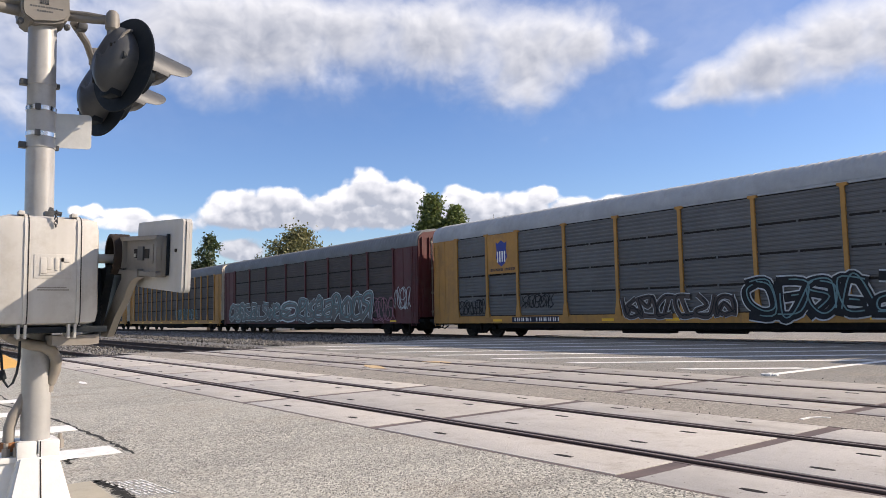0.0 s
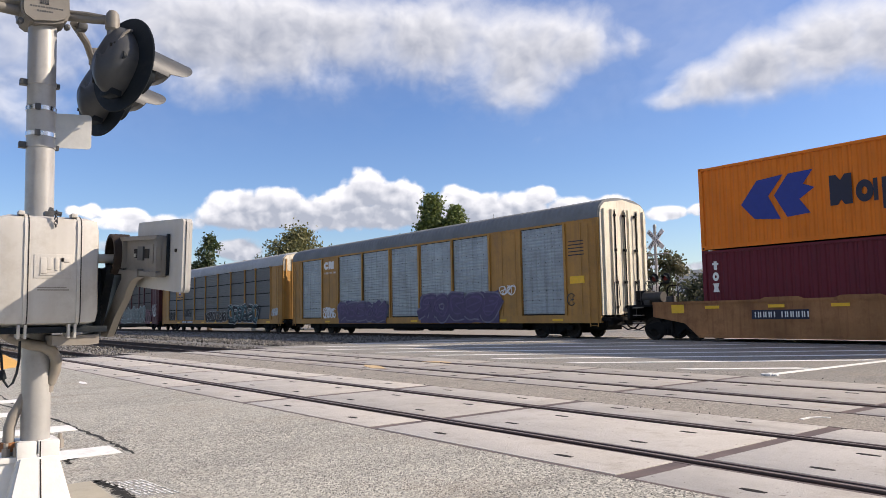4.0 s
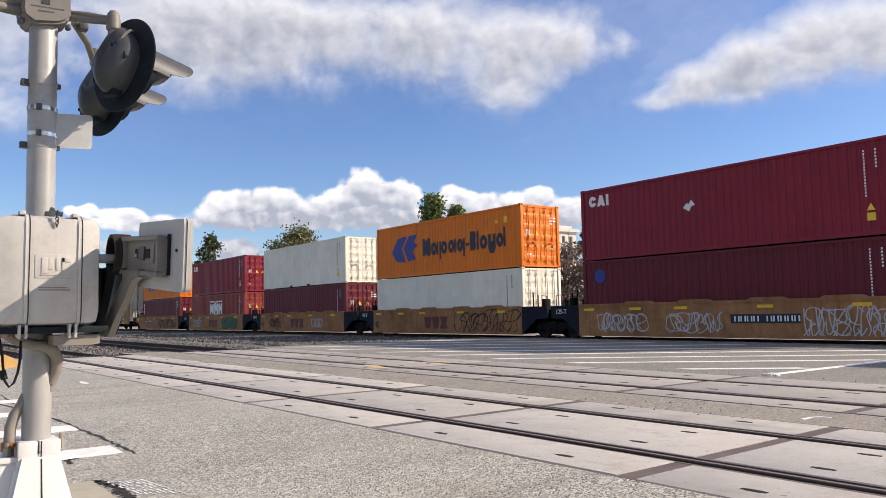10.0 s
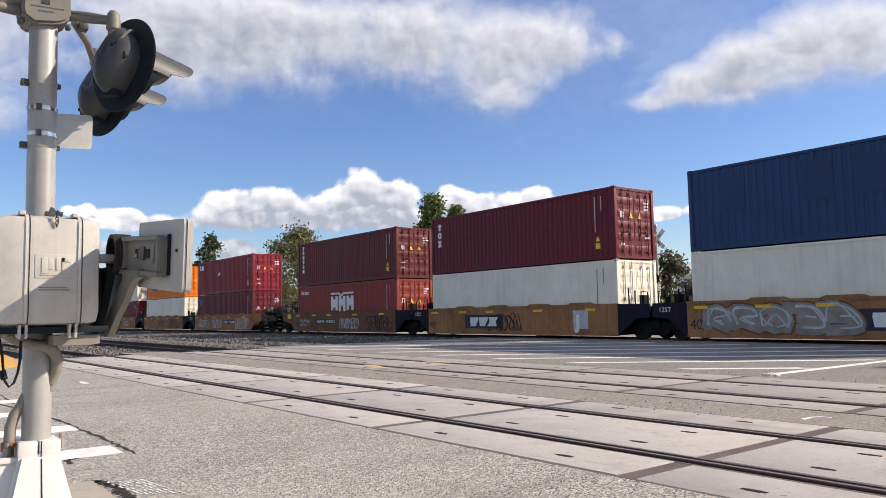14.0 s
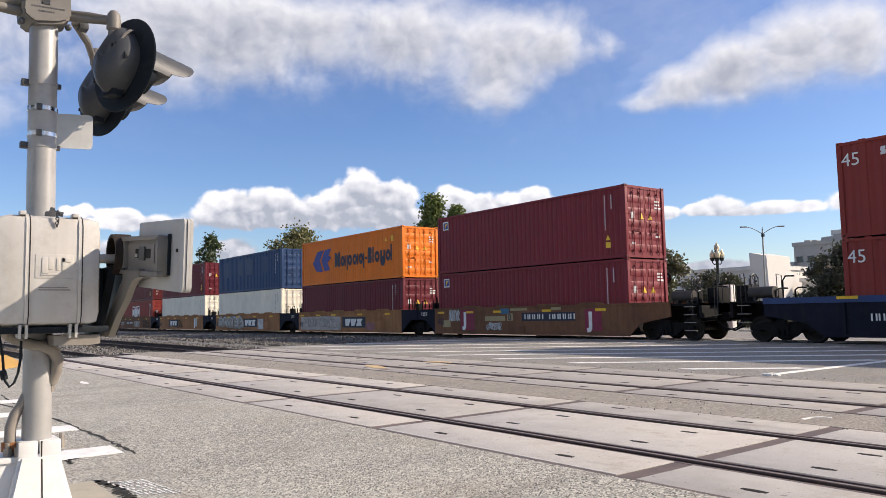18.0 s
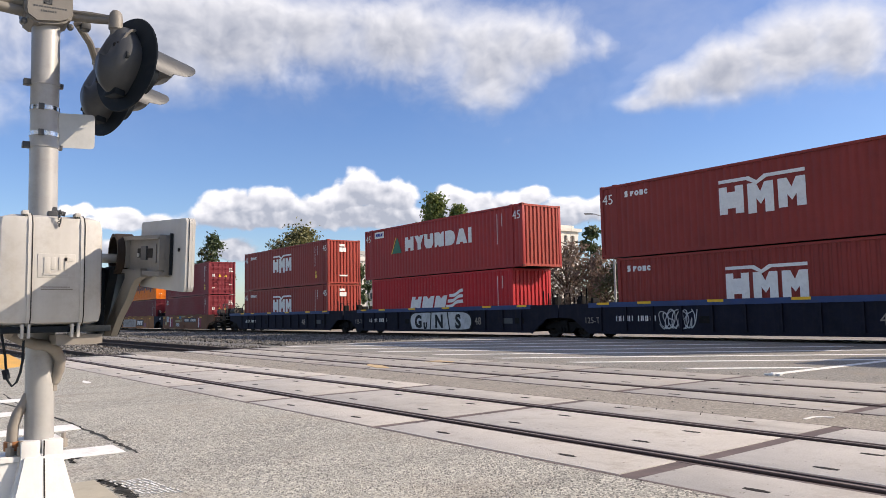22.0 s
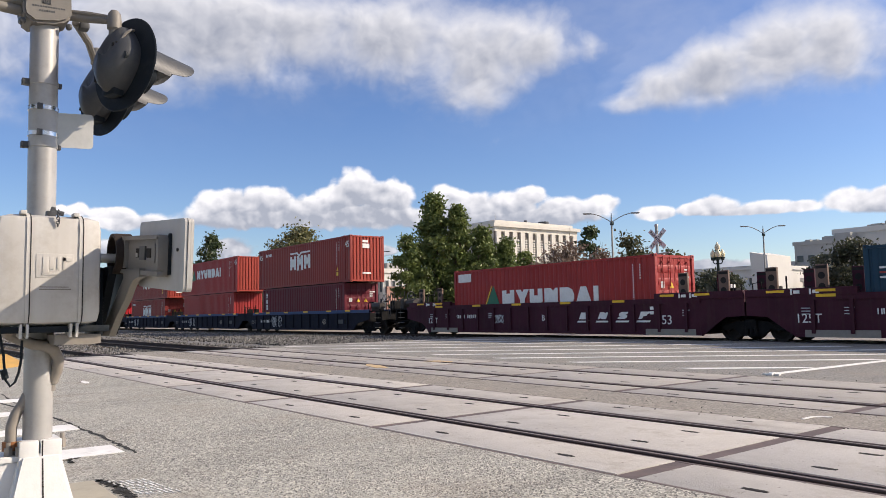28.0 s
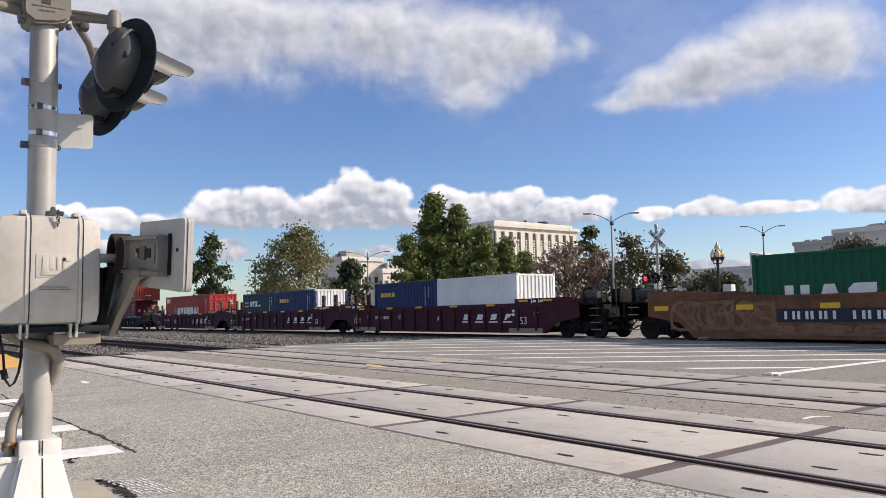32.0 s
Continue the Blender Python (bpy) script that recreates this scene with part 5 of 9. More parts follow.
# ------------------------------------------------------------------ running gear
def wheelset_mesh():
    bm = bmesh.new()
    r = 0.42
    for s in (-1, 1):
        prof = [(0.10, -0.07), (0.16, -0.05), (0.30, -0.025), (0.33, -0.05), (r, -0.055), (r, 0.045), (r + 0.025, 0.05), (r + 0.025, 0.075), (0.34, 0.07), (0.31, 0.03), (0.16, 0.04), (0.10, 0.07)]
        lathe(bm, [(a, -s * b) for a, b in prof], (0, s * 0.75, 0), "y", 22)
    rod(bm, (0, -0.95, 0), (0, 0.95, 0), 0.085, 10)
    for s in (-1, 1):
        box(bm, -0.08, 0.08, s * 0.99 - 0.05, s * 0.99 + 0.05, -0.08, 0.08, 0.02)
    return finish("wheelset", bm, M["wheel_steel"])


wheelsets = []


def truck(parent, x, span=1.78):
    """A two-axle bogie: side frames, bolster, springs; its wheelsets turn."""
    def frame_mesh():
        bm = bmesh.new()
        for s in (1,):
            pts = [(-span / 2 - 0.22, 0.36), (-span / 2 - 0.22, 0.52), (-0.55, 0.66), (0.55, 0.66), (span / 2 + 0.22, 0.52), (span / 2 + 0.22, 0.36), (span / 2 - 0.25, 0.40), (0.35, 0.17), (-0.35, 0.17), (-span / 2 + 0.25, 0.40)]
            prism(bm, pts, "y", s * 1.0 - 0.07, s * 1.0 + 0.07)
            for k in (-0.16, 0, 0.16):
                rod(bm, (k, s * 1.09, 0.24), (k, s * 1.09, 0.5), 0.07, 8)
        return finish("side_frame", bm, M["black_steel"])
    for turn in (0, 180):
        part("side_frame", once(("sf", span), frame_mesh), None, parent).matrix_basis = pose(x, 0, 0, 0, 0, turn)

    def bolster_mesh():
        bm = bmesh.new()
        box(bm, -0.2, 0.2, -1.15, 1.15, 0.42, 0.72, 0.03)
        rod(bm, (0, 0, 0.6), (0, 0, 0.88), 0.25, 14)
        for s in (-1, 1):
            box(bm, s * 0.45 - 0.08, s * 0.45 + 0.08, -0.95, 0.95, 0.32, 0.42)
        return finish("bolster", bm, M["black_steel"])
    part("bolster", once("bolster", bolster_mesh), None, parent).matrix_basis = pose(x, 0, 0)
    for s in (-1, 1):
        w = part("wheelset", once("wheelset", wheelset_mesh), None, parent)
        w.matrix_parent_inverse = pose(x + s * span / 2, 0, 0.42)
        wheelsets.append(w)


def brake_wheel(parent, x, y, z, axis="x"):
    bm = bmesh.new()
    c = Vector((x, y, z))
    pts = [c + Vector((0, 0.24 * math.cos(a), 0.24 * math.sin(a))) for a in [2 * math.pi * i / 16 for i in range(17)]]
    tube(bm, pts, 0.02, 6)
    for i in range(4):
        a = math.pi / 4 + i * math.pi / 2
        rod(bm, c, c + Vector((0, 0.24 * math.cos(a), 0.24 * math.sin(a))), 0.012, 6)
    rod(bm, c, c + Vector((0.12, 0, 0)), 0.03, 8)
    return part("brake_wheel", bm, M["hood_grey"], parent, "spoked hand brake wheel")


def coupler(parent, x, s):
    bm = bmesh.new()
    box(bm, min(x, x + s * 0.8), max(x, x + s * 0.8), -0.13, 0.13, 0.72, 0.98, 0.02)
    prism(bm, [(x + s * 0.75, -0.2), (x + s * 1.1, -0.22), (x + s * 1.15, 0.0), (x + s * 0.98, 0.05), (x + s * 1.05, 0.24), (x + s * 0.75, 0.2)], "z", 0.66, 1.0)
    tube(bm, [(x, -0.5, 0.72), (x + s * 0.3, -0.5, 0.45), (x + s * 0.7, -0.48, 0.36), (x + s * 1.0, -0.45, 0.5)], 0.03, 6)
    rod(bm, (x, -1.3, 0.8), (x + s * 0.1, 0, 0.95), 0.015, 6)
    return part("coupler", bm, M["black_steel"], parent)


def rail_loop(parent, pts, mat=None, r=0.018, name="handrail"):
    bm = bmesh.new()
    tube(bm, pts, r, 6)
    return part(name, bm, mat or M["tank_grey"], parent)


def end_platform(t, a, s, z, paint, drop=3.0, wide=1.35):
    """The platform over a coupled end: sill, deck, stanchions, brake gear, reservoir. a: where the side ends; s: outward way."""
    x1 = a + s * drop
    bm = bmesh.new()
    prism(bm, [(a, 0.5), (x1 - s * 0.2, 0.72), (x1, 0.72), (x1, z - 0.12), (a, z - 0.12)], "y", -0.42, 0.42)
    part("draft_sill", bm, M["black_steel"], t)
    bm = bmesh.new()
    box(bm, min(a, x1), max(a, x1), -wide, wide, z - 0.12, z - 0.06)
    box(bm, min(x1, x1 - s * 0.12), max(x1, x1 - s * 0.12), -wide, wide, 0.8, z - 0.06)
    part("deck", bm, M["black_steel"], t)
    rnd = random.Random(int(a * 10) + 3)
    for i in range(9):
        bm = bmesh.new()
        x, y = a + s * rnd.uniform(0.2, drop - 0.2), rnd.uniform(-1.2, 0.9)
        if i % 3 == 0:
            box(bm, x - 0.14, x + 0.14, y - 0.12, y + 0.12, z - 0.06, z + rnd.uniform(0.12, 0.5), 0.03)
        elif i % 3 == 1:
            hh = rnd.uniform(0.3, 0.8)
            tube(bm, [(x, y, z - 0.06), (x, y, z + hh * 0.8), (x + 0.08, y + 0.05, z + hh), (x + 0.3, y + 0.2, z + hh)], 0.03, 6)
        else:
            rod(bm, (x, y, z - 0.3), (x + rnd.uniform(-.4, .4), y - 0.3, z + 0.05), 0.045, 6)
        part("brake_gear", bm, M["black_steel"] if i % 2 else M["tank_grey"], t)
    bm = bmesh.new()
    rod(bm, (a + s * 0.75, -0.95, z + 0.22), (a + s * 0.75 + s * 0.85, -0.95, z + 0.22), 0.2, 14)
    for k in (0.2, 0.65):
        box(bm, a + s * (0.75 + k) - 0.04, a + s * (0.75 + k) + 0.04, -1.08, -0.82, z - 0.06, z + 0.1)
    part("air_reservoir", bm, M["tank_grey"], t)
    bm = bmesh.new()
    box(bm, min(a + s * 1.9, a + s * 2.35), max(a + s * 1.9, a + s * 2.35), -0.6, 0.1, z - 0.06, z + 0.5, 0.04)
    rod(bm, (a + s * 2.1, -0.8, z + 0.1), (a + s * 2.1, 0.2, z + 0.1), 0.05, 8)
    part("brake_valve", bm, M["black_steel"], t)
    for k, y in ((1.75, -wide + 0.05), (2.75, -wide + 0.05), (2.75, wide - 0.05), (1.75, wide - 0.05)):
        x = a + s * k
        rail_loop(t, [(x, y, z - 0.5), (x, y, z + 0.85), (x + s * 0.03, y + (0.28 if y < 0 else -0.28), z + 0.9), (x, y + (0.3 if y < 0 else -0.3), z - 0.08)])
    bm = bmesh.new()
    for i in range(4):
        box(bm, x1 - s * 0.5 - 0.22, x1 - s * 0.5 + 0.22, -wide - 0.02, -wide + 0.1, 0.35 + i * 0.28, 0.38 + i * 0.28)
    part("step", bm, M["conduit"], t)
    coupler(t, x1, s)
    return x1


def link_end(t, a, s, length, paint, z, code="125-T", low=()):
    """The short end of a unit that shares a bogie with its neighbour."""
    x1 = a + s * length
    for y in (-1.42, 1.34):
        bm = bmesh.new()
        prism(bm, [(a, 0.16), (a + s * length * 0.55, 0.8), (x1 - s * 0.03, 0.85), (x1 - s * 0.03, z - 0.02), (a, z)], "y", y, y + 0.08)
        part("end_gusset", bm, paint, t)
    bm = bmesh.new()
    box(bm, min(a, x1 - s * 0.03), max(a, x1 - s * 0.03), -1.34, 1.34, z - 0.16, z - 0.1)
    prism(bm, [(a, 0.3), (x1, 0.75), (x1, z - 0.16), (a, z - 0.16)], "y", -0.6, 0.6)
    part("end_bolster", bm, M["black_steel"], t)
    if code and s < 0:
        shift, drop = low or (0.0, 0.0)
        write(t, code, 0.34 if low else 0.26, x1 + 0.32 + shift, -1.474 if low else -1.432, z - 0.34 - drop, M["conduit"] if low else LW)
    rail_loop(t, [(x1 - s * 0.2, -1.25, z - 0.1), (x1 - s * 0.2, -1.25, z + 0.42), (x1 - s * 0.5, -1.25, z + 0.46), (x1 - s * 0.52, -1.25, z - 0.1)], M["black_steel"], 0.022)
    bm = bmesh.new()
    box(bm, x1 - s * 0.75 - 0.12, x1 - s * 0.75 + 0.12, -0.9, -0.6, z - 0.1, z + 0.32, 0.02)
    part("brake_cylinder", bm, M["black_steel"], t)
    bm = bmesh.new()
    box(bm, x1 - s * 0.4 - 0.08, x1 - s * 0.4 + 0.08, 0.2, 0.6, z - 0.1, z + 0.25, 0.02)
    part("brake_lever", bm, M["black_steel"], t)
    for k, top in ((0.95, 0.5), (1.25, 0.62), (0.55, 0.3)):
        bm = bmesh.new()
        rod(bm, (x1 - s * k, -1.05, z - 0.1), (x1 - s * k, -1.05, z + top), 0.03, 6)
        part("guide_post", bm, M["black_steel"], t)


def well(label, u, half, left, right, paint, ends, z1=1.37, z0=0.15, ribs=0, chord=None, sloped=1.0, name="well_car", link=1.7, code="125-T", group="well cars in the train"):
    """One unit of a well car: deep sides, chords, floor; left and right say 'link', 'end' (with a platform) or 'both'."""
    t = ride(thing(name, label, "well car", group), u)
    a, b = -half, half
    for s in (-1, 1):
        bm = bmesh.new()
        # side web with raised ends
        la = a - (1.9 if left == "end" else 0)
        rb = b + (1.9 if right == "end" else 0)
        pts = [(a, z0), (b, z0)]
        if right == "end":
            pts += [(b + 0.55, 0.62), (b + 1.9, 0.86)]
        pts += [(rb, z1)] + [(la, z1)]
        if left == "end":
            pts += [(a - 1.9, 0.86), (a - 0.55, 0.62)]
        y0 = s * 1.42
        prism(bm, pts, "y", min(y0, y0 - s * 0.05), max(y0, y0 - s * 0.05))
        web = part("side_wall", bm, paint, t)
        bm = bmesh.new()
        box(bm, la, rb, min(s * 1.46, s * 1.33), max(s * 1.46, s * 1.33), z1 - (0.17 if ribs else 0.06), z1 + 0.02)
        part("top_chord", bm, chord or paint, t)
        bm = bmesh.new()
        box(bm, a, b, min(s * 1.45, s * 1.33), max(s * 1.45, s * 1.33), z0 - 0.02, z0 + 0.09)
        part("bottom_chord", bm, paint, t)
        if ribs:
            def rib():
                q = bmesh.new()
                prism(q, [(-0.06, z0 + 0.09), (0.06, z0 + 0.09), (0.06, z1 - 0.17), (-0.06, z1 - 0.17)], "y", -0.075, 0.0)
                return finish("rib", q, paint)
            rm = once(("rib", paint.name, z0, z1), rib)
            for i in range(ribs):
                o = part("rib", rm, None, t)
                o.matrix_basis = pose(a + (i + 0.5) * (b - a) / ribs, s * 1.42 if s < 0 else 1.46, 0)
    bm = bmesh.new()
    box(bm, a, b, -1.33, 1.33, z0 + 0.02, z0 + 0.09)
    for i in range(6):
        x = a + (i + 0.5) * (b - a) / 6
        box(bm, x - 0.15, x + 0.15, -1.33, 1.33, z0 - 0.02, z0 + 0.02)
    part("well_floor", bm, M["black_steel"], t)
    for s in (-1, 1):
        bm = bmesh.new()
        box(bm, s * half - 0.04, s * half + 0.04, -1.36, 1.36, z0 + 0.05, z1 - 0.15)
        part("bulkhead", bm, M["black_steel"], t)
    if left == "link":
        link_end(t, a, -1, link, ends, z1, code, (1.15, 0.45) if chord else ())
    else:
        x = end_platform(t, a - 1.0, -1, z1, ends, 2.15)
        truck(t, a - 1.47)
        brake_wheel(t, a - 2.6, -0.7, z1 + 0.62)
    if right == "link":
        link_end(t, b, 1, link, ends, z1, "")
        truck(t, b + link)
    else:
        x = end_platform(t, b + 1.0, 1, z1, ends, 2.15)
        truck(t, b + 1.47)
        brake_wheel(t, b + 2.6, -0.7, z1 + 0.62)
    return t


def reflectors(t, xs, z, w=0.5, h=0.1, y=-1.468):
    for x in xs:
        bm = bmesh.new()
        box(bm, x, x + w, y - 0.006, y, z, z + h)
        part("reflector", bm, M["reflector"], t, "yellow reflector strip")


def number_panel(t, x, z, w, h=0.3, y=-1.424, n=9, plate=True):
    if plate:
        flat(t, [(x, z), (x + w, z), (x + w, z + h), (x, z + h)], y, M["letter_dark"], "number_panel")
    k = w / (n + 1.5)
    bars(t, x + k * 0.6, z + h * 0.2, h * 0.6, y - 0.005, LW, "TTTT TTTTTT"[:n + 1], k, k * 0.22, "number")


def wells():
    y = -1.422
    a = "yellow-brown steel well car, rusty and sprayed with graffiti"
    b = "brown rusted steel well car with graffiti"
    units = [(35.63, a, "ochre_steel", "end", "link"), (51.23, a, "ochre_steel", "link", "link"), (67.07, a, "ochre_steel", "link", "link"), (82.92, a, "ochre_steel", "link", "link"), (98.75, a, "ochre_steel", "link", "end"),
             (118.72, b, "rusty_brown_steel", "end", "link"), (134.28, a, "ochre_steel", "link", "link"), (149.84, a, "ochre_steel", "link", "link"), (165.3, a, "ochre_steel", "link", "link"), (180.8, b, "rusty_brown_steel", "link", "end")]
    silver, black, teal = M["tag_silver"], M["tag_black"], M["tag_teal"]
    for i, (u, lab, mat, le, ri) in enumerate(units):
        t = well(lab, u, 6.22, le, ri, M[mat], M["navy_black"], link=1.62 if i < 5 else 1.52, code="125-T" if i < 5 else "125T")
        reflectors(t, (-5.9, -3.6, -1.6, 1.6, 4.6), 1.12, 0.55)
        for x in (-3.9, -1.5, 1.2, 3.6):
            bm = bmesh.new()
            prism(bm, [(x, 1.385), (x + 1.5, 1.385), (x + 1.3, 1.46), (x + 0.2, 1.46)], "y", -1.47, -1.43)
            part("chord_stiffener", bm, M[mat], t)
        if le == "end":
            reflectors(t, (-7.3,), 0.98, 0.52, 0.3, -1.424)
        if i == 5:
            write(t, "DCM", 0.6, -5.35, -1.43, 0.5, M["tag_silver"], "graffiti", 0.0)
            write(t, "40", 0.45, -6.05, -1.43, 0.42, M["letter_dark"])
        if i == 6:
            write(t, "J", 0.7, 4.05, -1.434, 0.45, LW, "graffiti", 0.05)
        if i == 0:
            number_panel(t, -4.2, 0.75, 1.9)
            graffiti(t, 0.2, 5.6, 0.3, 1.1, y, (black, M["rusty_brown_steel"], black), 7, 31)
        elif i in (1, 2, 3):
            mark(t, -1.2, 0.38, y, M["tag_rust"], [("wedge", 0.62, 0.6, 0.06), ("wedge", 0.62, 0.6, 0.04), ("waist", 0.66, 0.6, 0)])
            write(t, "40", 0.5, -6.1, -1.43, 0.42, M["letter_dark"])
            if i == 1:
                graffiti(t, 1.9, 5.0, 0.22, 1.15, y, (M["tag_black"], M["tag_green"], M["letter_green"]), 5, 32, fat=0.22, block=True)
                graffiti(t, -4.9, -3.0, 0.4, 1.0, y, (silver, M["rusty_brown_steel"], silver), 3, 33)
            if i == 2:
                graffiti(t, 2.0, 3.4, 0.4, 1.0, y, (silver, M["ochre_steel"], silver), 2, 34)
                graffiti(t, -4.6, -2.8, 0.4, 1.0, y, (black, M["ochre_steel"], black), 3, 35)
            if i == 3:
                graffiti(t, 1.5, 5.9, 0.2, 1.22, y, (black, silver, black), 4, 36)
        elif i == 4:
            number_panel(t, 0.6, 0.62, 2.4)
            graffiti(t, -5.2, -2.9, 0.3, 1.0, y, (silver, M["rusty_brown_steel"], silver), 4, 37)
            graffiti(t, 3.2, 5.6, 0.2, 1.1, y, (silver, M["rusty_brown_steel"], silver), 4, 38)
            graffiti(t, -1.9, 0.1, 0.3, 1.0, y, (silver, M["ochre_steel"], silver), 3, 39)
        elif i == 5:
            number_panel(t, -3.05, 0.62, 2.4)
            graffiti(t, 0.0, 2.2, 0.35, 0.95, y, (silver, M["rusty_brown_steel"], silver), 4, 41)
            graffiti(t, 3.2, 5.8, 0.25, 1.1, y, (black, M["rusty_brown_steel"], black), 4, 42)
        elif i in (6, 7, 8):
            x = (-3.2, -0.4, -0.3)[i - 6]
            flat(t, [(x, 0.40), (x + 2.75, 0.40), (x + 2.75, 1.04), (x, 1.04)], y, M["letter_dark"], "painted_panel")
            mark(t, x + 0.3, 0.5, y - 0.005, LW, [("wedge", 0.62, 0.42, 0.06), ("wedge", 0.62, 0.42, 0.04), ("waist", 0.68, 0.42, 0)], 0.25)
            write(t, "40", 0.5, -6.1, -1.43, 0.42, M["letter_dark"])
            if i == 6:
                graffiti(t, -1.4, 0.6, 0.3, 1.05, y, (black, M["ochre_steel"], black), 3, 43)
                flat(t, [(3.9, 0.4), (4.7, 0.4), (4.7, 1.15), (3.9, 1.15)], y, silver, "painted_panel")
            if i == 7:
                graffiti(t, -5.5, -0.5, 0.2, 1.3, y, (M["rusty_brown_steel"], M["tag_dim"], M["tag_silver"]), 5, 44, fat=0.22, block=True)
                flat(t, [(2.4, 0.2), (3.4, 0.2), (3.4, 1.0), (2.4, 1.0)], y, silver, "painted_panel")
            if i == 8:
                flat(t, [(-5.9, 0.22), (-0.5, 0.25), (-0.5, 1.06), (-2.2, 1.1), (-5.9, 1.08)], y, M["tag_patch"], "painted_panel")
                graffiti(t, -5.4, -1.0, 0.4, 1.0, y - 0.004, (M["conduit"], M["tag_patch"], M["conduit"]), 4, 45)
                graffiti(t, 2.5, 3.4, 0.25, 0.7, y, (M["tag_pink"], M["ochre_steel"], M["tag_pink"]), 3, 46)
        else:
            number_panel(t, 0.28, 0.74, 3.2, 0.36)
            beige = painted("beige_stencil_paint", (0.42, 0.34, 0.19), 0.7)
            for a0, a1, b0, b1, m in ((-5.5, -4.9, 0.45, 0.8, beige), (-2.26, -0.81, 0.74, 0.97, beige), (-0.5, 0.63, 1.19, 1.33, beige), (2.09, 2.69, 1.19, 1.33, beige), (-1.17, -0.55, 1.05, 1.34, M["tag_blue"]), (-0.7, -0.3, 0.75, 1.08, beige)):
                flat(t, [(a0, b0), (a1, b0 + 0.01), (a1 - 0.02, b1), (a0 + 0.02, b1 - 0.01)], y, m, "painted_panel")
            write(t, "B", 0.4, -0.62, -1.432, 0.78, M["letter_dark"])
            graffiti(t, -5.0, -4.2, 0.75, 1.3, y, (silver, M["tag_white"], silver), 4, 61, fat=0.014)
            graffiti(t, -2.1, -1.1, 0.34, 0.66, y, (silver, M["tag_white"], silver), 4, 62, fat=0.014)
            bm = bmesh.new()
            box(bm, -0.28, 0.47, -1.47, -1.42, 0.2, 0.5, 0.01)
            part("jacking_pad", bm, M["rusty_brown_steel"], t)
            flat(t, [(-4.1, 0.32), (-3.03, 0.32), (-3.03, 1.32), (-4.1, 1.32)], y, M["tag_crimson"], "painted_panel")
            write(t, "J", 0.85, -3.85, -1.432, 0.55, LW, "graffiti", 0.05)
            flat(t, [(4.0, 0.32), (4.9, 0.32), (4.9, 1.2), (4.0, 1.2)], y, M["tag_crimson"], "painted_panel")
            write(t, "J", 0.8, 4.2, -1.432, 0.5, LW, "graffiti", 0.05)
            write(t, "40", 0.5, -5.95, -1.432, 0.55, M["letter_dark"])
    # five long dark units with a blue edge
    c = "dark navy-black ribbed well car with blue top edge"
    for i, (u, le, ri) in enumerate(((201.85, "end", "link"), (220.25, "link", "link"), (238.55, "link", "link"), (256.65, "link", "link"), (274.65, "link", "end"))):
        t = well(c, u, 7.45, le, ri, M["navy_black"], M["navy_black"], 1.40, 0.22, 12, M["blue_sill"], link=1.7)
        reflectors(t, (-7.0, -5.0, -2.0, 1.0, 4.2, 6.6), 1.33, 0.62, 0.09)
        write(t, "48", 0.5, 3.55, -1.428, 0.55, M["conduit"])
        number_panel(t, -6.2, 0.62, 2.0, 0.34, y, 8, False)
        for j in range(3):
            k = (5.65, 6.4, -2.4)[j]
            flat(t, [(k, 0.6), (k + 0.6, 0.6), (k + 0.6, 0.85), (k, 0.85)], y, M["black_steel"] if j else M["hood_grey"], "stencil")
        if i == 1:
            rim = [(-1.7, 0.3), (-1.85, 0.8), (-1.6, 1.14), (-0.9, 1.2), (0.6, 1.21), (2.2, 1.21), (3.1, 1.14), (3.45, 0.85), (3.4, 0.45), (3.0, 0.28), (1.2, 0.27), (-0.6, 0.26)]
            flat(t, smooth(rim), -1.500, M["tag_black"], "graffiti_ground", 0.003)
            flat(t, smooth([(0.8 + (x - 0.8) * 0.965, 0.74 + (z - 0.74) * 0.9) for x, z in rim]), -1.504, M["tag_silver"], "graffiti_ground", 0.003)
            for sign, size, x, z in (("G", 0.86, -1.35, 0.42), ("U", 0.4, -0.55, 0.36), ("N", 0.88, 0.45, 0.42), ("S", 0.92, 2.15, 0.40)):
                write(t, sign, size, x, -1.509, z, M["tag_black"], "graffiti", 0.04)
            for x, lean in ((-0.02, 0.1), (1.62, -0.16)):
                flat(t, [(x, 0.3), (x + 0.09, 0.3), (x + 0.09 + lean, 1.16), (x + lean, 1.16)], -1.508, M["tag_black"], "graffiti", 0.003)
        elif i != 0:
            graffiti(t, -4.0, -2.6, 0.4, 1.1, y, (M["tag_silver"], M["navy_black"], M["tag_silver"]), 3, 52 + i)
    # three brown units
    d = "dark maroon-brown steel well car with ribbed sides and white lettering"
    for i, (u, le, ri) in enumerate(((297.93, "end", "link"), (317.5, "link", "link"), (337.1, "link", "end"))):
        t = well(d, u, 8.1, le, ri, M["maroon_steel"], M["maroon_steel"], 1.48, 0.2, 14, None, link=1.68, code="")
        reflectors(t, (-7.4, -4.4, -1.6, 1.4, 4.2), 1.40, 0.6, 0.09)
        reflectors(t, (-9.0, -7.4, 6.45, 7.9), 1.56, 0.6, 0.08, -1.47)
        for s in (-1, 1):
            for sy in (-1, 1):
                bm = bmesh.new()
                box(bm, min(s * 6.18, s * 9.75), max(s * 6.18, s * 9.75), min(sy * 1.47, sy * 1.3), max(sy * 1.47, sy * 1.3), 1.44, 1.69, 0.01)
                part("raised_chord", bm, M["maroon_steel"], t)
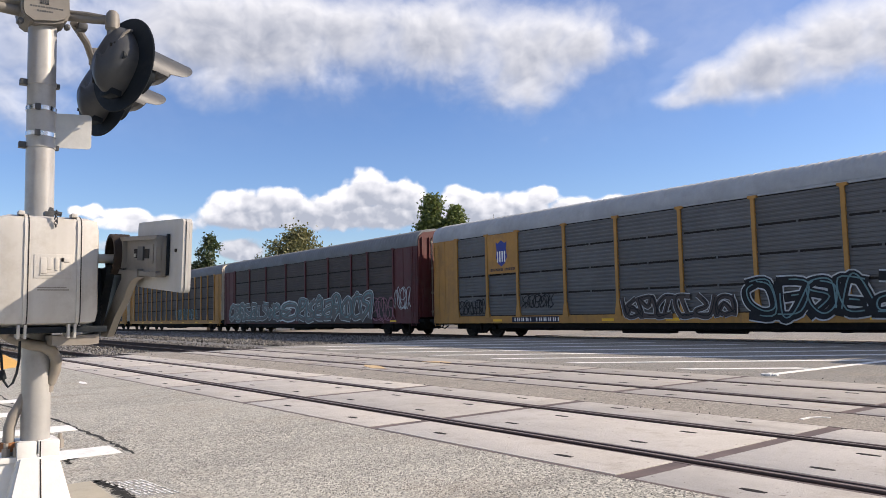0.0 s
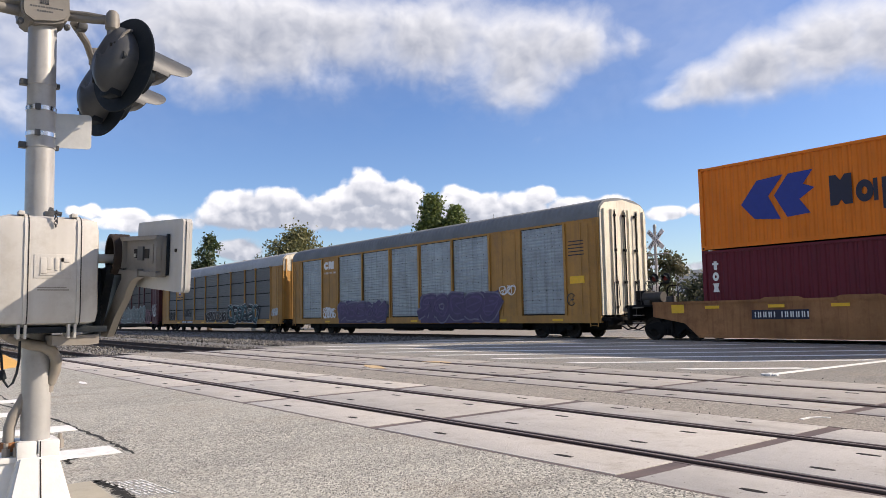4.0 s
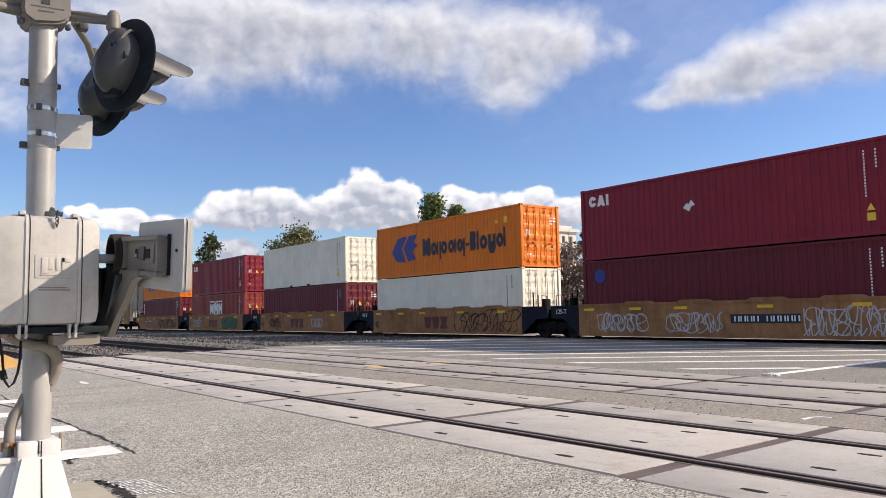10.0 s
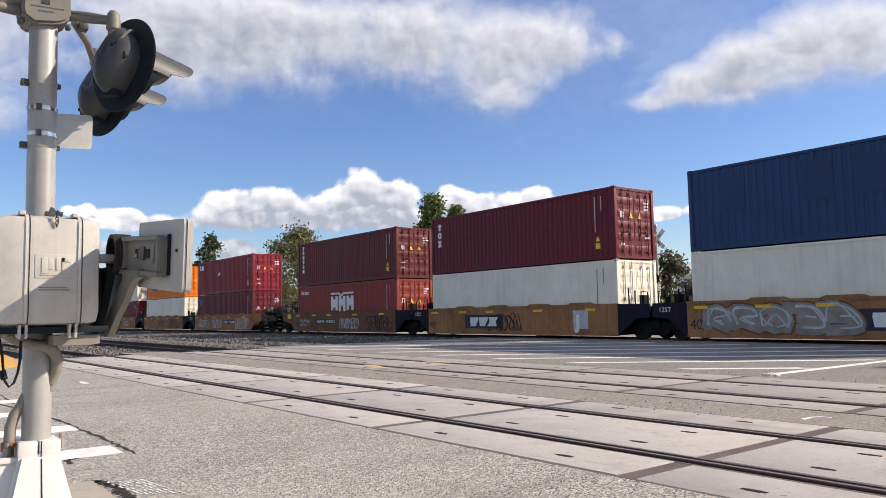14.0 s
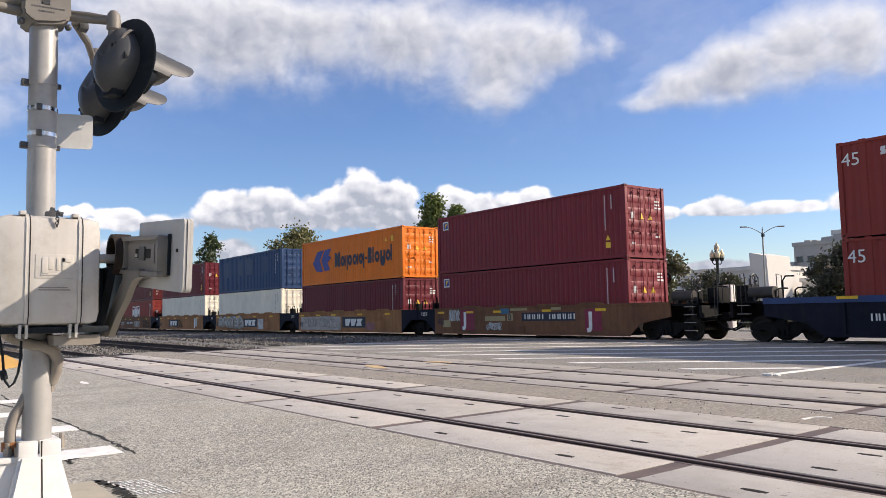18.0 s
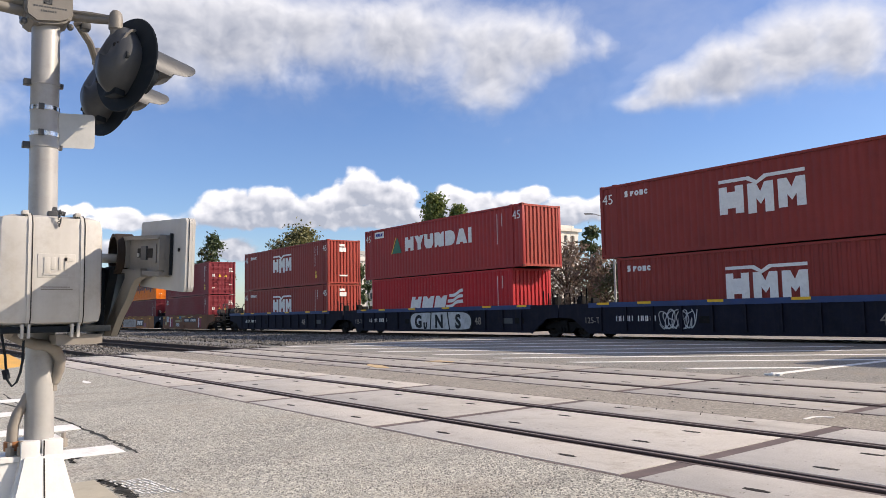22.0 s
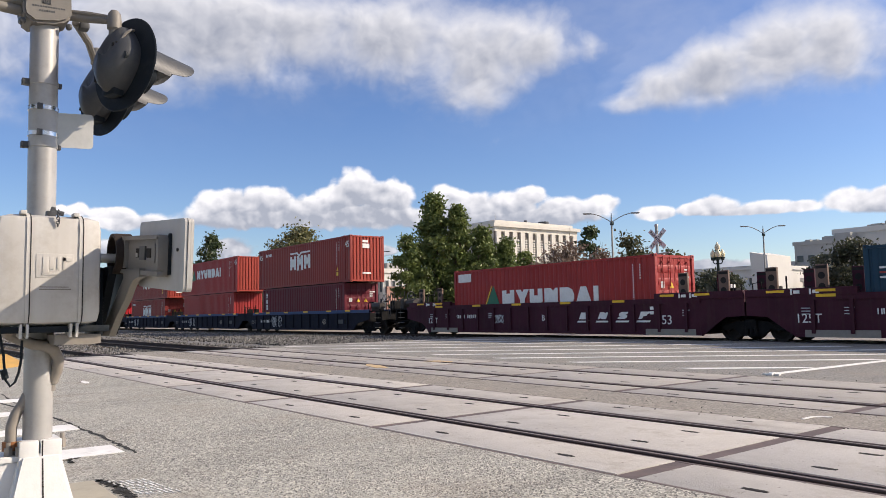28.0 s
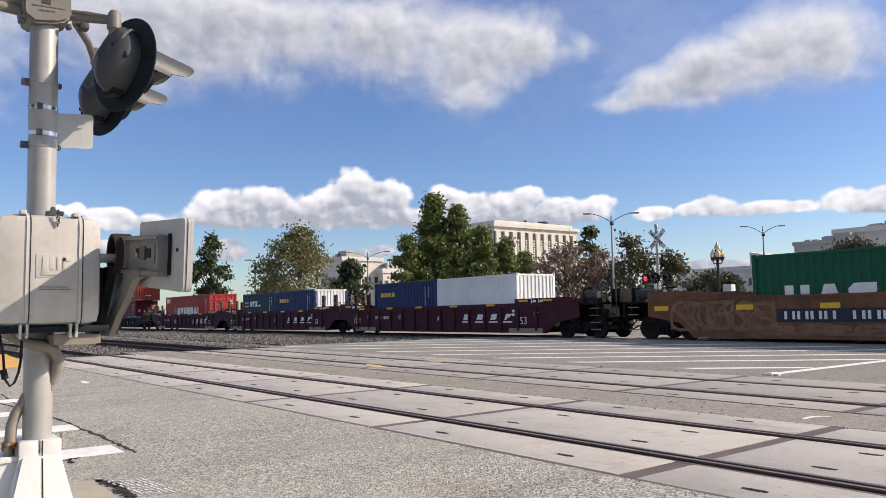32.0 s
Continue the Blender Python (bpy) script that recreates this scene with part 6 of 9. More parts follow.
        for x in (-8.2, -7.6, 7.25, 7.7):
            flat(t, [(x, 1.49), (x + 0.06, 1.49), (x + 0.06, 1.66), (x, 1.66)], -1.471, LW, "stencil")
            flat(t, [(x + 0.1, 1.52), (x + 0.3, 1.52), (x + 0.3, 1.62), (x + 0.1, 1.62)], -1.471, LW, "stencil")
        column_bars(t, 5.95, 1.22, 2, y, LW, 0.16, 0.12, 0.05)
        write(t, "53", 0.47, 6.45, -1.428, 0.57, LW)
        write(t, "BCA"[i], 0.36, 0.25, -1.428, 0.72, LW)
        write(t, "125T", 0.4, -8.1, -1.43, 0.62, LW)
        for k, shape in enumerate(("stack", "nick", "snake", "comb")):
            x = 2.3 + k * 1.0
            mark(t, x + 0.1, 0.77, y, LW, [(shape, 0.42, 0.27, 0)], 0.5)
            flat(t, [(x, 0.64), (x + 0.62, 0.64), (x + 0.66, 0.71), (x + 0.03, 0.71)], y, LW, "company_name")
        number_panel(t, -5.77, 0.80, 1.7, 0.28, y, 9, False)
        flat(t, [(5.75, 0.18), (7.9, 0.18), (7.9, 0.4), (5.75, 0.4)], -1.462, M["conduit"], "kick_plate")
        flat(t, [(-7.8, 0.18), (-5.6, 0.18), (-5.6, 0.4), (-7.8, 0.4)], -1.462, M["conduit"], "kick_plate")
        for x, w in ((7.35, 0.3), (-7.9, 0.4), (-3.3, 0.35), (-6.6, 0.3)):
            bm = bmesh.new()
            for j in range(3):
                box(bm, x, x + w * (1 - 0.2 * j), y - 0.004, y, 1.05 - j * 0.09, 1.08 - j * 0.09)
            part("stencil", bm, M["tag_silver"], t)
        if i == 0:
            graffiti(t, -2.9, -2.3, 0.6, 1.0, y, (M["tag_silver"], M["maroon_steel"], M["tag_silver"]), 2, 57)
        # towers that lock an upper box
        for s in (-1, 1) if i < 2 else (-1,):
            for k, yy in ((7.3, -1.2), (7.3, 1.2), (8.92, -1.2), (8.92, 1.2)):
                bm = bmesh.new()
                x = s * k
                box(bm, x - 0.19, x + 0.19, yy - 0.05, yy + 0.05, 1.40, 2.40, 0.02)
                box(bm, x - 0.17, x + 0.17, yy - 0.056, yy + 0.056, 2.27, 2.36, 0, 1)
                for zz in (1.72, 2.06):
                    lathe(bm, [(0.0, -0.056), (0.11, -0.056), (0.11, 0.056), (0.0, 0.056)], (x, yy, zz), "y", 12, 1)
                # far towers take the dark maroon: their shadow is put into the colour
                part("lock_tower", bm, [M["tower_tan"] if yy < 0 else M["maroon_steel"], M["slot"]], t)
    # the car that follows
    t = well("brown rusted steel well car with pale graffiti, carrying a green container", 360.74, 8.3, "end", "link", M["rusty_brown_steel"], M["rusty_brown_steel"], 1.47, 0.13, link=1.7)
    for sy in (-1, 1):
        bm = bmesh.new()
        prism(bm, [(-10.2, 1.40), (-4.6, 1.44), (-6.2, 1.56), (-8.4, 1.74), (-10.2, 1.74)], "y", min(sy * 1.425, sy * 1.33), max(sy * 1.425, sy * 1.33))
        part("raised_chord", bm, M["rusty_brown_steel"], t)
    reflectors(t, (-9.9, -6.6, -3.8), 1.05, 0.6, 0.17, -1.43)
    number_panel(t, -5.2, 0.64, 4.4, 0.42)
    graffiti(t, -9.0, -5.4, 0.35, 1.4, y, (M["tag_ghost"], M["rusty_brown_steel"], M["tag_ghost"]), 3, 58, fat=0.055)
    graffiti(t, -5.2, -1.0, 0.2, 0.6, y, (M["tag_ghost"], M["rusty_brown_steel"], M["tag_ghost"]), 3, 59, fat=0.05)


# ------------------------------------------------------------------ covered car carriers
def rack_roof(t, L, mat, ribs=True):
    """A low arched roof of cross-wise ribbed sheets with rounded shoulders."""
    half = [(1.50, 4.82), (1.50, 5.02), (1.40, 5.30), (1.18, 5.50), (0.8, 5.62), (0.35, 5.68)]
    prof = half + [(-u, v) for u, v in half[::-1]]
    n = int(L / 0.31)
    bm = bmesh.new()
    rows = []
    for i in range(n):
        for k, grow in ((0.0, 0.0), (0.55, 0.0), (0.62, 0.018), (0.93, 0.018)):
            x = -L / 2 + (i + k) * L / n
            rows.append([bm.verts.new((x, u * (1 + grow * 0.02), v + grow)) for u, v in prof])
    rows.append([bm.verts.new((L / 2, u, v)) for u, v in prof])
    for a, b in zip(rows, rows[1:]):
        for i in range(len(prof) - 1):
            bm.faces.new((a[i], b[i], b[i + 1], a[i + 1]))
    bm.faces.new(rows[0])
    bm.faces.new(rows[-1][::-1])
    return part("roof", bm, mat, t)


def car_carrier(label, u, L, paint, roof, posts, bays, panel, tall, gable, logo=None):
    """An enclosed car carrier. posts: places of posts from its left end; bays: spans of metal panels; tall: one sheet a bay, else four."""
    t = ride(thing("car_carrier", label, "car carrier", "covered car carriers in the train"), u)
    h = L / 2
    YS = 1.50
    rack_roof(t, L, roof)
    bm = bmesh.new()
    box(bm, -h, h, -YS + 0.08, YS - 0.08, 0.92, 1.0)
    part("deck", bm, M["black_steel"], t)
    for s in (-1, 1):
        bm = bmesh.new()
        box(bm, -h, h, min(s * YS, s * (YS - 0.14)), max(s * YS, s * (YS - 0.14)), 0.64, 0.97)
        part("side_sill", bm, paint, t)
        bm = bmesh.new()
        box(bm, -h, h, min(s * (YS - 0.0), s * (YS - 0.1)), max(s * YS, s * (YS - 0.1)), 4.74, 4.84)
        part("eave", bm, paint if tall else roof, t)
    # far side
    bm = bmesh.new()
    box(bm, -h, h, YS - 0.10, YS - 0.05, 0.97, 4.74)
    part("far_wall", bm, panel, t)
    # near side: plain painted sheet where there is no metal panel
    edges = sorted(bays)
    x = 0.0
    for a, b in edges + [(L, L)]:
        if a - x > 0.25:
            bm = bmesh.new()
            box(bm, x - h, a - h, -YS + 0.03, -YS + 0.09, 0.97, 4.74)
            sh = part("wall_sheet", bm, paint, t)

            def rib():
                q = bmesh.new()
                box(q, 0, 0.05, -YS + 0.012, -YS + 0.034, 0.99, 4.72)
                return finish("rib", q, paint)
            for k in range(int((a - x) / 0.9) + 1):
                part("rib", once(("rib", paint.name), rib), None, sh).matrix_basis = pose(x - h + 0.02 + k * 0.9, 0, 0)
        x = b
    for a, b in edges:
        if tall:
            bm = bmesh.new()
            pts = []
            n = 26
            for i in range(n):
                z = 1.0 + i * 3.74 / n
                pts += [(-YS + 0.06, z), (-YS + 0.06, z + 0.045), (-YS + 0.036, z + 0.06), (-YS + 0.036, z + 0.12)]
            prism(bm, pts + [(-YS + 0.09, 4.74), (-YS + 0.09, 1.0)], "x", a - h + 0.03, b - h - 0.03)
            p = part("metal_panel", bm, panel, t)
            bm = bmesh.new()
            for i in range(int((b - a) / 0.42)):
                for z in (1.6, 2.0, 2.55, 3.2, 3.85, 4.4):
                    xx = a - h + 0.2 + i * 0.42
                    box(bm, xx, xx + 0.03, -YS + 0.026, -YS + 0.05, z, z + 0.03)
            part("rivet", bm, M["slot"], p)
            bm = bmesh.new()
            box(bm, a - h + 0.03, b - h - 0.03, -YS + 0.024, -YS + 0.04, 1.0, 1.03)
            box(bm, a - h + 0.03, b - h - 0.03, -YS + 0.024, -YS + 0.04, 4.71, 4.74)
            part("panel_edge", bm, M["slot"], p)
        else:
            def sheet(w=round(b - a, 2)):
                q = bmesh.new()
                pts = []
                n = 6
                for i in range(n):
                    z = 0.02 + i * 0.87 / n
                    pts += [(0.03, z), (0.03, z + 0.05), (0.012, z + 0.07), (0.012, z + 0.13)]
                prism(q, pts + [(0.06, 0.89), (0.06, 0.02)], "x", 0.04, w - 0.04)
                for xx in (0.1, w / 2, w - 0.1):
                    box(q, xx - 0.03, xx + 0.03, -0.005, 0.03, 0.87, 0.96)
                return finish("metal_panel", q, panel)
            me = once(("sheet", round(b - a, 2), panel.name), sheet)
            for k in range(4):
                part("metal_panel", me, None, t).matrix_basis = pose(a - h, -YS + 0.02, 0.985 + k * 0.945)
    if not tall:
        bm = bmesh.new()
        box(bm, edges[0][0] - h, edges[-1][1] - h, -YS + 0.075, -YS + 0.09, 0.97, 4.74)
        part("panel_backing", bm, M["slot"], t)
    def post():
        q = bmesh.new()
        prism(q, [(-0.07, 4.78), (-0.16, 4.78), (-0.16, 4.70), (-0.065, 4.66), (-0.065, 1.5), (-0.15, 1.02), (-0.15, 0.9), (0.15, 0.9), (0.15, 1.02), (0.065, 1.5), (0.065, 4.66), (0.16, 4.70), (0.16, 4.78)] if not tall else
              [(-0.06, 4.74), (-0.06, 0.95), (0.06, 0.95), (0.06, 4.74)], "y", -0.035, 0.06)
        return finish("post", q, paint)
    pm = once(("post", paint.name, tall), post)
    for x in posts:
        part("post", pm, None, t).matrix_basis = pose(x - h, -YS, 0)
        part("post", pm, None, t).matrix_basis = pose(x - h, YS, 0, 0, 0, 180)
    # ends: folding doors with upright ribs
    for s in (-1, 1):
        bm = bmesh.new()
        half = [(1.42, 0.95), (1.42, 5.02), (1.33, 5.28), (1.1, 5.46), (0.0, 5.62)]
        pts = half + [(-u, v) for u, v in half[::-1][1:]]
        prism(bm, pts, "x", min(s * h, s * (h + 0.05)), max(s * h, s * (h + 0.05)))
        e = part("end_door", bm, gable, t)
        bm = bmesh.new()
        for y in (-1.2, -0.72, -0.5, 0.06, 0.3, 0.85, 1.25):
            box(bm, min(s * (h + 0.05), s * (h + 0.12)), max(s * (h + 0.05), s * (h + 0.12)), y - 0.05, y + 0.05, 0.95, 5.2)
        part("door_rib", bm, gable, e)
        bm = bmesh.new()
        for y in (-0.62, -0.02, 0.68):
            rod(bm, (s * (h + 0.14), y, 1.0), (s * (h + 0.14), y, 5.1), 0.025, 6)
            for z in (1.2, 2.2, 3.5, 4.9):
                box(bm, s * (h + 0.11) - 0.05, s * (h + 0.11) + 0.05, y - 0.06, y + 0.06, z, z + 0.1)
        part("door_bar", bm, M["black_steel"] if tall else M["conduit"], e)
        bm = bmesh.new()
        box(bm, min(s * (h - 0.5), s * (h + 0.45)), max(s * (h - 0.5), s * (h + 0.45)), -1.45, 1.45, 0.72, 0.86)
        box(bm, s * (h + 0.3) - 0.1, s * (h + 0.3) + 0.1, -1.3, 1.3, 0.55, 0.75)
        part("end_sill", bm, M["black_steel"], t)
        # ladder at the corner
        for yy in (-YS - 0.03,):
            bm = bmesh.new()
            for xo in (0.12, 0.52):
                rod(bm, (s * (h - xo), yy, 0.5), (s * (h - xo), yy, 4.6), 0.018, 6)
            for i in range(14):
                rod(bm, (s * (h - 0.12), yy, 0.55 + i * 0.3), (s * (h - 0.52), yy, 0.55 + i * 0.3), 0.012, 6)
            part("ladder", bm, paint, t)
        coupler(t, s * (h + 0.3), s)
        truck(t, s * (h - 3.1), 1.9)
    bm = bmesh.new()
    box(bm, -h + 0.6, h - 0.6, -0.45, 0.45, 0.34, 0.92)
    box(bm, -h + 4.7, h - 4.7, -1.32, -1.22, 0.42, 0.66)
    for k in range(9):
        x = -h + 5.0 + k * (L - 10.3) / 8
        prism(bm, [(-1.4, 0.64), (-0.5, 0.30), (0.5, 0.30), (1.4, 0.64), (1.4, 0.92), (-1.4, 0.92)], "x", x, x + 0.28)
    box(bm, -1.9, 0.3, -1.05, -0.5, 0.24, 0.62, 0.04)
    rod(bm, (1.4, -0.9, 0.45), (3.3, -0.9, 0.45), 0.2, 12)
    rod(bm, (-h + 4.6, -1.1, 0.36), (h - 4.6, -1.1, 0.36), 0.03, 6)
    part("centre_sill", bm, M["black_steel"], t)
    for k in (-9, -6, -2.5, 0.5, 4, 7.5, 11):
        bm = bmesh.new()
        box(bm, k, k + 0.6, -YS - 0.012, -YS, 0.72, 0.82)
        part("reflector", bm, M["reflector"], t)
    return t


def carriers():
    ys = -1.50
    # far ones
    far = [1.6 + 1.61 * i for i in range(16)]
    for u in (-103.1, -74.3):
        t = car_carrier("faded yellow covered car carrier with grey metal side panels", u, 27.2, M["rack_yellow"], M["rack_roof_dark"], far, list(zip(far, far[1:])), M["rack_panel_old"], False, M["rack_end"])
        graffiti(t, 2, 8, 1.0, 2.0, ys + 0.028, (M["tag_teal"], M["rack_panel"], M["tag_teal"]), 7, 71)
    p = [2.2, 5.1, 8.07, 11.4, 14.4, 17.5, 20.4, 22.3, 25.0]
    t = car_carrier("maroon covered car carrier with grey panels and teal graffiti", -46.2, 27.3, M["rack_maroon"], M["rack_roof_dark"], p, list(zip(p, p[1:])), M["rack_panel_old"], False, M["rack_maroon"])
    pale = (M["tag_white"], M["rack_panel"], M["tag_teal"])
    graffiti(t, -12.3, -3.0, 0.78, 2.25, ys - 0.036, pale, 9, 72, base=M["rack_panel_old"], block=True)
    graffiti(t, -2.5, -0.7, 0.75, 2.2, ys - 0.036, pale, 1, 70, base=M["tag_maroon"])
    graffiti(t, -0.2, 9.2, 0.72, 2.4, ys - 0.036, pale, 8, 73, base=M["rack_panel_old"], block=True)
    graffiti(t, 9.2, 11.2, 0.72, 2.2, ys - 0.036, (M["tag_pink"], M["tag_maroon"], M["tag_pink"]), 2, 74)
    graffiti(t, 11.6, 12.9, 1.4, 2.6, ys + 0.012, (M["tag_silver"], M["rack_maroon"], M["tag_silver"]), 2, 75)
    p = [1.95, 4.22, 6.31, 9.18, 11.94, 14.85, 17.68, 20.56, 22.6, 25.3]
    t = car_carrier("yellow-posted covered car carrier with grey panels and graffiti", -17.5, 27.2, M["rack_yellow"], M["rack_roof"], p, list(zip(p, p[1:])), M["rack_panel"], False, M["rack_yellow"])
    h = 13.6
    bm = bmesh.new()
    prism(bm, [(1.40, 4.35), (1.40, 5.02), (1.31, 5.27), (1.08, 5.45), (0.0, 5.61), (-1.08, 5.45), (-1.31, 5.27), (-1.40, 5.02), (-1.40, 4.35)], "x", h + 0.051, h + 0.056)
    part("end_cap", bm, M["rack_end"], t, "pale peeling end cap")
    flat(t, [(4.3 - h, 2.9), (6.23 - h, 2.9), (6.23 - h, 4.72), (4.3 - h, 4.72)], ys + 0.008, M["rack_yellow"], "painted_panel", 0.02)
    sh = [(4.9, 4.35), (5.05, 4.28), (5.27, 4.42), (5.5, 4.28), (5.65, 4.35), (5.6, 4.0), (5.66, 3.65), (5.5, 3.35), (5.27, 3.22), (5.05, 3.35), (4.9, 3.65), (4.95, 4.0)]
    flat(t, [(x - h, z) for x, z in sh], ys - 0.012, M["letter_blue"], "company_mark")
    for k in range(4):
        a = 4.98 - h + k * 0.16
        flat(t, [(a, 3.42), (a + 0.08, 3.42), (a + 0.08, 3.92), (a, 3.92)], ys - 0.016, LW, "company_mark")
    bars(t, 4.45 - h, 3.02, 0.12, ys - 0.013, M["letter_dark"], "TTTTTTTT TTTTTT", 0.115, 0.03, "slogan")
    number_panel(t, 5.9 - h, 0.68, 2.9, 0.25, ys - 0.014)
    graffiti(t, 2.1 - h, 4.0 - h, 1.05, 1.75, ys + 0.028, (M["tag_black"], M["rack_panel"], M["tag_black"]), 4, 76)
    graffiti(t, 6.6 - h, 8.4 - h, 1.3, 1.9, ys + 0.028, (M["tag_black"], M["rack_panel"], M["tag_black"]), 3, 77)
    graffiti(t, 12.2 - h, 16.9 - h, 0.75, 1.7, ys - 0.036, (M["tag_silver"], M["rack_panel_old"], M["tag_black"]), 6, 78, fat=0.15, block=True)
    graffiti(t, 17.3 - h, 23.2 - h, 0.70, 2.15, ys - 0.036, (M["tag_silver"], M["tag_black"], M["tag_teal"]), 6, 79, fat=0.19, block=True)
    graffiti(t, 25.55 - h, 26.5 - h, 1.2, 1.75, ys + 0.008, (M["tag_silver"], M["tag_white"], M["tag_silver"]), 4, 80, fat=0.022)
    bays = [(1.47, 4.17), (6.4, 9.08), (9.29, 11.98), (12.3, 14.81), (15.09, 17.71), (17.89, 20.57), (22.82, 25.38)]
    posts = [1.4, 4.25, 6.32, 9.18, 12.14, 14.95, 17.8, 20.65, 22.74, 25.46]
    t = car_carrier("ochre covered car carrier with bright galvanised panels and purple graffiti", 11.43, 27.3, M["rack_yellow"], M["rack_roof_dark"], posts, bays, M["rack_panel_new"], True, M["rack_end"])
    h = 13.65
    mark(t, 4.48 - h, 4.03, ys + 0.014, LW, [("hook", 0.62, 0.5, 0.0), ("nick", 0.66, 0.5, 0)], 0, "company_mark")
    bars(t, 4.5 - h, 3.75, 0.16, ys + 0.014, LW, "ssss ss ss", 0.15, 0.03, "company_name")
    number_panel(t, 7.0 - h, 0.66, 2.6, 0.28, ys - 0.014)
    graffiti(t, 4.4 - h, 5.9 - h, 0.98, 1.65, ys + 0.008, (LW, M["rack_yellow"], LW), 3, 81, fat=0.03)
    graffiti(t, 6.45 - h, 11.75 - h, 0.74, 1.98, ys - 0.036, (M["tag_haze"], M["tag_violet"], M["tag_purple"]), 5, 82, base=M["tag_violet"], fat=0.24, block=True)
    graffiti(t, 15.1 - h, 21.3 - h, 0.74, 2.15, ys - 0.036, (M["tag_haze"], M["tag_violet"], M["tag_purple"]), 5, 83, base=M["tag_violet"], fat=0.24, block=True)
    graffiti(t, 21.4 - h, 22.3 - h, 1.9, 2.35, ys + 0.008, (LW, M["rack_yellow"], LW), 2, 84, fat=0.02)
    mark(t, 18.2 - h, 0.72, ys - 0.014, M["tag_rust"], [("wedge", 0.3, 0.24, 0.04), ("wedge", 0.3, 0.24, 0.03), ("waist", 0.32, 0.24, 0)])
    flat(t, [(25.7 - h, 2.25), (26.5 - h, 2.25), (26.5 - h, 2.55), (25.7 - h, 2.55)], ys + 0.01, M["reflector"], "warning_plate")
    for k in range(5):
        flat(t, [(25.65 - h, 3.4 + k * .14), (26.5 - h, 3.4 + k * .14), (26.5 - h, 3.44 + k * .14), (25.65 - h, 3.44 + k * .14)], ys + 0.01, M["letter_dark"], "stencil")
    brake_wheel(t, 25.9 - h, ys - 0.15, 1.6)


carriers()
wells()
stack_a()
stack_c()
stack_d()
# ------------------------------------------------------------------ crossing signal beside the road
MAST = Vector((-3.95, 0.62, 0.012))


def at_mast(name, bm, mat, parent, label=""):
    """A part given in world places, under the signal."""
    bmesh.ops.translate(bm, verts=bm.verts, vec=-MAST)
    return part(name, bm, mat, parent, label)


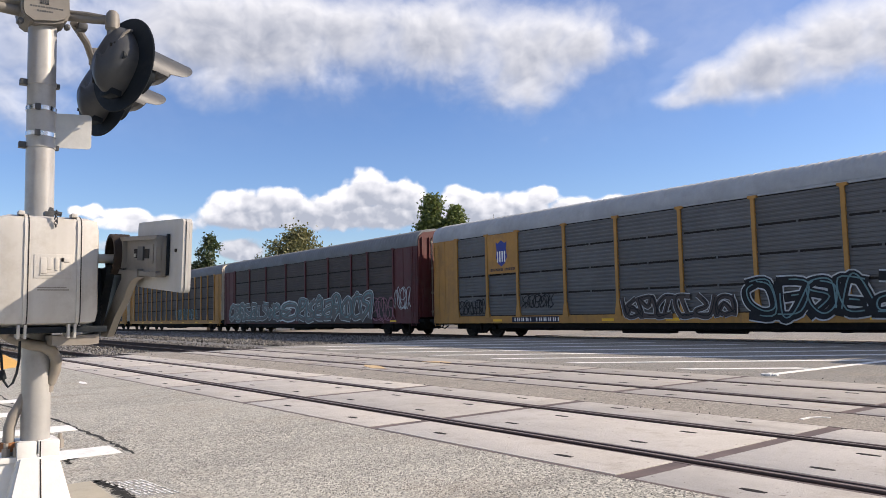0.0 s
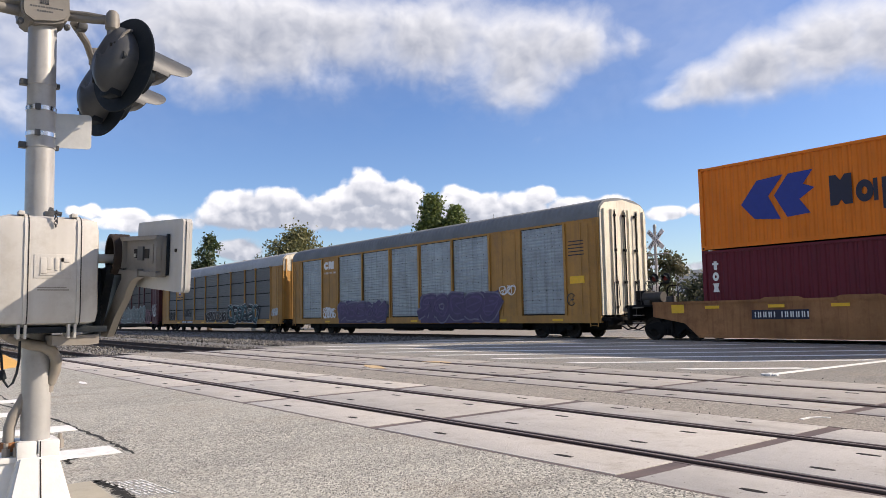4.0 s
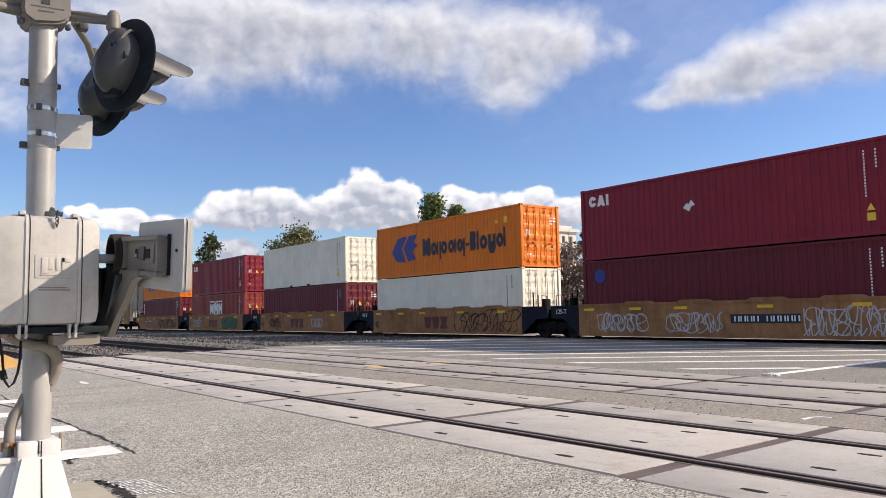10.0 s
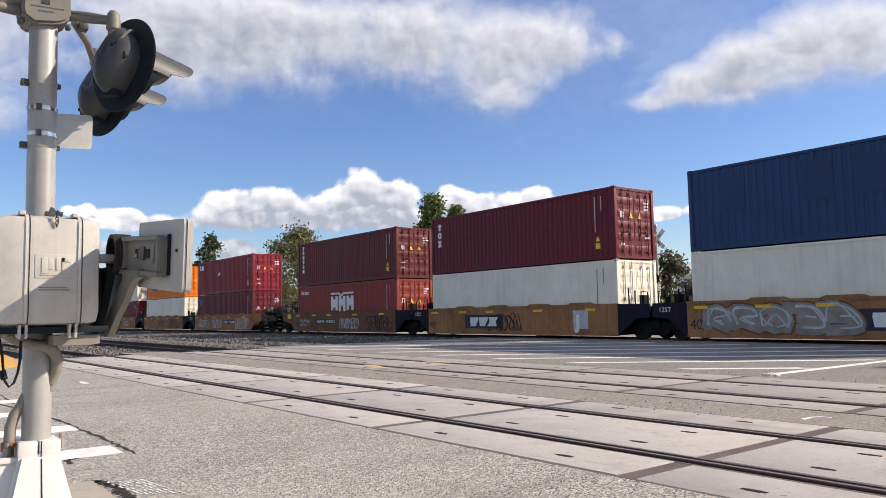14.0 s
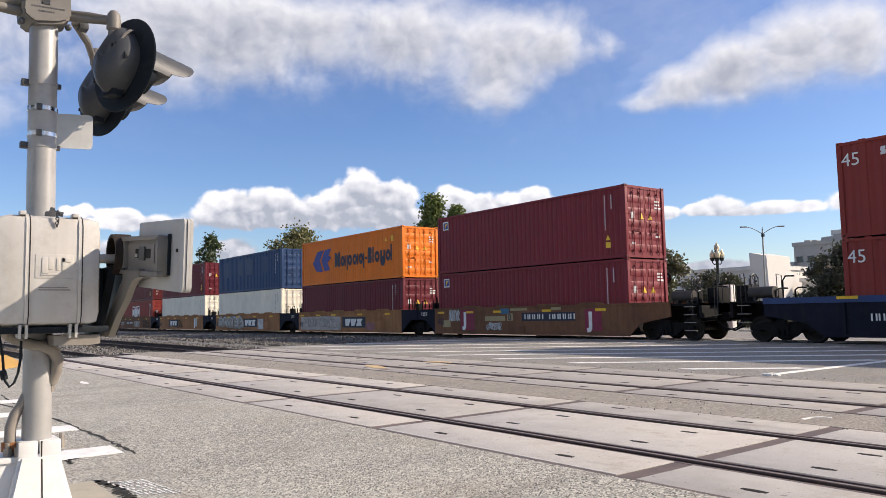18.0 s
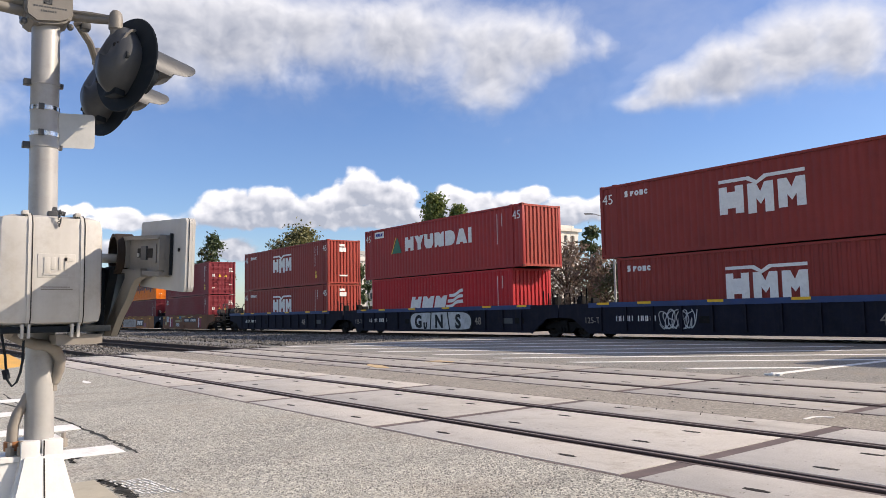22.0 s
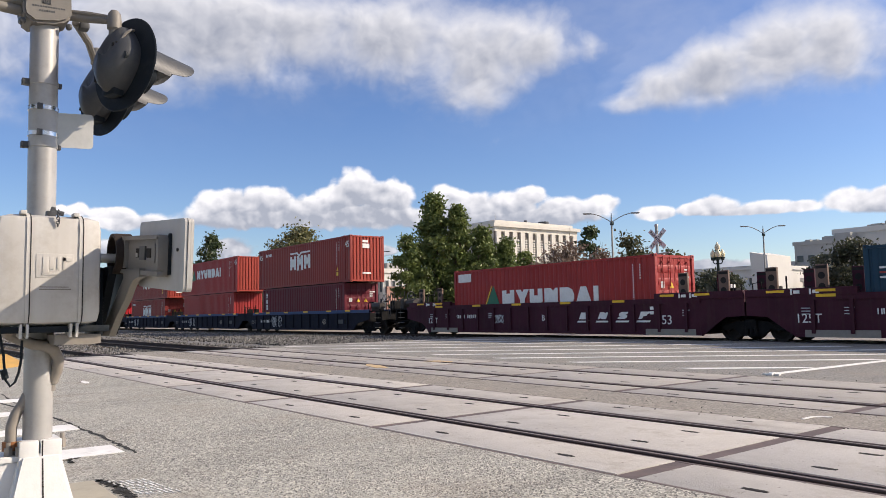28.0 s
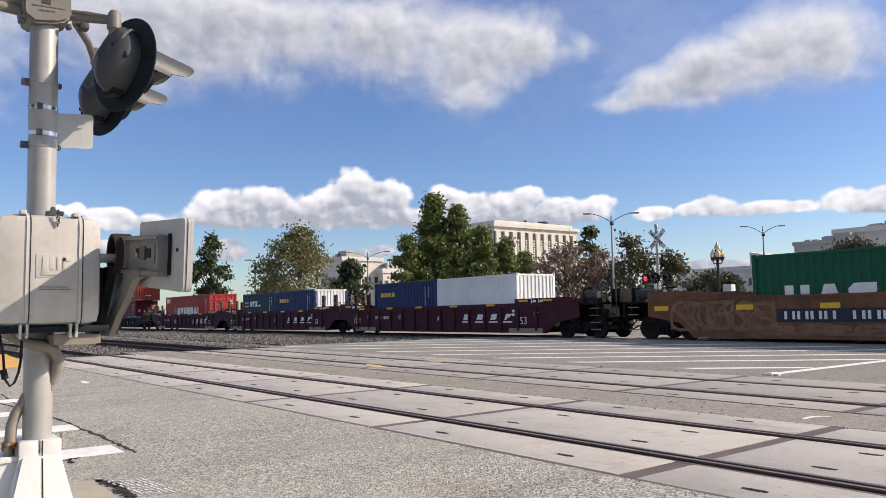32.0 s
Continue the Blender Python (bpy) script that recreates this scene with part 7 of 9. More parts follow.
def lamp_head(sig, c, way=1, lens=None, turn=21.0, dip=4.5):
    """A crossing lamp: round black backing, domed oval hood behind, round-ended visor before it. way: +1 faces +y, then turned and dipped."""
    x, y, z = c
    w = way

    def at_mast(name, bm, mat, parent, label=""):
        bmesh.ops.rotate(bm, cent=c, matrix=Matrix.Rotation(radians(-w * dip), 3, "X"), verts=bm.verts)
        bmesh.ops.rotate(bm, cent=c, matrix=Matrix.Rotation(radians(turn), 3, "Z"), verts=bm.verts)
        bmesh.ops.translate(bm, verts=bm.verts, vec=-MAST)
        return part(name, bm, mat, parent, label)
    bm = bmesh.new()
    lathe(bm, [(0.0, -0.005), (0.232, -0.005), (0.236, 0.0), (0.232, 0.005), (0.0, 0.006)], c, "y", 48)
    head = at_mast("backing_disc", bm, M["signal_black"], sig, "black round backing plate")
    # oval housing, fuller above than below
    prof = [(0.0, 0.008), (0.158, 0.008), (0.162, 0.05), (0.157, 0.10), (0.135, 0.145), (0.10, 0.172), (0.06, 0.185), (0.0, 0.19)]
    bm = bmesh.new()
    rings = []
    for r, q in prof[1:]:
        ring = []
        for k in range(36):
            a = 2 * math.pi * k / 36
            sq = 1 + 0.05 * math.cos(4 * a)
            up = math.sin(a)
            ring.append(bm.verts.new((x + r * 0.76 * math.cos(a) * sq * (1 + 0.1 * up), y - w * 0.66 * (q - 0.03 * up * min(1, q * 8)), z + 0.006 + r * 1.03 * up * sq)))
        rings.append(ring)
    for p, q in zip(rings, rings[1:]):
        for k in range(36):
            bm.faces.new((p[k], p[(k + 1) % 36], q[(k + 1) % 36], q[k]))
    bmesh.ops.remove_doubles(bm, verts=rings[-1], dist=0.001)
    hood = at_mast("hood", bm, M["hood_grey"], head, "weathered grey domed lamp hood")
    bm = bmesh.new()
    tube(bm, [(x + 0.075, y - w * 0.02, z + 0.153), (x + 0.085, y - w * 0.045, z + 0.142), (x + 0.082, y - w * 0.065, z + 0.12), (x + 0.075, y - w * 0.084, z + 0.075)], 0.007, 6)
    at_mast("hood_rib", bm, M["hood_light"], hood)
    for dx, dz, q in ((-0.06, -0.105, 0.1), (0.005, -0.112, 0.105), (0.05, 0.055, 0.098), (0.065, 0.06, 0.09)):
        bm = bmesh.new()
        box(bm, x + dx - 0.006, x + dx + 0.006, y - w * q - 0.012, y - w * q + 0.012, z + dz - 0.009, z + dz + 0.009, 0.002)
        at_mast("latch", bm, M["slot"], hood)
    bm = bmesh.new()
    lathe(bm, [(0.0, -w * 0.012), (0.014, -w * 0.014), (0.02, -w * 0.02), (0.024, -w * 0.016), (0.024, w * 0.03)], (x + 0.1, y - w * 0.066, z + 0.0), "y", 16)
    at_mast("cable_entry", bm, M["signal_black"], hood)
    bm = bmesh.new()
    box(bm, x - 0.045, x + 0.045, y - w * 0.05 - 0.03, y - w * 0.05 + 0.03, z - 0.178, z - 0.142, 0.012)
    at_mast("hinge", bm, M["signal_black"], hood)
    for name, ra, lo, reach0, reach1, mat, lab in (("visor", 0.130, -8, 0.17, 0.335, "hood_grey", "dull grey round-ended visor"), ("shroud", 0.120, -75, 0.10, 0.17, "signal_black", "black inner shroud")):
        bm = bmesh.new()
        k, t = 28, 0.005
        rows = []
        for i in range(k + 1):
            a = radians(lo + (180 - 2 * lo) * i / k)
            up = max(0.0, math.sin(a))
            d1 = reach0 + (reach1 - reach0) * math.sqrt(max(0.0, 1 - (1 - min(1.0, up * 1.15)) ** 2))
            rows.append([bm.verts.new((x + rr * math.cos(a), y + w * d, z + rr * math.sin(a) - 0.05 * d)) for rr, d in ((ra, 0.006), (ra, d1), (ra - t, d1), (ra - t, 0.006))])
        for p, q in zip(rows, rows[1:]):
            for i in range(4):
                bm.faces.new((p[i], q[i], q[(i + 1) % 4], p[(i + 1) % 4]))
        bm.faces.new(rows[0])
        bm.faces.new(rows[-1][::-1])
        at_mast(name, bm, M[mat], head, lab)
    bm = bmesh.new()
    lathe(bm, [(0.0, w * 0.03), (0.07, w * 0.026), (0.105, w * 0.014)], c, "y", 20)
    at_mast("lens", bm, lens or M["dead_lens"], head)
    return head


def crossing_signal():
    s = thing("crossing_signal", "grey crossing signal mast with lamps, gate case and counterweights", "crossing signal", at=Matrix.Translation(MAST))
    px, py = MAST.x, MAST.y
    lean = (0.620, 0.603)

    def yat(z):
        return lean[0] + (lean[1] - lean[0]) * (z - 0.55) / 2.2
    bm = bmesh.new()
    rod(bm, (px, yat(0.4), 0.4), (px, yat(3.6), 3.6), 0.0615, 40)
    at_mast("mast", bm, M["mast_paint"], s, "smooth silver-grey steel mast")
    # base casting
    bm = bmesh.new()
    A = [bm.verts.new((px + u, py + 0.005 + v, 0.012)) for u, v in ((-.2, -.2), (.2, -.2), (.2, .2), (-.2, .2))]
    B = [bm.verts.new((px + u, py + 0.005 + v, 0.52)) for u, v in ((-.1, -.085), (.1, -.085), (.1, .075), (-.1, .075))]
    for i in range(4):
        bm.faces.new((A[i], A[(i + 1) % 4], B[(i + 1) % 4], B[i]))
    bm.faces.new(A[::-1])
    bm.faces.new(B)
    bmesh.ops.bevel(bm, geom=list(bm.edges), offset=0.012, segments=2, affect="EDGES")
    base = at_mast("base", bm, M["base_white"], s, "white-painted tapered cast base")
    for dx in (-1, 1):
        bm = bmesh.new()
        box(bm, px - 0.09, px + 0.09, py + (0.0 if dx > 0 else -0.085), py + (0.088 if dx > 0 else -0.006), 0.50, 0.578, 0.008)
        at_mast("collar", bm, M["base_white"], base)
    bm = bmesh.new()
    for z0, z1, x0, x1 in ((0.02, 0.50, 0.20, 0.103), (0.50, 0.578, 0.093, 0.093)):
        vs = [bm.verts.new(v) for v in ((px + x0 + 0.002, py + 0.004, z0), (px + x0 + 0.002, py + 0.010, z0), (px + x1 + 0.002, py + 0.010, z1), (px + x1 + 0.002, py + 0.004, z1))]
        bm.faces.new(vs)
    at_mast("seam", bm, M["slot"], base)
    bm = bmesh.new()
    box(bm, px - 0.12, px + 0.07, 0.40, 0.545, 0.49, 0.515, 0.004)
    box(bm, px - 0.10, px + 0.06, 0.42, 0.56, 0.1, 0.49, 0.01)
    at_mast("base_lug", bm, M["base_white"], base)
    for x, y, z in ((px + 0.1, py - 0.14, 0.27), (px + 0.06, 0.54, 0.535), (px + 0.03, 0.50, 0.53), (px + 0.02, py + 0.1, 0.55)):
        bm = bmesh.new()
        rod(bm, (x, y, z - 0.02), (x, y, z + 0.02), 0.018, 6)
        rod(bm, (x, y, z + 0.02), (x, y, z + 0.045), 0.01, 8)
        at_mast("bolt", bm, M["conduit"], base)
    # gate case
    bm = bmesh.new()
    box(bm, -3.875, -3.65, 0.398, 0.822, 1.093, 1.578, 0.06)
    case = at_mast("gate_case", bm, M["case_paint"], s, "off-white gate mechanism case, dusty and scuffed")
    for y in (0.519, 0.727):
        bm = bmesh.new()
        pts = [(-3.80, 1.584), (-3.70, 1.584), (-3.662, 1.565), (-3.645, 1.53), (-3.645, 1.14), (-3.662, 1.105), (-3.70, 1.088), (-3.70, 1.10), (-3.66, 1.15), (-3.66, 1.52), (-3.70, 1.56), (-3.80, 1.56)]
        prism(bm, pts, "y", y - 0.007, y + 0.007)
        at_mast("cover_rib", bm, M["case_paint"], case)
        bm = bmesh.new()
        prism(bm, [(a + 0.0015, b) for a, b in pts], "y", y + 0.007, y + 0.011)
        at_mast("seam", bm, M["slot"], case)
        bm = bmesh.new()
        box(bm, -3.72, -3.66, y - 0.03, y - 0.006, 1.575, 1.592, 0.003)
        at_mast("cover_lip", bm, M["case_paint"], case)
    # raised maker's panel, left blank
    bm = bmesh.new()
    box(bm, -3.652, -3.6475, 0.55, 0.70, 1.30, 1.405, 0.002)
    plate = at_mast("maker_panel", bm, M["case_paint"], case)
    bm = bmesh.new()
    for a, b, c, d in ((0.575, 0.60, 1.318, 1.39), (0.60, 0.62, 1.338, 1.39), (0.632, 0.645, 1.335, 1.39), (0.655, 0.69, 1.372, 1.39), (0.655, 0.667, 1.335, 1.39), (0.572, 0.672, 1.312, 1.322)):
        box(bm, -3.6485, -3.6445, a, b, c, d, 0.001)
    at_mast("raised_mark", bm, M["case_paint"], plate)
    bm = bmesh.new()
    box(bm, -3.6515, -3.6485, 0.565, 0.69, 1.247, 1.252)
    box(bm, -3.6515, -3.6485, 0.565, 0.68, 1.258, 1.262)
    at_mast("scratch", bm, M["conduit"], case)
    # hasp, padlock and chain
    bm = bmesh.new()
    box(bm, -3.775, -3.735, 0.600, 0.640, 1.578, 1.605, 0.004)
    prism(bm, [(0.615, 1.60), (0.64, 1.60), (0.636, 1.622), (0.622, 1.625)], "x", -3.765, -3.742)
    rod(bm, (-3.752, 0.632, 1.603), (-3.746, 0.672, 1.594), 0.011, 10)
    hasp = at_mast("hasp", bm, M["hood_grey"], case, "grey steel hasp and padlock")
    for i in range(7):
        bm = bmesh.new()
        c = Vector((-3.70 + 0.054 * min(1, i / 3) - 0.004, 0.632 + 0.003 * math.sin(i * 2), 1.592 - 0.010 * i))
        c.x = -3.648 + 0.004
        r = 0.0065
        tube(bm, [c + Vector(((0.0 if i % 2 else 1) * r * 0.7 * math.cos(a), (1 if i % 2 else 0.2) * r * math.cos(a), r * 1.2 * math.sin(a))) for a in [2 * math.pi * k / 8 for k in range(9)]], 0.0022, 5)
        at_mast("chain_link", bm, M["hood_grey"], hasp)
    # tray and feet under the case
    bm = bmesh.new()
    prism(bm, [(0.64, 1.007), (0.79, 1.004), (0.831, 1.01), (0.831, 1.05), (0.64, 1.05)], "x", -3.92, -3.71)
    at_mast("tray", bm, M["conduit"], s)
    for y in (0.50, 0.525, 0.695, 0.72):
        bm = bmesh.new()
        prism(bm, [(-3.75, 1.05), (-3.66, 1.04), (-3.652, 1.10), (-3.75, 1.10)], "y", y - 0.005, y + 0.005)
        at_mast("foot", bm, M["case_paint"], case)
    # saddle that holds the case to the mast
    bm = bmesh.new()
    box(bm, -4.06, -3.87, 0.50, 0.75, 1.07, 1.14, 0.01)
    box(bm, -4.06, -3.87, 0.50, 0.75, 1.46, 1.53, 0.01)
    at_mast("saddle", bm, M["case_paint"], s)
    # shaft, hub and counterweight arm, tipped a little below level
    TILT = radians(4.5)

    def tip(pts):
        c = Vector((-3.72, 1.41))
        return [(c.x + (x - c.x) * math.cos(TILT) + (z - c.y) * math.sin(TILT), c.y - (x - c.x) * math.sin(TILT) + (z - c.y) * math.cos(TILT)) for x, z in pts]

    def rect(a, b, c, d, r=0.012):
        return tip(arc((b - r, d - r), r, 0, 90, 3) + arc((a + r, d - r), r, 90, 180, 3) + arc((a + r, c + r), r, 180, 270, 3) + arc((b - r, c + r), r, 270, 360, 3))

    bm = bmesh.new()
    rod(bm, (-3.76, 0.80, 1.40), (-3.76, 0.90, 1.40), 0.022, 14)
    at_mast("shaft", bm, M["galvanised"], s)
    bm = bmesh.new()
    prism(bm, rect(-3.78, -3.11, 1.33, 1.50, 0.02), "y", 0.925, 0.952)
    arm = at_mast("weight_arm", bm, M["cast_grey"], s, "grey-brown cast counterweight arm")
    for a, b, c, d, y0, m in ((-3.78, -3.11, 1.482, 1.50, 0.905, "cast_grey"), (-3.78, -3.11, 1.33, 1.35, 0.905, "cast_grey"), (-3.14, -3.11, 1.355, 1.49, 0.905, "cast_grey"), (-3.66, -3.63, 1.355, 1.49, 0.908, "cast_grey"),
                              (-3.52, -3.20, 1.385, 1.465, 0.918, "cast_grey"), (-3.47, -3.40, 1.405, 1.445, 0.915, "slot"), (-3.31, -3.25, 1.405, 1.445, 0.915, "slot"), (-3.40, -3.32, 1.395, 1.455, 0.910, "hood_grey"), (-3.465, -3.435, 1.408, 1.424, 0.912, "galvanised")):
        bm = bmesh.new()
        prism(bm, rect(a, b, c, d, 0.004), "y", y0, 0.929)
        at_mast("arm_detail", bm, M[m], arm)
    bm = bmesh.new()
    lathe(bm, [(0.0, 0.0), (0.08, 0.0), (0.08, -0.05), (0.094, -0.05), (0.096, -0.03), (0.096, 0.03), (0.0, 0.03)], (-3.735, 0.925, 1.42), "y", 32)
    at_mast("hub", bm, M["hub_brown"], arm, "rust-brown hollow hub")
    # black strip: the shadow at the arm's end, painted as a bar
    bm = bmesh.new()
    prism(bm, rect(-3.115, -3.10, 1.338, 1.507, 0.006), "y", 0.945, 0.956)
    at_mast("gasket", bm, M["signal_black"], arm)
    for i in range(3):
        bm = bmesh.new()
        y = 0.957 + i * 0.0125
        prism(bm, rect(-3.575, -2.945 + 0.004 * (i % 2), 1.275, 1.565, 0.022), "y", y, y + 0.0105)
        at_mast("counterweight", bm, M["case_paint_shaded"], s, "flat grey counterweight plate")
    for x, z in ((-3.02, 1.44),):
        bm = bmesh.new()
        (x, z), = tip([(x, z)])
        rod(bm, (x, 0.958, z), (x, 0.951, z), 0.007, 8)
        at_mast("weight_bolt", bm, M["slot"], s)
    bm = bmesh.new()
    prism(bm, [(-3.62, 1.33), (-3.617, 1.30), (-3.70, 1.25), (-3.85, 1.154), (-4.04, 1.035), (-3.86, 1.035), (-3.73, 1.126), (-3.579, 1.204), (-3.516, 1.253), (-3.456, 1.284), (-3.36, 1.295), (-3.36, 1.33)], "y", 0.90, 0.93)
    at_mast("arm", bm, M["hood_light"], s, "tan-grey painted arm below the bracket")
    # added black sheets: the dark gap behind the arm, shade under the case
    bm = bmesh.new()
    prism(bm, [(-4.0, 1.36), (-3.70, 1.36), (-3.74, 1.30), (-3.86, 1.15), (-3.97, 1.04), (-4.0, 1.03)], "y", 0.86, 0.895)
    box(bm, -4.02, -3.80, 0.825, 0.86, 1.04, 1.36, 0.01)
    box(bm, -3.90, -3.68, 0.42, 0.86, 1.062, 1.09, 0.006)
    prism(bm, [(-4.1, 1.36), (-3.60, 1.36), (-3.66, 1.28), (-3.80, 1.13), (-3.92, 1.04), (-4.1, 1.03)], "y", 0.94, 0.952)
    at_mast("link_plate", bm, M["signal_black"], s)
    # hose, pipe and cable
    bm = bmesh.new()
    tube(bm, [(-3.80, 0.455, 1.085), (-3.86, 0.478, 1.06), (-3.86, 0.523, 1.033), (-3.855, 0.575, 1.011), (-3.858, 0.63, 1.001), (-3.87, 0.667, 0.977), (-3.89, 0.69, 0.937), (-3.91, 0.688, 0.886), (-3.93, 0.672, 0.832)], 0.0255, 14)
    rod(bm, (-3.93, 0.672, 0.835), (-3.93, 0.670, 0.79), 0.017, 10)
    at_mast("hose", bm, M["conduit"], s, "tan flexible conduit bending round the mast")
    bm = bmesh.new()
    tube(bm, [(-3.95, 0.575, 0.78), (-3.95, 0.556, 0.735), (-3.95, 0.53, 0.694), (-3.95, 0.514, 0.64), (-3.95, 0.512, 0.57), (-3.95, 0.512, 0.50)], 0.024, 12)
    at_mast("pipe", bm, M["conduit"], s, "bent tan conduit pipe")
    bm = bmesh.new()
    rod(bm, (-3.95, 0.512, 0.535), (-3.95, 0.512, 0.575), 0.034, 12)
    at_mast("pipe_coupling", bm, M["rust"], s, "rusty pipe coupling")
    bm = bmesh.new()
    tube(bm, [(-3.8, 0.44, 1.06), (-3.8, 0.456, 0.968), (-3.8, 0.462, 0.90), (-3.8, 0.468, 0.86), (-3.8, 0.485, 0.832), (-3.8, 0.503, 0.848), (-3.8, 0.517, 0.89), (-3.8, 0.524, 0.941), (-3.8, 0.526, 1.03)], 0.0055, 8)
    rod(bm, (-3.8, 0.457, 0.905), (-3.8, 0.467, 0.865), 0.014, 8)
    at_mast("cable", bm, M["signal_black"], s, "thin black looped cable with a plug")
    # crossarm box, arms and lamp heads
    bm = bmesh.new()
    pts = [(0.50, 2.70), (0.70, 2.72), (0.707, 2.56), (0.69, 2.535), (0.655, 2.518), (0.55, 2.50), (0.505, 2.53), (0.498, 2.56)]
    prism(bm, pts, "x", -4.04, -3.852)
    bmesh.ops.bevel(bm, geom=list(bm.edges), offset=0.012, segments=2, affect="EDGES")
    jb = at_mast("crossarm_box", bm, M["hood_light"], s, "grey-brown cast crossarm box with raised marks")
    bm = bmesh.new()
    for a, b, c, d in ((0.578, 0.613, 2.598, 2.604), (0.578, 0.613, 2.632, 2.638), (0.578, 0.583, 2.598, 2.638), (0.608, 0.613, 2.598, 2.638), (0.588, 0.592, 2.606, 2.63), (0.598, 0.602, 2.606, 2.63)):
        box(bm, -3.856, -3.849, a, b, c, d)
    at_mast("raised_mark", bm, M["hood_grey"], jb)
    bm = bmesh.new()
    for i in range(13):
        box(bm, -3.855, -3.851, 0.535 + i * 0.011, 0.543 + i * 0.011, 2.577 + i * 0.0006, 2.584 + i * 0.0006)
    for i in range(7):
        box(bm, -3.855, -3.851, 0.565 + i * 0.010, 0.572 + i * 0.010, 2.558 + i * 0.0006, 2.566 + i * 0.0006)
    at_mast("raised_lettering", bm, M["hood_grey"], jb)
    for y0, y1, z0 in ((0.485, 0.52, 2.49), (0.685, 0.715, 2.50)):
        bm = bmesh.new()
        lathe(bm, [(0.0, -0.02), (0.012, -0.016), (0.015, 0.0), (0.012, 0.016), (0.0, 0.02)], (-3.89, (y0 + y1) / 2, z0 + 0.02), "x", 14)
        at_mast("clamp_bolt", bm, M["hood_grey"], jb)
    bm = bmesh.new()
    tube(bm, [(-3.93, 0.70, 2.585), (-3.87, 0.80, 2.575), (-3.80, 0.885, 2.563)], 0.019, 12)
    tube(bm, [(-3.93, 0.70, 2.61), (-3.87, 0.78, 2.598), (-3.80, 0.885, 2.575)], 0.012, 8)
    at_mast("crossarm", bm, M["hood_light"], s, "grey tubular crossarm")
    bm = bmesh.new()
    tube(bm, [(-3.95, 0.74, 2.57), (-4.10, 0.83, 2.535), (-4.28, 0.90, 2.50), (-4.44, 0.945, 2.57)], 0.018, 10)
    at_mast("crossarm", bm, M["hood_light"], s, "grey tubular crossarm")
    bm = bmesh.new()
    box(bm, -3.98, -3.92, 0.755, 0.80, 2.54, 2.575, 0.01)
    at_mast("arm_clamp", bm, M["hood_grey"], s)
    bm = bmesh.new()
    tube(bm, [(-3.93, 0.50, 2.57), (-3.92, 0.42, 2.57), (-3.9, 0.2, 2.58)], 0.026, 12)
    tube(bm, [(-3.93, 0.50, 2.62), (-3.92, 0.35, 2.60), (-3.9, 0.2, 2.60)], 0.035, 12)
    at_mast("crossarm", bm, M["hood_light"], s, "grey tubular crossarm")
    for c in ((-3.80, 0.937, 2.353), (-4.45, 1.00, 2.373)):
        head = lamp_head(s, c)
        bm = bmesh.new()
        rod(bm, (c[0] + 0.01, c[1] - 0.055, c[2] + 0.13), (c[0] + 0.01, c[1] - 0.055, c[2] + 0.215), 0.025, 14)
        lathe(bm, [(0.0, 0.055), (0.018, 0.05), (0.029, 0.035), (0.033, 0.0), (0.033, -0.04), (0.025, -0.05)], (c[0] + 0.01, c[1] - 0.055, c[2] + 0.205), "z", 16)
        at_mast("fitting", bm, M["hood_light"], head)
    for c in ((-3.9, 0.1, 2.40), (-4.45, 0.1, 2.40)):
        lamp_head(s, c, -1)
    # bands and the blank back of a small sign
    for z, lug in ((2.238, 1), (2.115, 0), (1.992, 0), (1.938, 1)):
        bm = bmesh.new()
        y = yat(z)
        lathe(bm, [(0.062, -0.010), (0.0655, -0.010), (0.0655, 0.010), (0.062, 0.010)], (px, y, z), "z", 32)
        band = at_mast("band", bm, M["band_steel"] if not lug else M["mast_paint"], s)
        bm = bmesh.new()
        if lug:
            box(bm, px - 0.02, px + 0.02, y - 0.092, y - 0.06, z - 0.014, z + 0.014, 0.003)
            box(bm, px - 0.015, px + 0.015, y + 0.06, y + 0.078, z - 0.011, z + 0.011, 0.003)
        else:
            box(bm, px + 0.056, px + 0.074, y - 0.035, y - 0.012, z - 0.014, z + 0.014, 0.002)
        at_mast("clamp", bm, M["hood_grey"], band)
    bm = bmesh.new()
    pts = arc((0.818, 2.108), 0.018, 0, 90, 4) + [(0.655, 2.112)] + [(0.66, 1.945)] + arc((0.818, 1.972), 0.018, -90, 0, 4)
    prism(bm, pts, "x", px - 0.026, px - 0.022)
    at_mast("sign_plate", bm, M["galvanised"], s, "bare metal back of a small sign")
    return s


M["hub_brown"] = surface("hub_brown", (0.03, 0.02, 0.016), 0.8, 0.1, scale=9, vary=0.3)
M["hood_light"] = surface("hood_light", (0.20, 0.188, 0.17), 0.55, 0.15, scale=6, vary=0.12, dirt=(0.2, 0.17, 0.14), grime=0.3, bump=0.05)
crossing_signal()


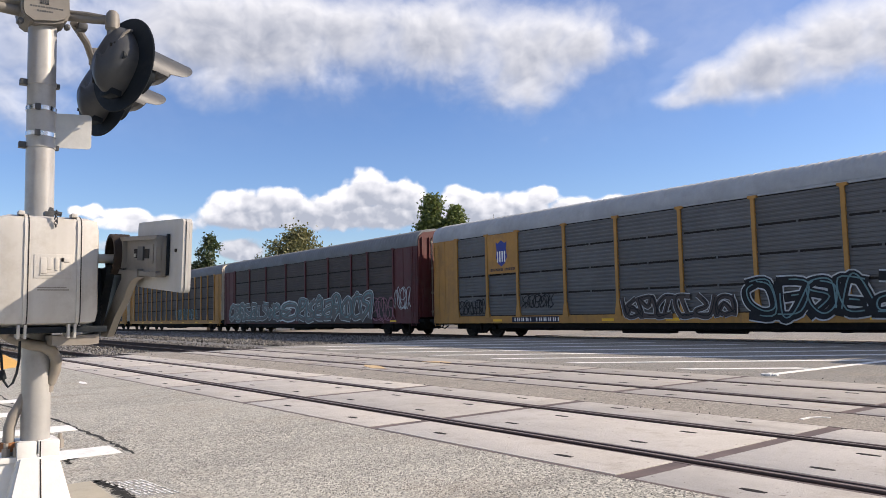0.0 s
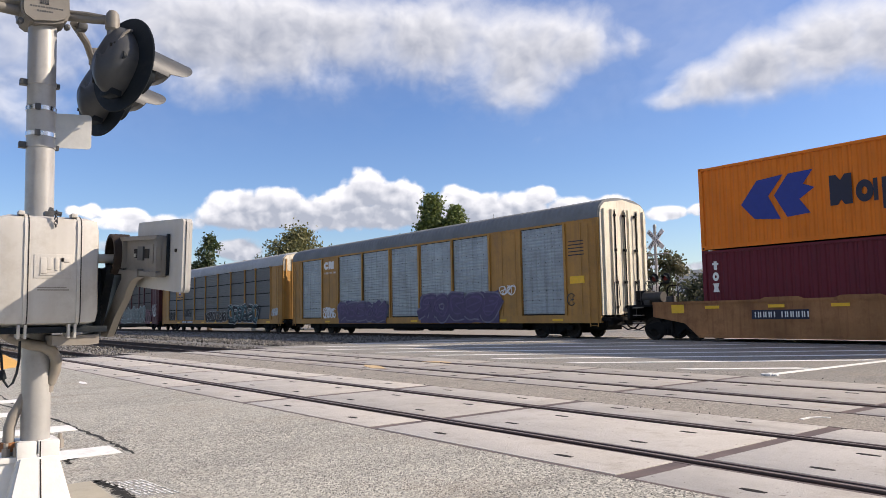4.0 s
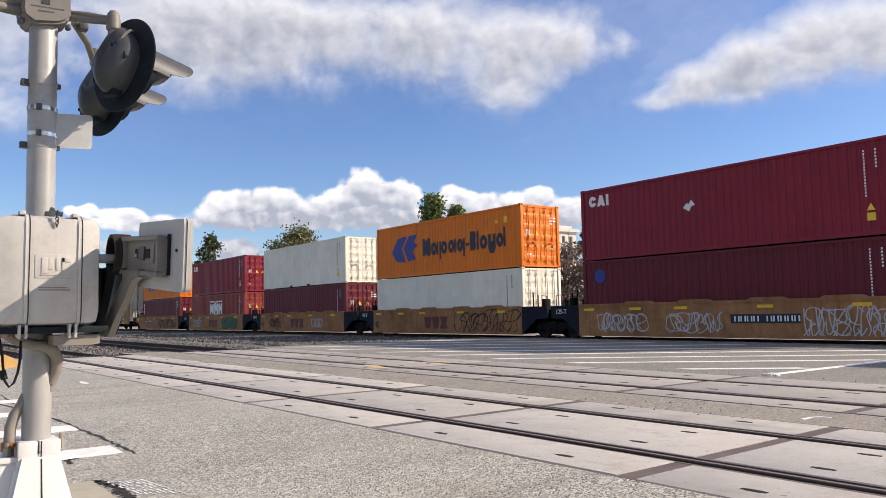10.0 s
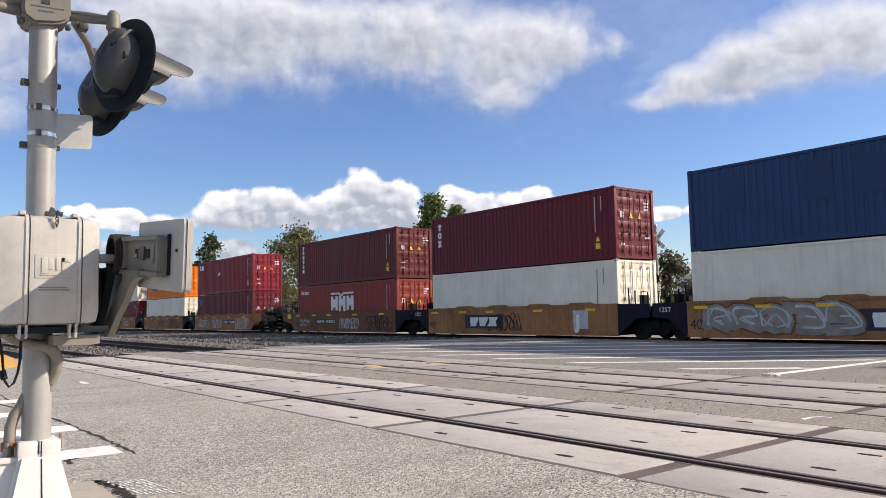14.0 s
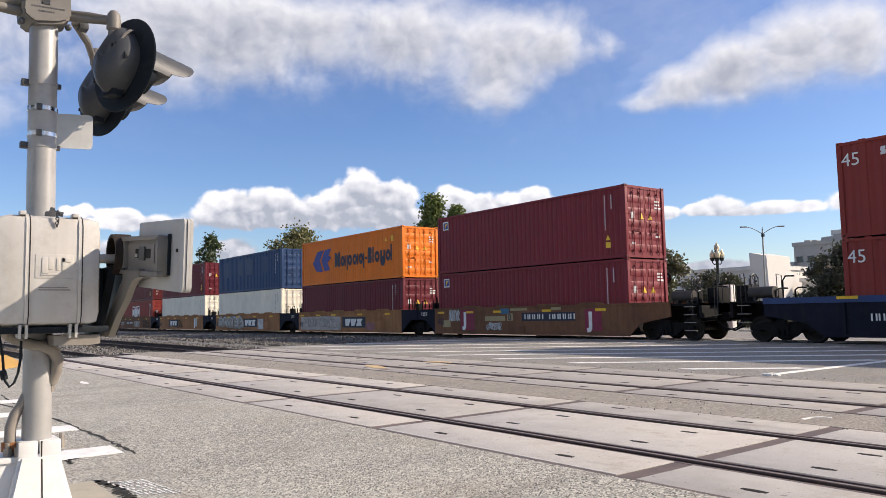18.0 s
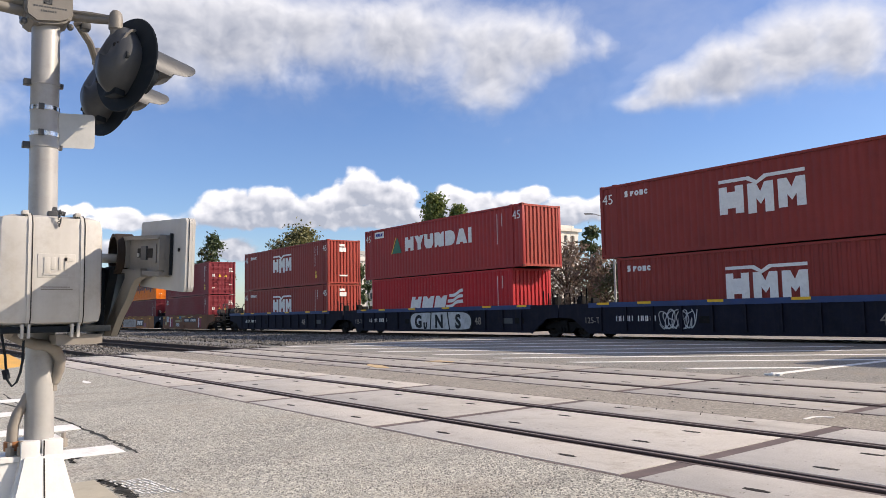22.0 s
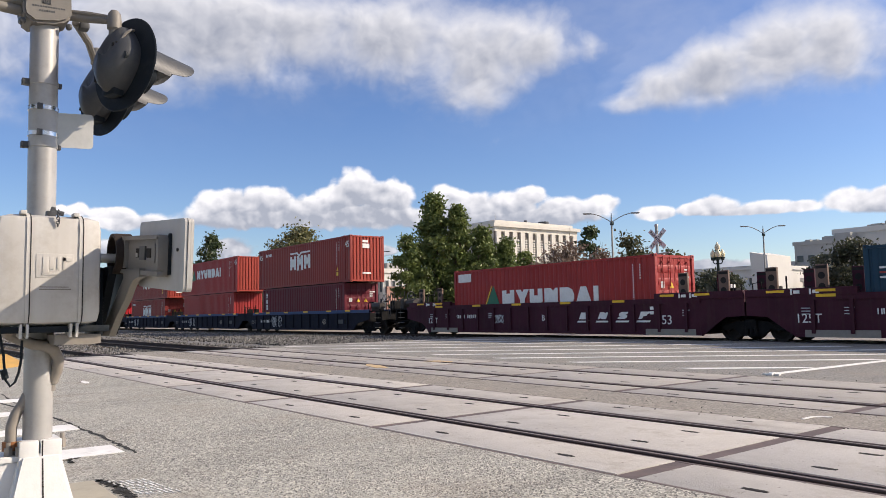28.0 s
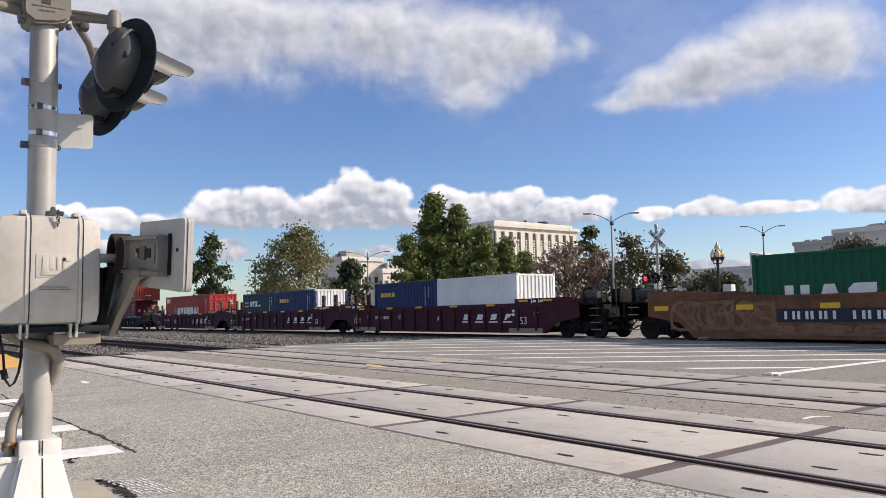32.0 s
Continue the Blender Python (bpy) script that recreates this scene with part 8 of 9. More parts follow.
# ------------------------------------------------------------------ beyond the train
def far_signal():
    """The mast on the other side: crossed boards, crossarm, lamps (one lit), facing the road."""
    x, y = -22.95, 30.3
    t = thing("far_crossing_signal", "grey crossing mast with crossed boards and a lit red lamp", "crossing signal", at=pose(x, y, -0.008))
    bm = bmesh.new()
    rod(bm, (0, 0, 0), (0, 0, 5.2), 0.07, 14)
    lathe(bm, [(0.0, 0.16), (0.06, 0.14), (0.085, 0.1), (0.085, 0.02), (0.1, 0.0), (0.07, -0.03)], (0, 0, 5.12), "z", 14)
    part("mast", bm, M["pole_grey"], t)
    for k, (a, word) in enumerate(((45, "CROSSING"), (-45, "RAILROAD"))):
        bm = bmesh.new()
        box(bm, -0.61, 0.61, -0.012 - 0.02 * k, 0.008 - 0.02 * k, -0.115, 0.115, 0.004)
        b = part("crossed_board", bm, M["sign_white"], t, "white crossing board")
        b.matrix_basis = pose(0.12, -0.1, 4.52, 0, -a, 0) @ pose(0, 0, 0)
        me = letters(word, 0.19).copy()
        me.materials.clear()
        me.materials.append(M["signal_black"])
        me.transform(pose(-0.53, -0.02 - 0.02 * k, -0.07))
        part("lettering", me, None, b)
    bm = bmesh.new()
    rod(bm, (-0.75, -0.05, 3.78), (0.75, -0.05, 3.82), 0.04, 8)
    rod(bm, (-0.65, 0, 3.3), (0.1, 0, 4.9), 0.02, 6)
    part("crossarm", bm, M["pole_grey"], t)
    for dx, lens in ((-0.62, "red_lens"), (-0.05, "dead_lens"), (0.62, "dead_lens")):
        bm = bmesh.new()
        lathe(bm, [(0.0, -0.01), (0.25, -0.01), (0.25, 0.01), (0.0, 0.01)], (dx, -0.12, 2.63), "y", 24)
        d = part("backing_disc", bm, M["signal_black"], t)
        bm = bmesh.new()
        lathe(bm, [(0.0, -0.05), (0.08, -0.045), (0.13, -0.02)], (dx, -0.12, 2.63), "y", 18)
        part("lens", bm, M[lens], d, "lit red lens" if lens == "red_lens" else "")
        bm = bmesh.new()
        lathe(bm, [(0.13, 0.0), (0.17, 0.05), (0.15, 0.14), (0.08, 0.2), (0.0, 0.21)], (dx, -0.12, 2.63), "y", 18)
        part("hood", bm, M["hood_grey"], d)
        rows = []
        bm = bmesh.new()
        for i in range(13):
            a = radians(-20 + 220 * i / 12)
            rows.append([bm.verts.new((dx + 0.145 * math.cos(a), -0.13 - q, 2.63 + 0.145 * math.sin(a))) for q in (0.0, 0.1 + 0.2 * max(0, math.sin(a)))])
        for p, q in zip(rows, rows[1:]):
            bm.faces.new((p[0], q[0], q[1], p[1]))
        part("visor", bm, M["signal_black"], d)
    bm = bmesh.new()
    rod(bm, (-0.62, -0.02, 2.63), (0.62, -0.02, 2.63), 0.035, 8)
    box(bm, -0.18, 0.18, -0.35, -0.1, 1.0, 1.7, 0.03)
    part("lamp_arm", bm, M["pole_grey"], t)
    bm = bmesh.new()
    box(bm, -0.2, 0.2, -0.012, 0.012, -0.28, 0.28, 0.003)
    p = part("sign_plate", bm, M["sign_white"], t)
    p.matrix_basis = pose(0.02, -0.12, 2.05)


far_signal()


def street_lamp(x, y, z, arm):
    t = thing("street_lamp", "tall grey street lamp with two curved arms beyond the tracks", "street lamp", "tall street lamps", at=pose(x, y, -0.2))
    bm = bmesh.new()
    rod(bm, (0, 0, 0), (0, 0, z), 0.11, 12, 0.065)
    box(bm, -0.2, 0.2, -0.2, 0.2, 0, 0.3, 0.03)
    part("pole", bm, M["pole_grey"], t)
    for s in (-1, 1):
        d = Vector((0.62, 0.78, 0)) * s
        bm = bmesh.new()
        pts = [Vector((0, 0, z - 0.5)) + d * arm * k + Vector((0, 0, 0.75 * math.sin(k * 1.5))) for k in (0, 0.15, 0.35, 0.6, 0.85, 1.0)]
        tube(bm, pts, 0.035, 8)
        a = part("arm", bm, M["pole_grey"], t)
        bm = bmesh.new()
        c = pts[-1]
        w = d.normalized()
        q = Vector((-w.y, w.x, 0)) * 0.13
        top = [bm.verts.new(c + w * u + q * v + Vector((0, 0, 0.05))) for u, v in ((-0.1, -0.5), (-0.1, 0.5), (0.55, 1), (0.62, 0), (0.55, -1))]
        bot = [bm.verts.new(c + w * u + q * v + Vector((0, 0, -0.06))) for u, v in ((-0.1, -0.5), (-0.1, 0.5), (0.5, 0.8), (0.56, 0), (0.5, -0.8))]
        bm.faces.new(top)
        bm.faces.new(bot[::-1])
        for i in range(5):
            bm.faces.new((top[i], bot[i], bot[(i + 1) % 5], top[(i + 1) % 5]))
        part("lamp_head", bm, M["pole_grey"], a)
    bm = bmesh.new()
    box(bm, -0.1, 0.16, -0.1, 0.1, z - 0.75, z - 0.5, 0.02)
    rod(bm, (0, 0, z), (0, 0, z + 0.25), 0.03, 6)
    part("fitting", bm, M["lamp_dark"], t)


for x, y, z, a in ((-41.42, 48.79, 9.1, 1.75), (-39.92, 69.33, 9.0, 1.6), (-82.92, 50.34, 9.1, 2.3), (-73.6, 31.2, 6.9, 0.5)):
    street_lamp(x, y, z, a)


def globe_lamp(x, y):
    t = thing("globe_lamp", "dark ornamental street lamp with a cluster of cream globes", "street lamp", "ornamental lamps", at=pose(x, y, -0.2))
    bm = bmesh.new()
    lathe(bm, [(0.0, 0.0), (0.28, 0.0), (0.28, 0.3), (0.18, 0.45), (0.13, 0.9), (0.11, 1.0), (0.085, 1.2), (0.07, 3.8), (0.1, 3.85), (0.06, 3.95), (0.05, 4.2), (0.0, 4.2)], (0, 0, 0), "z", 14)
    part("post", bm, M["lamp_dark"], t)
    spots = [(0.23 * math.cos(a), 0.23 * math.sin(a), 4.12) for a in [radians(38 + 90 * i) for i in range(4)]] + [(0, 0, 4.5)]
    for p in spots:
        bm = bmesh.new()
        if p[0] or p[1]:
            tube(bm, [(0, 0, 3.7), (p[0] * 0.6, p[1] * 0.6, 3.62), (p[0], p[1], 3.72), (p[0], p[1], 3.85)], 0.028, 8)
        lathe(bm, [(0.0, -0.33), (0.09, -0.31), (0.11, -0.2), (0.16, -0.16)], p, "z", 12)
        arm = part("bracket", bm, M["lamp_dark"], t)
        bm = bmesh.new()
        lathe(bm, [(0.09, -0.18), (0.13, -0.08), (0.14, 0.03), (0.115, 0.12), (0.06, 0.18), (0.045, 0.21), (0.035, 0.26), (0.0, 0.3)], p, "z", 14)
        part("globe", bm, M["globe"], arm, "cream glass globe")


globe_lamp(-22.9, 35.25)
globe_lamp(-26.2, 54.0)
bm = bmesh.new()
box(bm, -22.85, -22.35, 35.5, 35.9, -0.05, 2.35, 0.04)
solid("utility_cabinet", bm, M["stucco_white"], "pale utility cabinet behind the ornamental lamp", "utility cabinet")


def tree(label, x, y, h, r, mat, seed, lean=0.0, clumps=60, per=95, leaf=0.26, low=0.2, top=0.6, bare=False, name="tree"):
    """A tapered trunk with limbs, and a crown of leaf clumps with gaps; top: how pointed the crown is."""
    rs = np.random.RandomState(seed)
    t = thing(name, label, "tree", "trees beyond the train", at=pose(x, y, -0.25))
    bm = bmesh.new()
    tube_pts = [(0, 0, 0), (0.04 * h * rs.randn() * 0.3, 0, h * 0.2), (lean * 0.3, 0, h * 0.45), (lean * 0.6, 0, h * 0.8)]
    rad = [0.028 * h, 0.022 * h, 0.014 * h, 0.004 * h]
    for (p, a), (q, b) in zip(zip(tube_pts, rad), list(zip(tube_pts, rad))[1:]):
        rod(bm, p, q, a, 9, b)
    part("trunk", bm, M["bark"], t)
    centres = []
    while len(centres) < clumps:
        u = low + (1 - low) * rs.rand()
        k = (u - low) / (1 - low)
        env = r * (1 - k) ** 0.7 * min(1.0, (k + 0.03) / 0.2) ** 0.5 if top > 1 else r * (math.sin(math.pi * min(1, k * 0.78 + 0.20)) ** 0.75) * (1 - top * 0.45 * k)
        a, q = rs.rand() * 6.283, math.sqrt(rs.rand()) * env
        q = max(q, env * 0.35 * rs.rand())
        centres.append((q * math.cos(a) + lean * k, q * math.sin(a), u * h))
    bm = bmesh.new()
    for c in centres[::2 if not bare else 1]:
        z0 = max(h * 0.15, c[2] - h * 0.28)
        p0 = (lean * 0.3 * z0 / h, 0, z0)
        mid = (c[0] * 0.5 + rs.randn() * 0.1, c[1] * 0.5, z0 + (c[2] - z0) * 0.6)
        rod(bm, p0, mid, 0.008 * h, 5, 0.005 * h)
        rod(bm, mid, c, 0.005 * h, 5, 0.0015 * h)
        if bare:
            for _ in range(6):
                e = (c[0] + rs.randn() * 0.6, c[1] + rs.randn() * 0.6, c[2] + abs(rs.randn()) * 0.6)
                rod(bm, c, e, 0.02, 4, 0.006)
    part("branchwork", bm, M["bark"], t)
    n = clumps * per
    cen = np.array(centres)[rs.randint(clumps, size=n)]
    size = r * 0.2 + 0.25
    off = rs.randn(n, 3) * np.array([size, size, size * 0.7]) * 0.5
    c = cen + off
    a1 = rs.randn(n, 3)
    a1 /= np.linalg.norm(a1, axis=1, keepdims=True)
    a2 = np.cross(a1, rs.randn(n, 3))
    a2 /= np.linalg.norm(a2, axis=1, keepdims=True)
    s = leaf * (0.6 + 0.8 * rs.rand(n, 1))
    V = np.stack([c - a1 * s, c + a2 * s * 0.55, c + a1 * s, c - a2 * s * 0.55], 1).reshape(-1, 3)
    F = np.arange(4 * n).reshape(-1, 4)
    me = bpy.data.meshes.new("crown")
    me.from_pydata(V.tolist(), [], F.tolist())
    me.materials.append(mat)
    o = part("crown", me, None, t)
    o["kind"] = "stuff"
    return t


OAK, DARK, OLIVE, DRY = M["leaf_oak"], M["leaf_dark"], M["leaf_olive"], M["leaf_dry"]
g = "tall broad green leafy tree beyond the tracks"
tree(g, -72.5, 53.3, 15.2, 3.3, OAK, 1, 0, 120, 170, 0.2, 0.1, 1.1)
tree(g, -70.8, 55.5, 13.8, 2.9, OAK, 2, 0, 100, 170, 0.2, 0.1, 1.1)
tree("mid-height green leafy tree beside taller ones", -72.9, 49.8, 10.4, 2.6, OAK, 3, 0, 70, 150, 0.2, 0.1, 0.7)
tree("mid-height green leafy tree beside taller ones", -69.6, 58.2, 11.3, 2.7, OAK, 4, 0, 80, 150, 0.2, 0.1, 0.8)
tree("mid-height green leafy tree beside taller ones", -68.5, 61.2, 10.0, 2.3, OAK, 20, 0, 70, 150, 0.2, 0.1, 0.8)
tree("low rounded yellow-green tree beside taller ones", -67.6, 63.4, 8.3, 2.0, OAK, 5, 0, 60, 140, 0.2, 0.1, 0.5)
tree("broad olive-green tree with thinning autumn leaves", -71.8, 35.3, 10.0, 5.4, OLIVE, 6, 0, 120, 120, 0.16, 0.1, 0.7)
tree("small dark green tree beside an olive-green one", -68.6, 39.6, 6.8, 2.2, DARK, 7, 0, 36, 90, 0.25, 0.1, 0.4)
tree("slim dark green tree with tufted crown", -84.6, 30.6, 10.6, 2.3, DARK, 8, 0.3, 40, 110, 0.2, 0.25, 0.5)
tree("small dark tree far down the line", -92.0, 41.0, 6.5, 2.4, DARK, 18, 0, 30, 80, 0.28, 0.1, 0.3)
tree("half-bare brown tree with fine twigs and dry leaves", -51.9, 54.0, 7.9, 4.2, DRY, 9, 0, 70, 45, 0.17, 0.16, 0.3, True)
tree("half-bare brown tree with fine twigs and dry leaves", -48.2, 55.5, 6.9, 2.8, DRY, 10, 0, 46, 45, 0.17, 0.16, 0.3, True)
tree("slim grey-green tree with open tufts", -53.6, 59.6, 9.9, 2.0, DARK, 11, 0, 34, 50, 0.24, 0.2, 0.7)
tree("dark green tree with open feathery crown", -44.3, 54.4, 7.8, 3.2, M["leaf_mixed"], 12, 0, 55, 60, 0.18, 0.12, 0.5)
tree("dark green tree with open feathery crown", -41.6, 56.2, 6.6, 2.4, M["leaf_mixed"], 13, 0, 42, 60, 0.18, 0.1, 0.4)
tree("rounded dark shrub beside a lamp", -29.8, 44.5, 3.4, 2.2, M["leaf_deep"], 14, 0, 30, 190, 0.13, 0.05, 0.2, name="shrub")
tree("rounded dark shrub beside a lamp", -26.0, 41.0, 3.1, 1.8, M["leaf_deep"], 15, 0, 26, 190, 0.13, 0.05, 0.2, name="shrub")
tree("dense dark green street tree", -25.0, 55.0, 5.6, 3.0, M["leaf_deep"], 16, 0, 55, 190, 0.13, 0.1, 0.3)
tree("dense dark green street tree", -20.2, 54.0, 5.4, 3.2, M["leaf_deep"], 17, 0, 55, 190, 0.13, 0.1, 0.3)
tree("dense dark green street tree", -27.8, 57.0, 4.9, 2.2, M["leaf_deep"], 19, 0, 40, 190, 0.13, 0.1, 0.3)


# ------------------------------------------------------------------ buildings
def office_tower():
    """A pale office block: cornice, tall piers with patterned screens between, roof clutter."""
    x0, x1, y0, y1, H = -178.0, -151.0, 131.0, 162.0, 25.0
    t = thing("office_building", "pale stone office block with tall piers and patterned screens", "office building", at=pose(x1, y0, -0.25))
    W, D = x1 - x0, y1 - y0
    bm = bmesh.new()
    box(bm, -W, 0, 0, D, 0, H - 2.0)
    part("wall", bm, M["grille"], t)
    bm = bmesh.new()
    box(bm, -W - 1.0, 1.0, -1.0, D + 1.0, H - 0.9, H)
    box(bm, -W + 0.6, -0.6, 0.6, D - 0.6, H, H + 1.0)
    part("cornice", bm, M["stucco"], t)
    bm = bmesh.new()
    box(bm, -W - 0.3, 0.3, -0.3, D + 0.3, H - 2.1, H - 0.9)
    part("frieze", bm, M["stucco"], t)
    n = 11
    bm = bmesh.new()
    box(bm, 0.0, 0.55, -0.75, 0.75, 0, H - 2.1)
    pier = finish("pier", bm, M["stucco"])
    bm = bmesh.new()
    for k in range(30):
        z = 1.0 + k * 0.68
        if z > H - 3.2:
            break
        prism(bm, [(-0.42, z), (0, z + 0.3), (0.42, z), (0, z - 0.3)], "x", 0.0, 0.35)
    screen = finish("screen", bm, M["stucco"])
    for i in range(n):
        y = 0.9 + i * (D - 1.8) / (n - 1)
        part("pier", pier, None, t).matrix_basis = pose(0, y, 0)
        if i < n - 1:
            ym = y + (D - 1.8) / (n - 1) / 2
            part("screen", screen, None, t).matrix_basis = pose(0, ym, 0)
            for z in range(7):
                w = once("tower_window", lambda: window_mesh(1.2, 2.0))
                part("window", w, None, t).matrix_basis = pose(0.03, ym, 2.2 + z * 2.9, 0, 0, 90)
    for i in range(9):
        x = -1.2 - i * (W - 2.4) / 8
        part("pier", pier, None, t).matrix_basis = pose(x, 0, 0, 0, 0, -90)
    for x, y, w, h in ((-6, 24, 1.6, 1.3), (-10, 8, 1.0, 0.9), (-4, 15, 0.5, 1.0)):
        bm = bmesh.new()
        rod(bm, (x, y, H + 0.9), (x, y, H + 1.0 + h), w, 12)
        part("roof_unit", bm, M["hood_grey"], t)
    bm = bmesh.new()
    rod(bm, (-2, 2, H + 0.9), (-2, 2, H + 3.0), 0.06, 6)
    part("aerial", bm, M["pole_grey"], t)


def window_mesh(w, h):
    bm = bmesh.new()
    box(bm, -w / 2, w / 2, -0.04, 0.0, -h / 2, h / 2, 0, 1)
    for a, b, c, d in ((-w / 2 - .08, -w / 2, -h / 2 - .08, h / 2 + .08), (w / 2, w / 2 + .08, -h / 2 - .08, h / 2 + .08), (-w / 2, w / 2, h / 2, h / 2 + .08), (-w / 2, w / 2, -h / 2 - .08, -h / 2)):
        box(bm, a, b, -0.1, 0.0, c, d, 0, 0)
    return finish("window", bm, [M["stucco_grey"], M["window_dark"]])


def block(name, label, x, y, w, d, h, mat, floors, cols, fw=1.4, fh=1.3, parapet=0.5, side=True, z0=1.2, step=3.2, cat="building"):
    """A plain building with window rows on its near side and its +x side."""
    t = thing(name, label, cat, at=pose(x, y, -0.25))
    bm = bmesh.new()
    box(bm, 0, w, 0, d, 0, h)
    part("wall", bm, mat, t)
    bm = bmesh.new()
    for a in ((-.25, w + .25, -.25, 0.15), (-.25, w + .25, d - 0.15, d + .25), (-.25, 0.15, .15, d - .15), (w - .15, w + .25, .15, d - .15)):
        box(bm, a[0], a[1], a[2], a[3], h - 0.3, h + parapet)
    part("parapet", bm, mat, t)
    bm = bmesh.new()
    box(bm, 0.1, w - 0.1, 0.1, d - 0.1, h, h + 0.06)
    part("roof", bm, M["stucco_grey"], t)
    if cat == "building" and h > 9:
        for q in range(5):
            bm = bmesh.new()
            a = 1.0 + (w - 3.5) * ((q * 0.37 + 0.1) % 1)
            box(bm, a, a + 1.2 + q % 3, 1.0 + q % 2, 3.0 + q % 3, h, h + 0.9 + 0.4 * (q % 3))
            part("roof_unit", bm, M["stucco_grey"], t)
    me = once(("win", fw, fh), lambda: window_mesh(fw, fh))
    for f in range(floors):
        for c in range(cols):
            part("window", me, None, t).matrix_basis = pose((c + 0.5) * w / cols, -0.005, z0 + f * step + fh / 2)
        if side:
            k = max(2, int(cols * d / w))
            for c in range(k):
                part("window", me, None, t).matrix_basis = pose(w + 0.005, (c + 0.5) * d / k, z0 + f * step + fh / 2, 0, 0, 90)
    return t


office_tower()
block("apartment_building", "grey stepped apartment block with dark windows and flat roofs", -83.5, 157, 12.0, 14, 14.6, M["stucco_grey"], 4, 5)
block("apartment_building", "pale upper storeys of a stepped apartment block", -77.0, 161, 14.0, 12, 16.6, M["stucco_white"], 4, 6, parapet=0.8)
block("apartment_building", "pale tall wing of a stepped apartment block", -66.0, 165, 26.0, 12, 17.3, M["stucco_white"], 5, 11, parapet=0.7)
block("low_building", "low grey wing beside an apartment block", -88.5, 155, 5.0, 12, 9.3, M["stucco_grey"], 2, 2)
block("warehouse", "plain pale grey low building with a flat roof", -76.8, 106, 16.0, 12, 7.4, M["stucco_white"], 1, 4, 1.6, 1.0, 0.3, False, 4.8)
bm = bmesh.new()
prism(bm, [(-61.6, -0.2), (-58.9, -0.2), (-59.2, 8.7), (-61.9, 9.3)], "y", 103.5, 110)
solid("white_wall", bm, M["stucco_white"], "tall plain white end wall beyond the lamps", "wall")
block("low_building", "low pale roofed building beyond the lamps", -58.6, 112, 8.0, 10, 5.4, M["stucco"], 1, 4, 1.0, 1.0, 0.3)
block("civic_building", "white stepped civic building with a brick-coloured lower floor", -137.0, 72.0, 9.0, 9.0, 12.2, M["stucco_white"], 3, 4, 1.3, 1.2)
block("civic_building", "long white arcaded wing with slotted windows", -134.0, 80.0, 8.0, 24.0, 9.8, M["stucco_white"], 2, 5, 0.7, 2.2, 0.6, True, 2.2, 3.6)
bm = bmesh.new()
for i in range(8):
    box(bm, -125.95, -125.6, 80.6 + i * 2.9, 82.9 + i * 2.9, -0.2, 6.6)
solid("brick_panel", bm, M["brick_rose"], "rose-brick bays under a white arcade", "wall")
# ------------------------------------------------------------------ clouds
drifting = []


def cloud_sheet(name, label, banks, el0, el1, dist, mat, nx=150, ny=50, az0=-125, az1=20, base=1.0):
    """A far curved sheet of cloud; the banks are soft ellipses of (azimuth, elevation, half width, half height, weight)."""
    az = np.radians(np.linspace(az0, az1, nx))
    el = np.radians(np.linspace(el0, el1, ny))
    A, E = np.meshgrid(az, el)
    co = np.stack([np.sin(A) * np.cos(E), np.cos(A) * np.cos(E), np.sin(E)], -1).reshape(-1, 3) * dist
    d, e = np.degrees(A).ravel(), np.degrees(E).ravel()
    f = np.zeros(d.size)
    crest = np.zeros(d.size)
    for a, b, ra, rb, w in banks:
        q = ((d - a) / ra) ** 2 + ((e - b) / np.where(e < b, rb * base, rb)) ** 2
        g = w * np.exp(-0.9 * q)
        crest = np.where(g > f, np.clip((e - b) / rb * 0.5 + 0.0, -0.5, 0.5), crest)
        f = np.maximum(f, g) + 0.25 * np.minimum(f, g)
    if base < 1:
        grid, high = f.reshape(ny, nx), e.reshape(ny, nx)
        crown = np.where(grid > 0.6, high, -5).max(0)
        crown = np.convolve(np.pad(crown, 4, "edge"), np.ones(9) / 9, "valid")
        crest = 0.35 * crest + 0.75 * np.clip(0.45 - 0.62 * (crown[None, :] - high), -0.5, 0.5).ravel()
    me = bpy.data.meshes.new(name)
    faces = [(j * nx + i, j * nx + i + 1, (j + 1) * nx + i + 1, (j + 1) * nx + i) for j in range(ny - 1) for i in range(nx - 1)]
    me.from_pydata(co.tolist(), [], faces)
    me.attributes.new("bank", "FLOAT", "POINT").data.foreach_set("value", f)
    me.attributes.new("crest", "FLOAT", "POINT").data.foreach_set("value", crest)
    fade = np.clip((e - el0) / 9, 0, 1) * np.clip((el1 - e) / 6, 0, 1) * np.clip((d - az0) / 12, 0, 1) * np.clip((az1 - d) / 12, 0, 1)
    me.attributes.new("fade", "FLOAT", "POINT").data.foreach_set("value", fade if az1 - az0 < 359 else np.clip((e - el0) / 9, 0, 1))
    me.materials.append(mat)
    me.polygons.foreach_set("use_smooth", [True] * len(me.polygons))
    ob = tagged(new(name, me), label, kind="structure")
    ob.matrix_basis = pose(EYE[0], EYE[1], 0)
    return ob


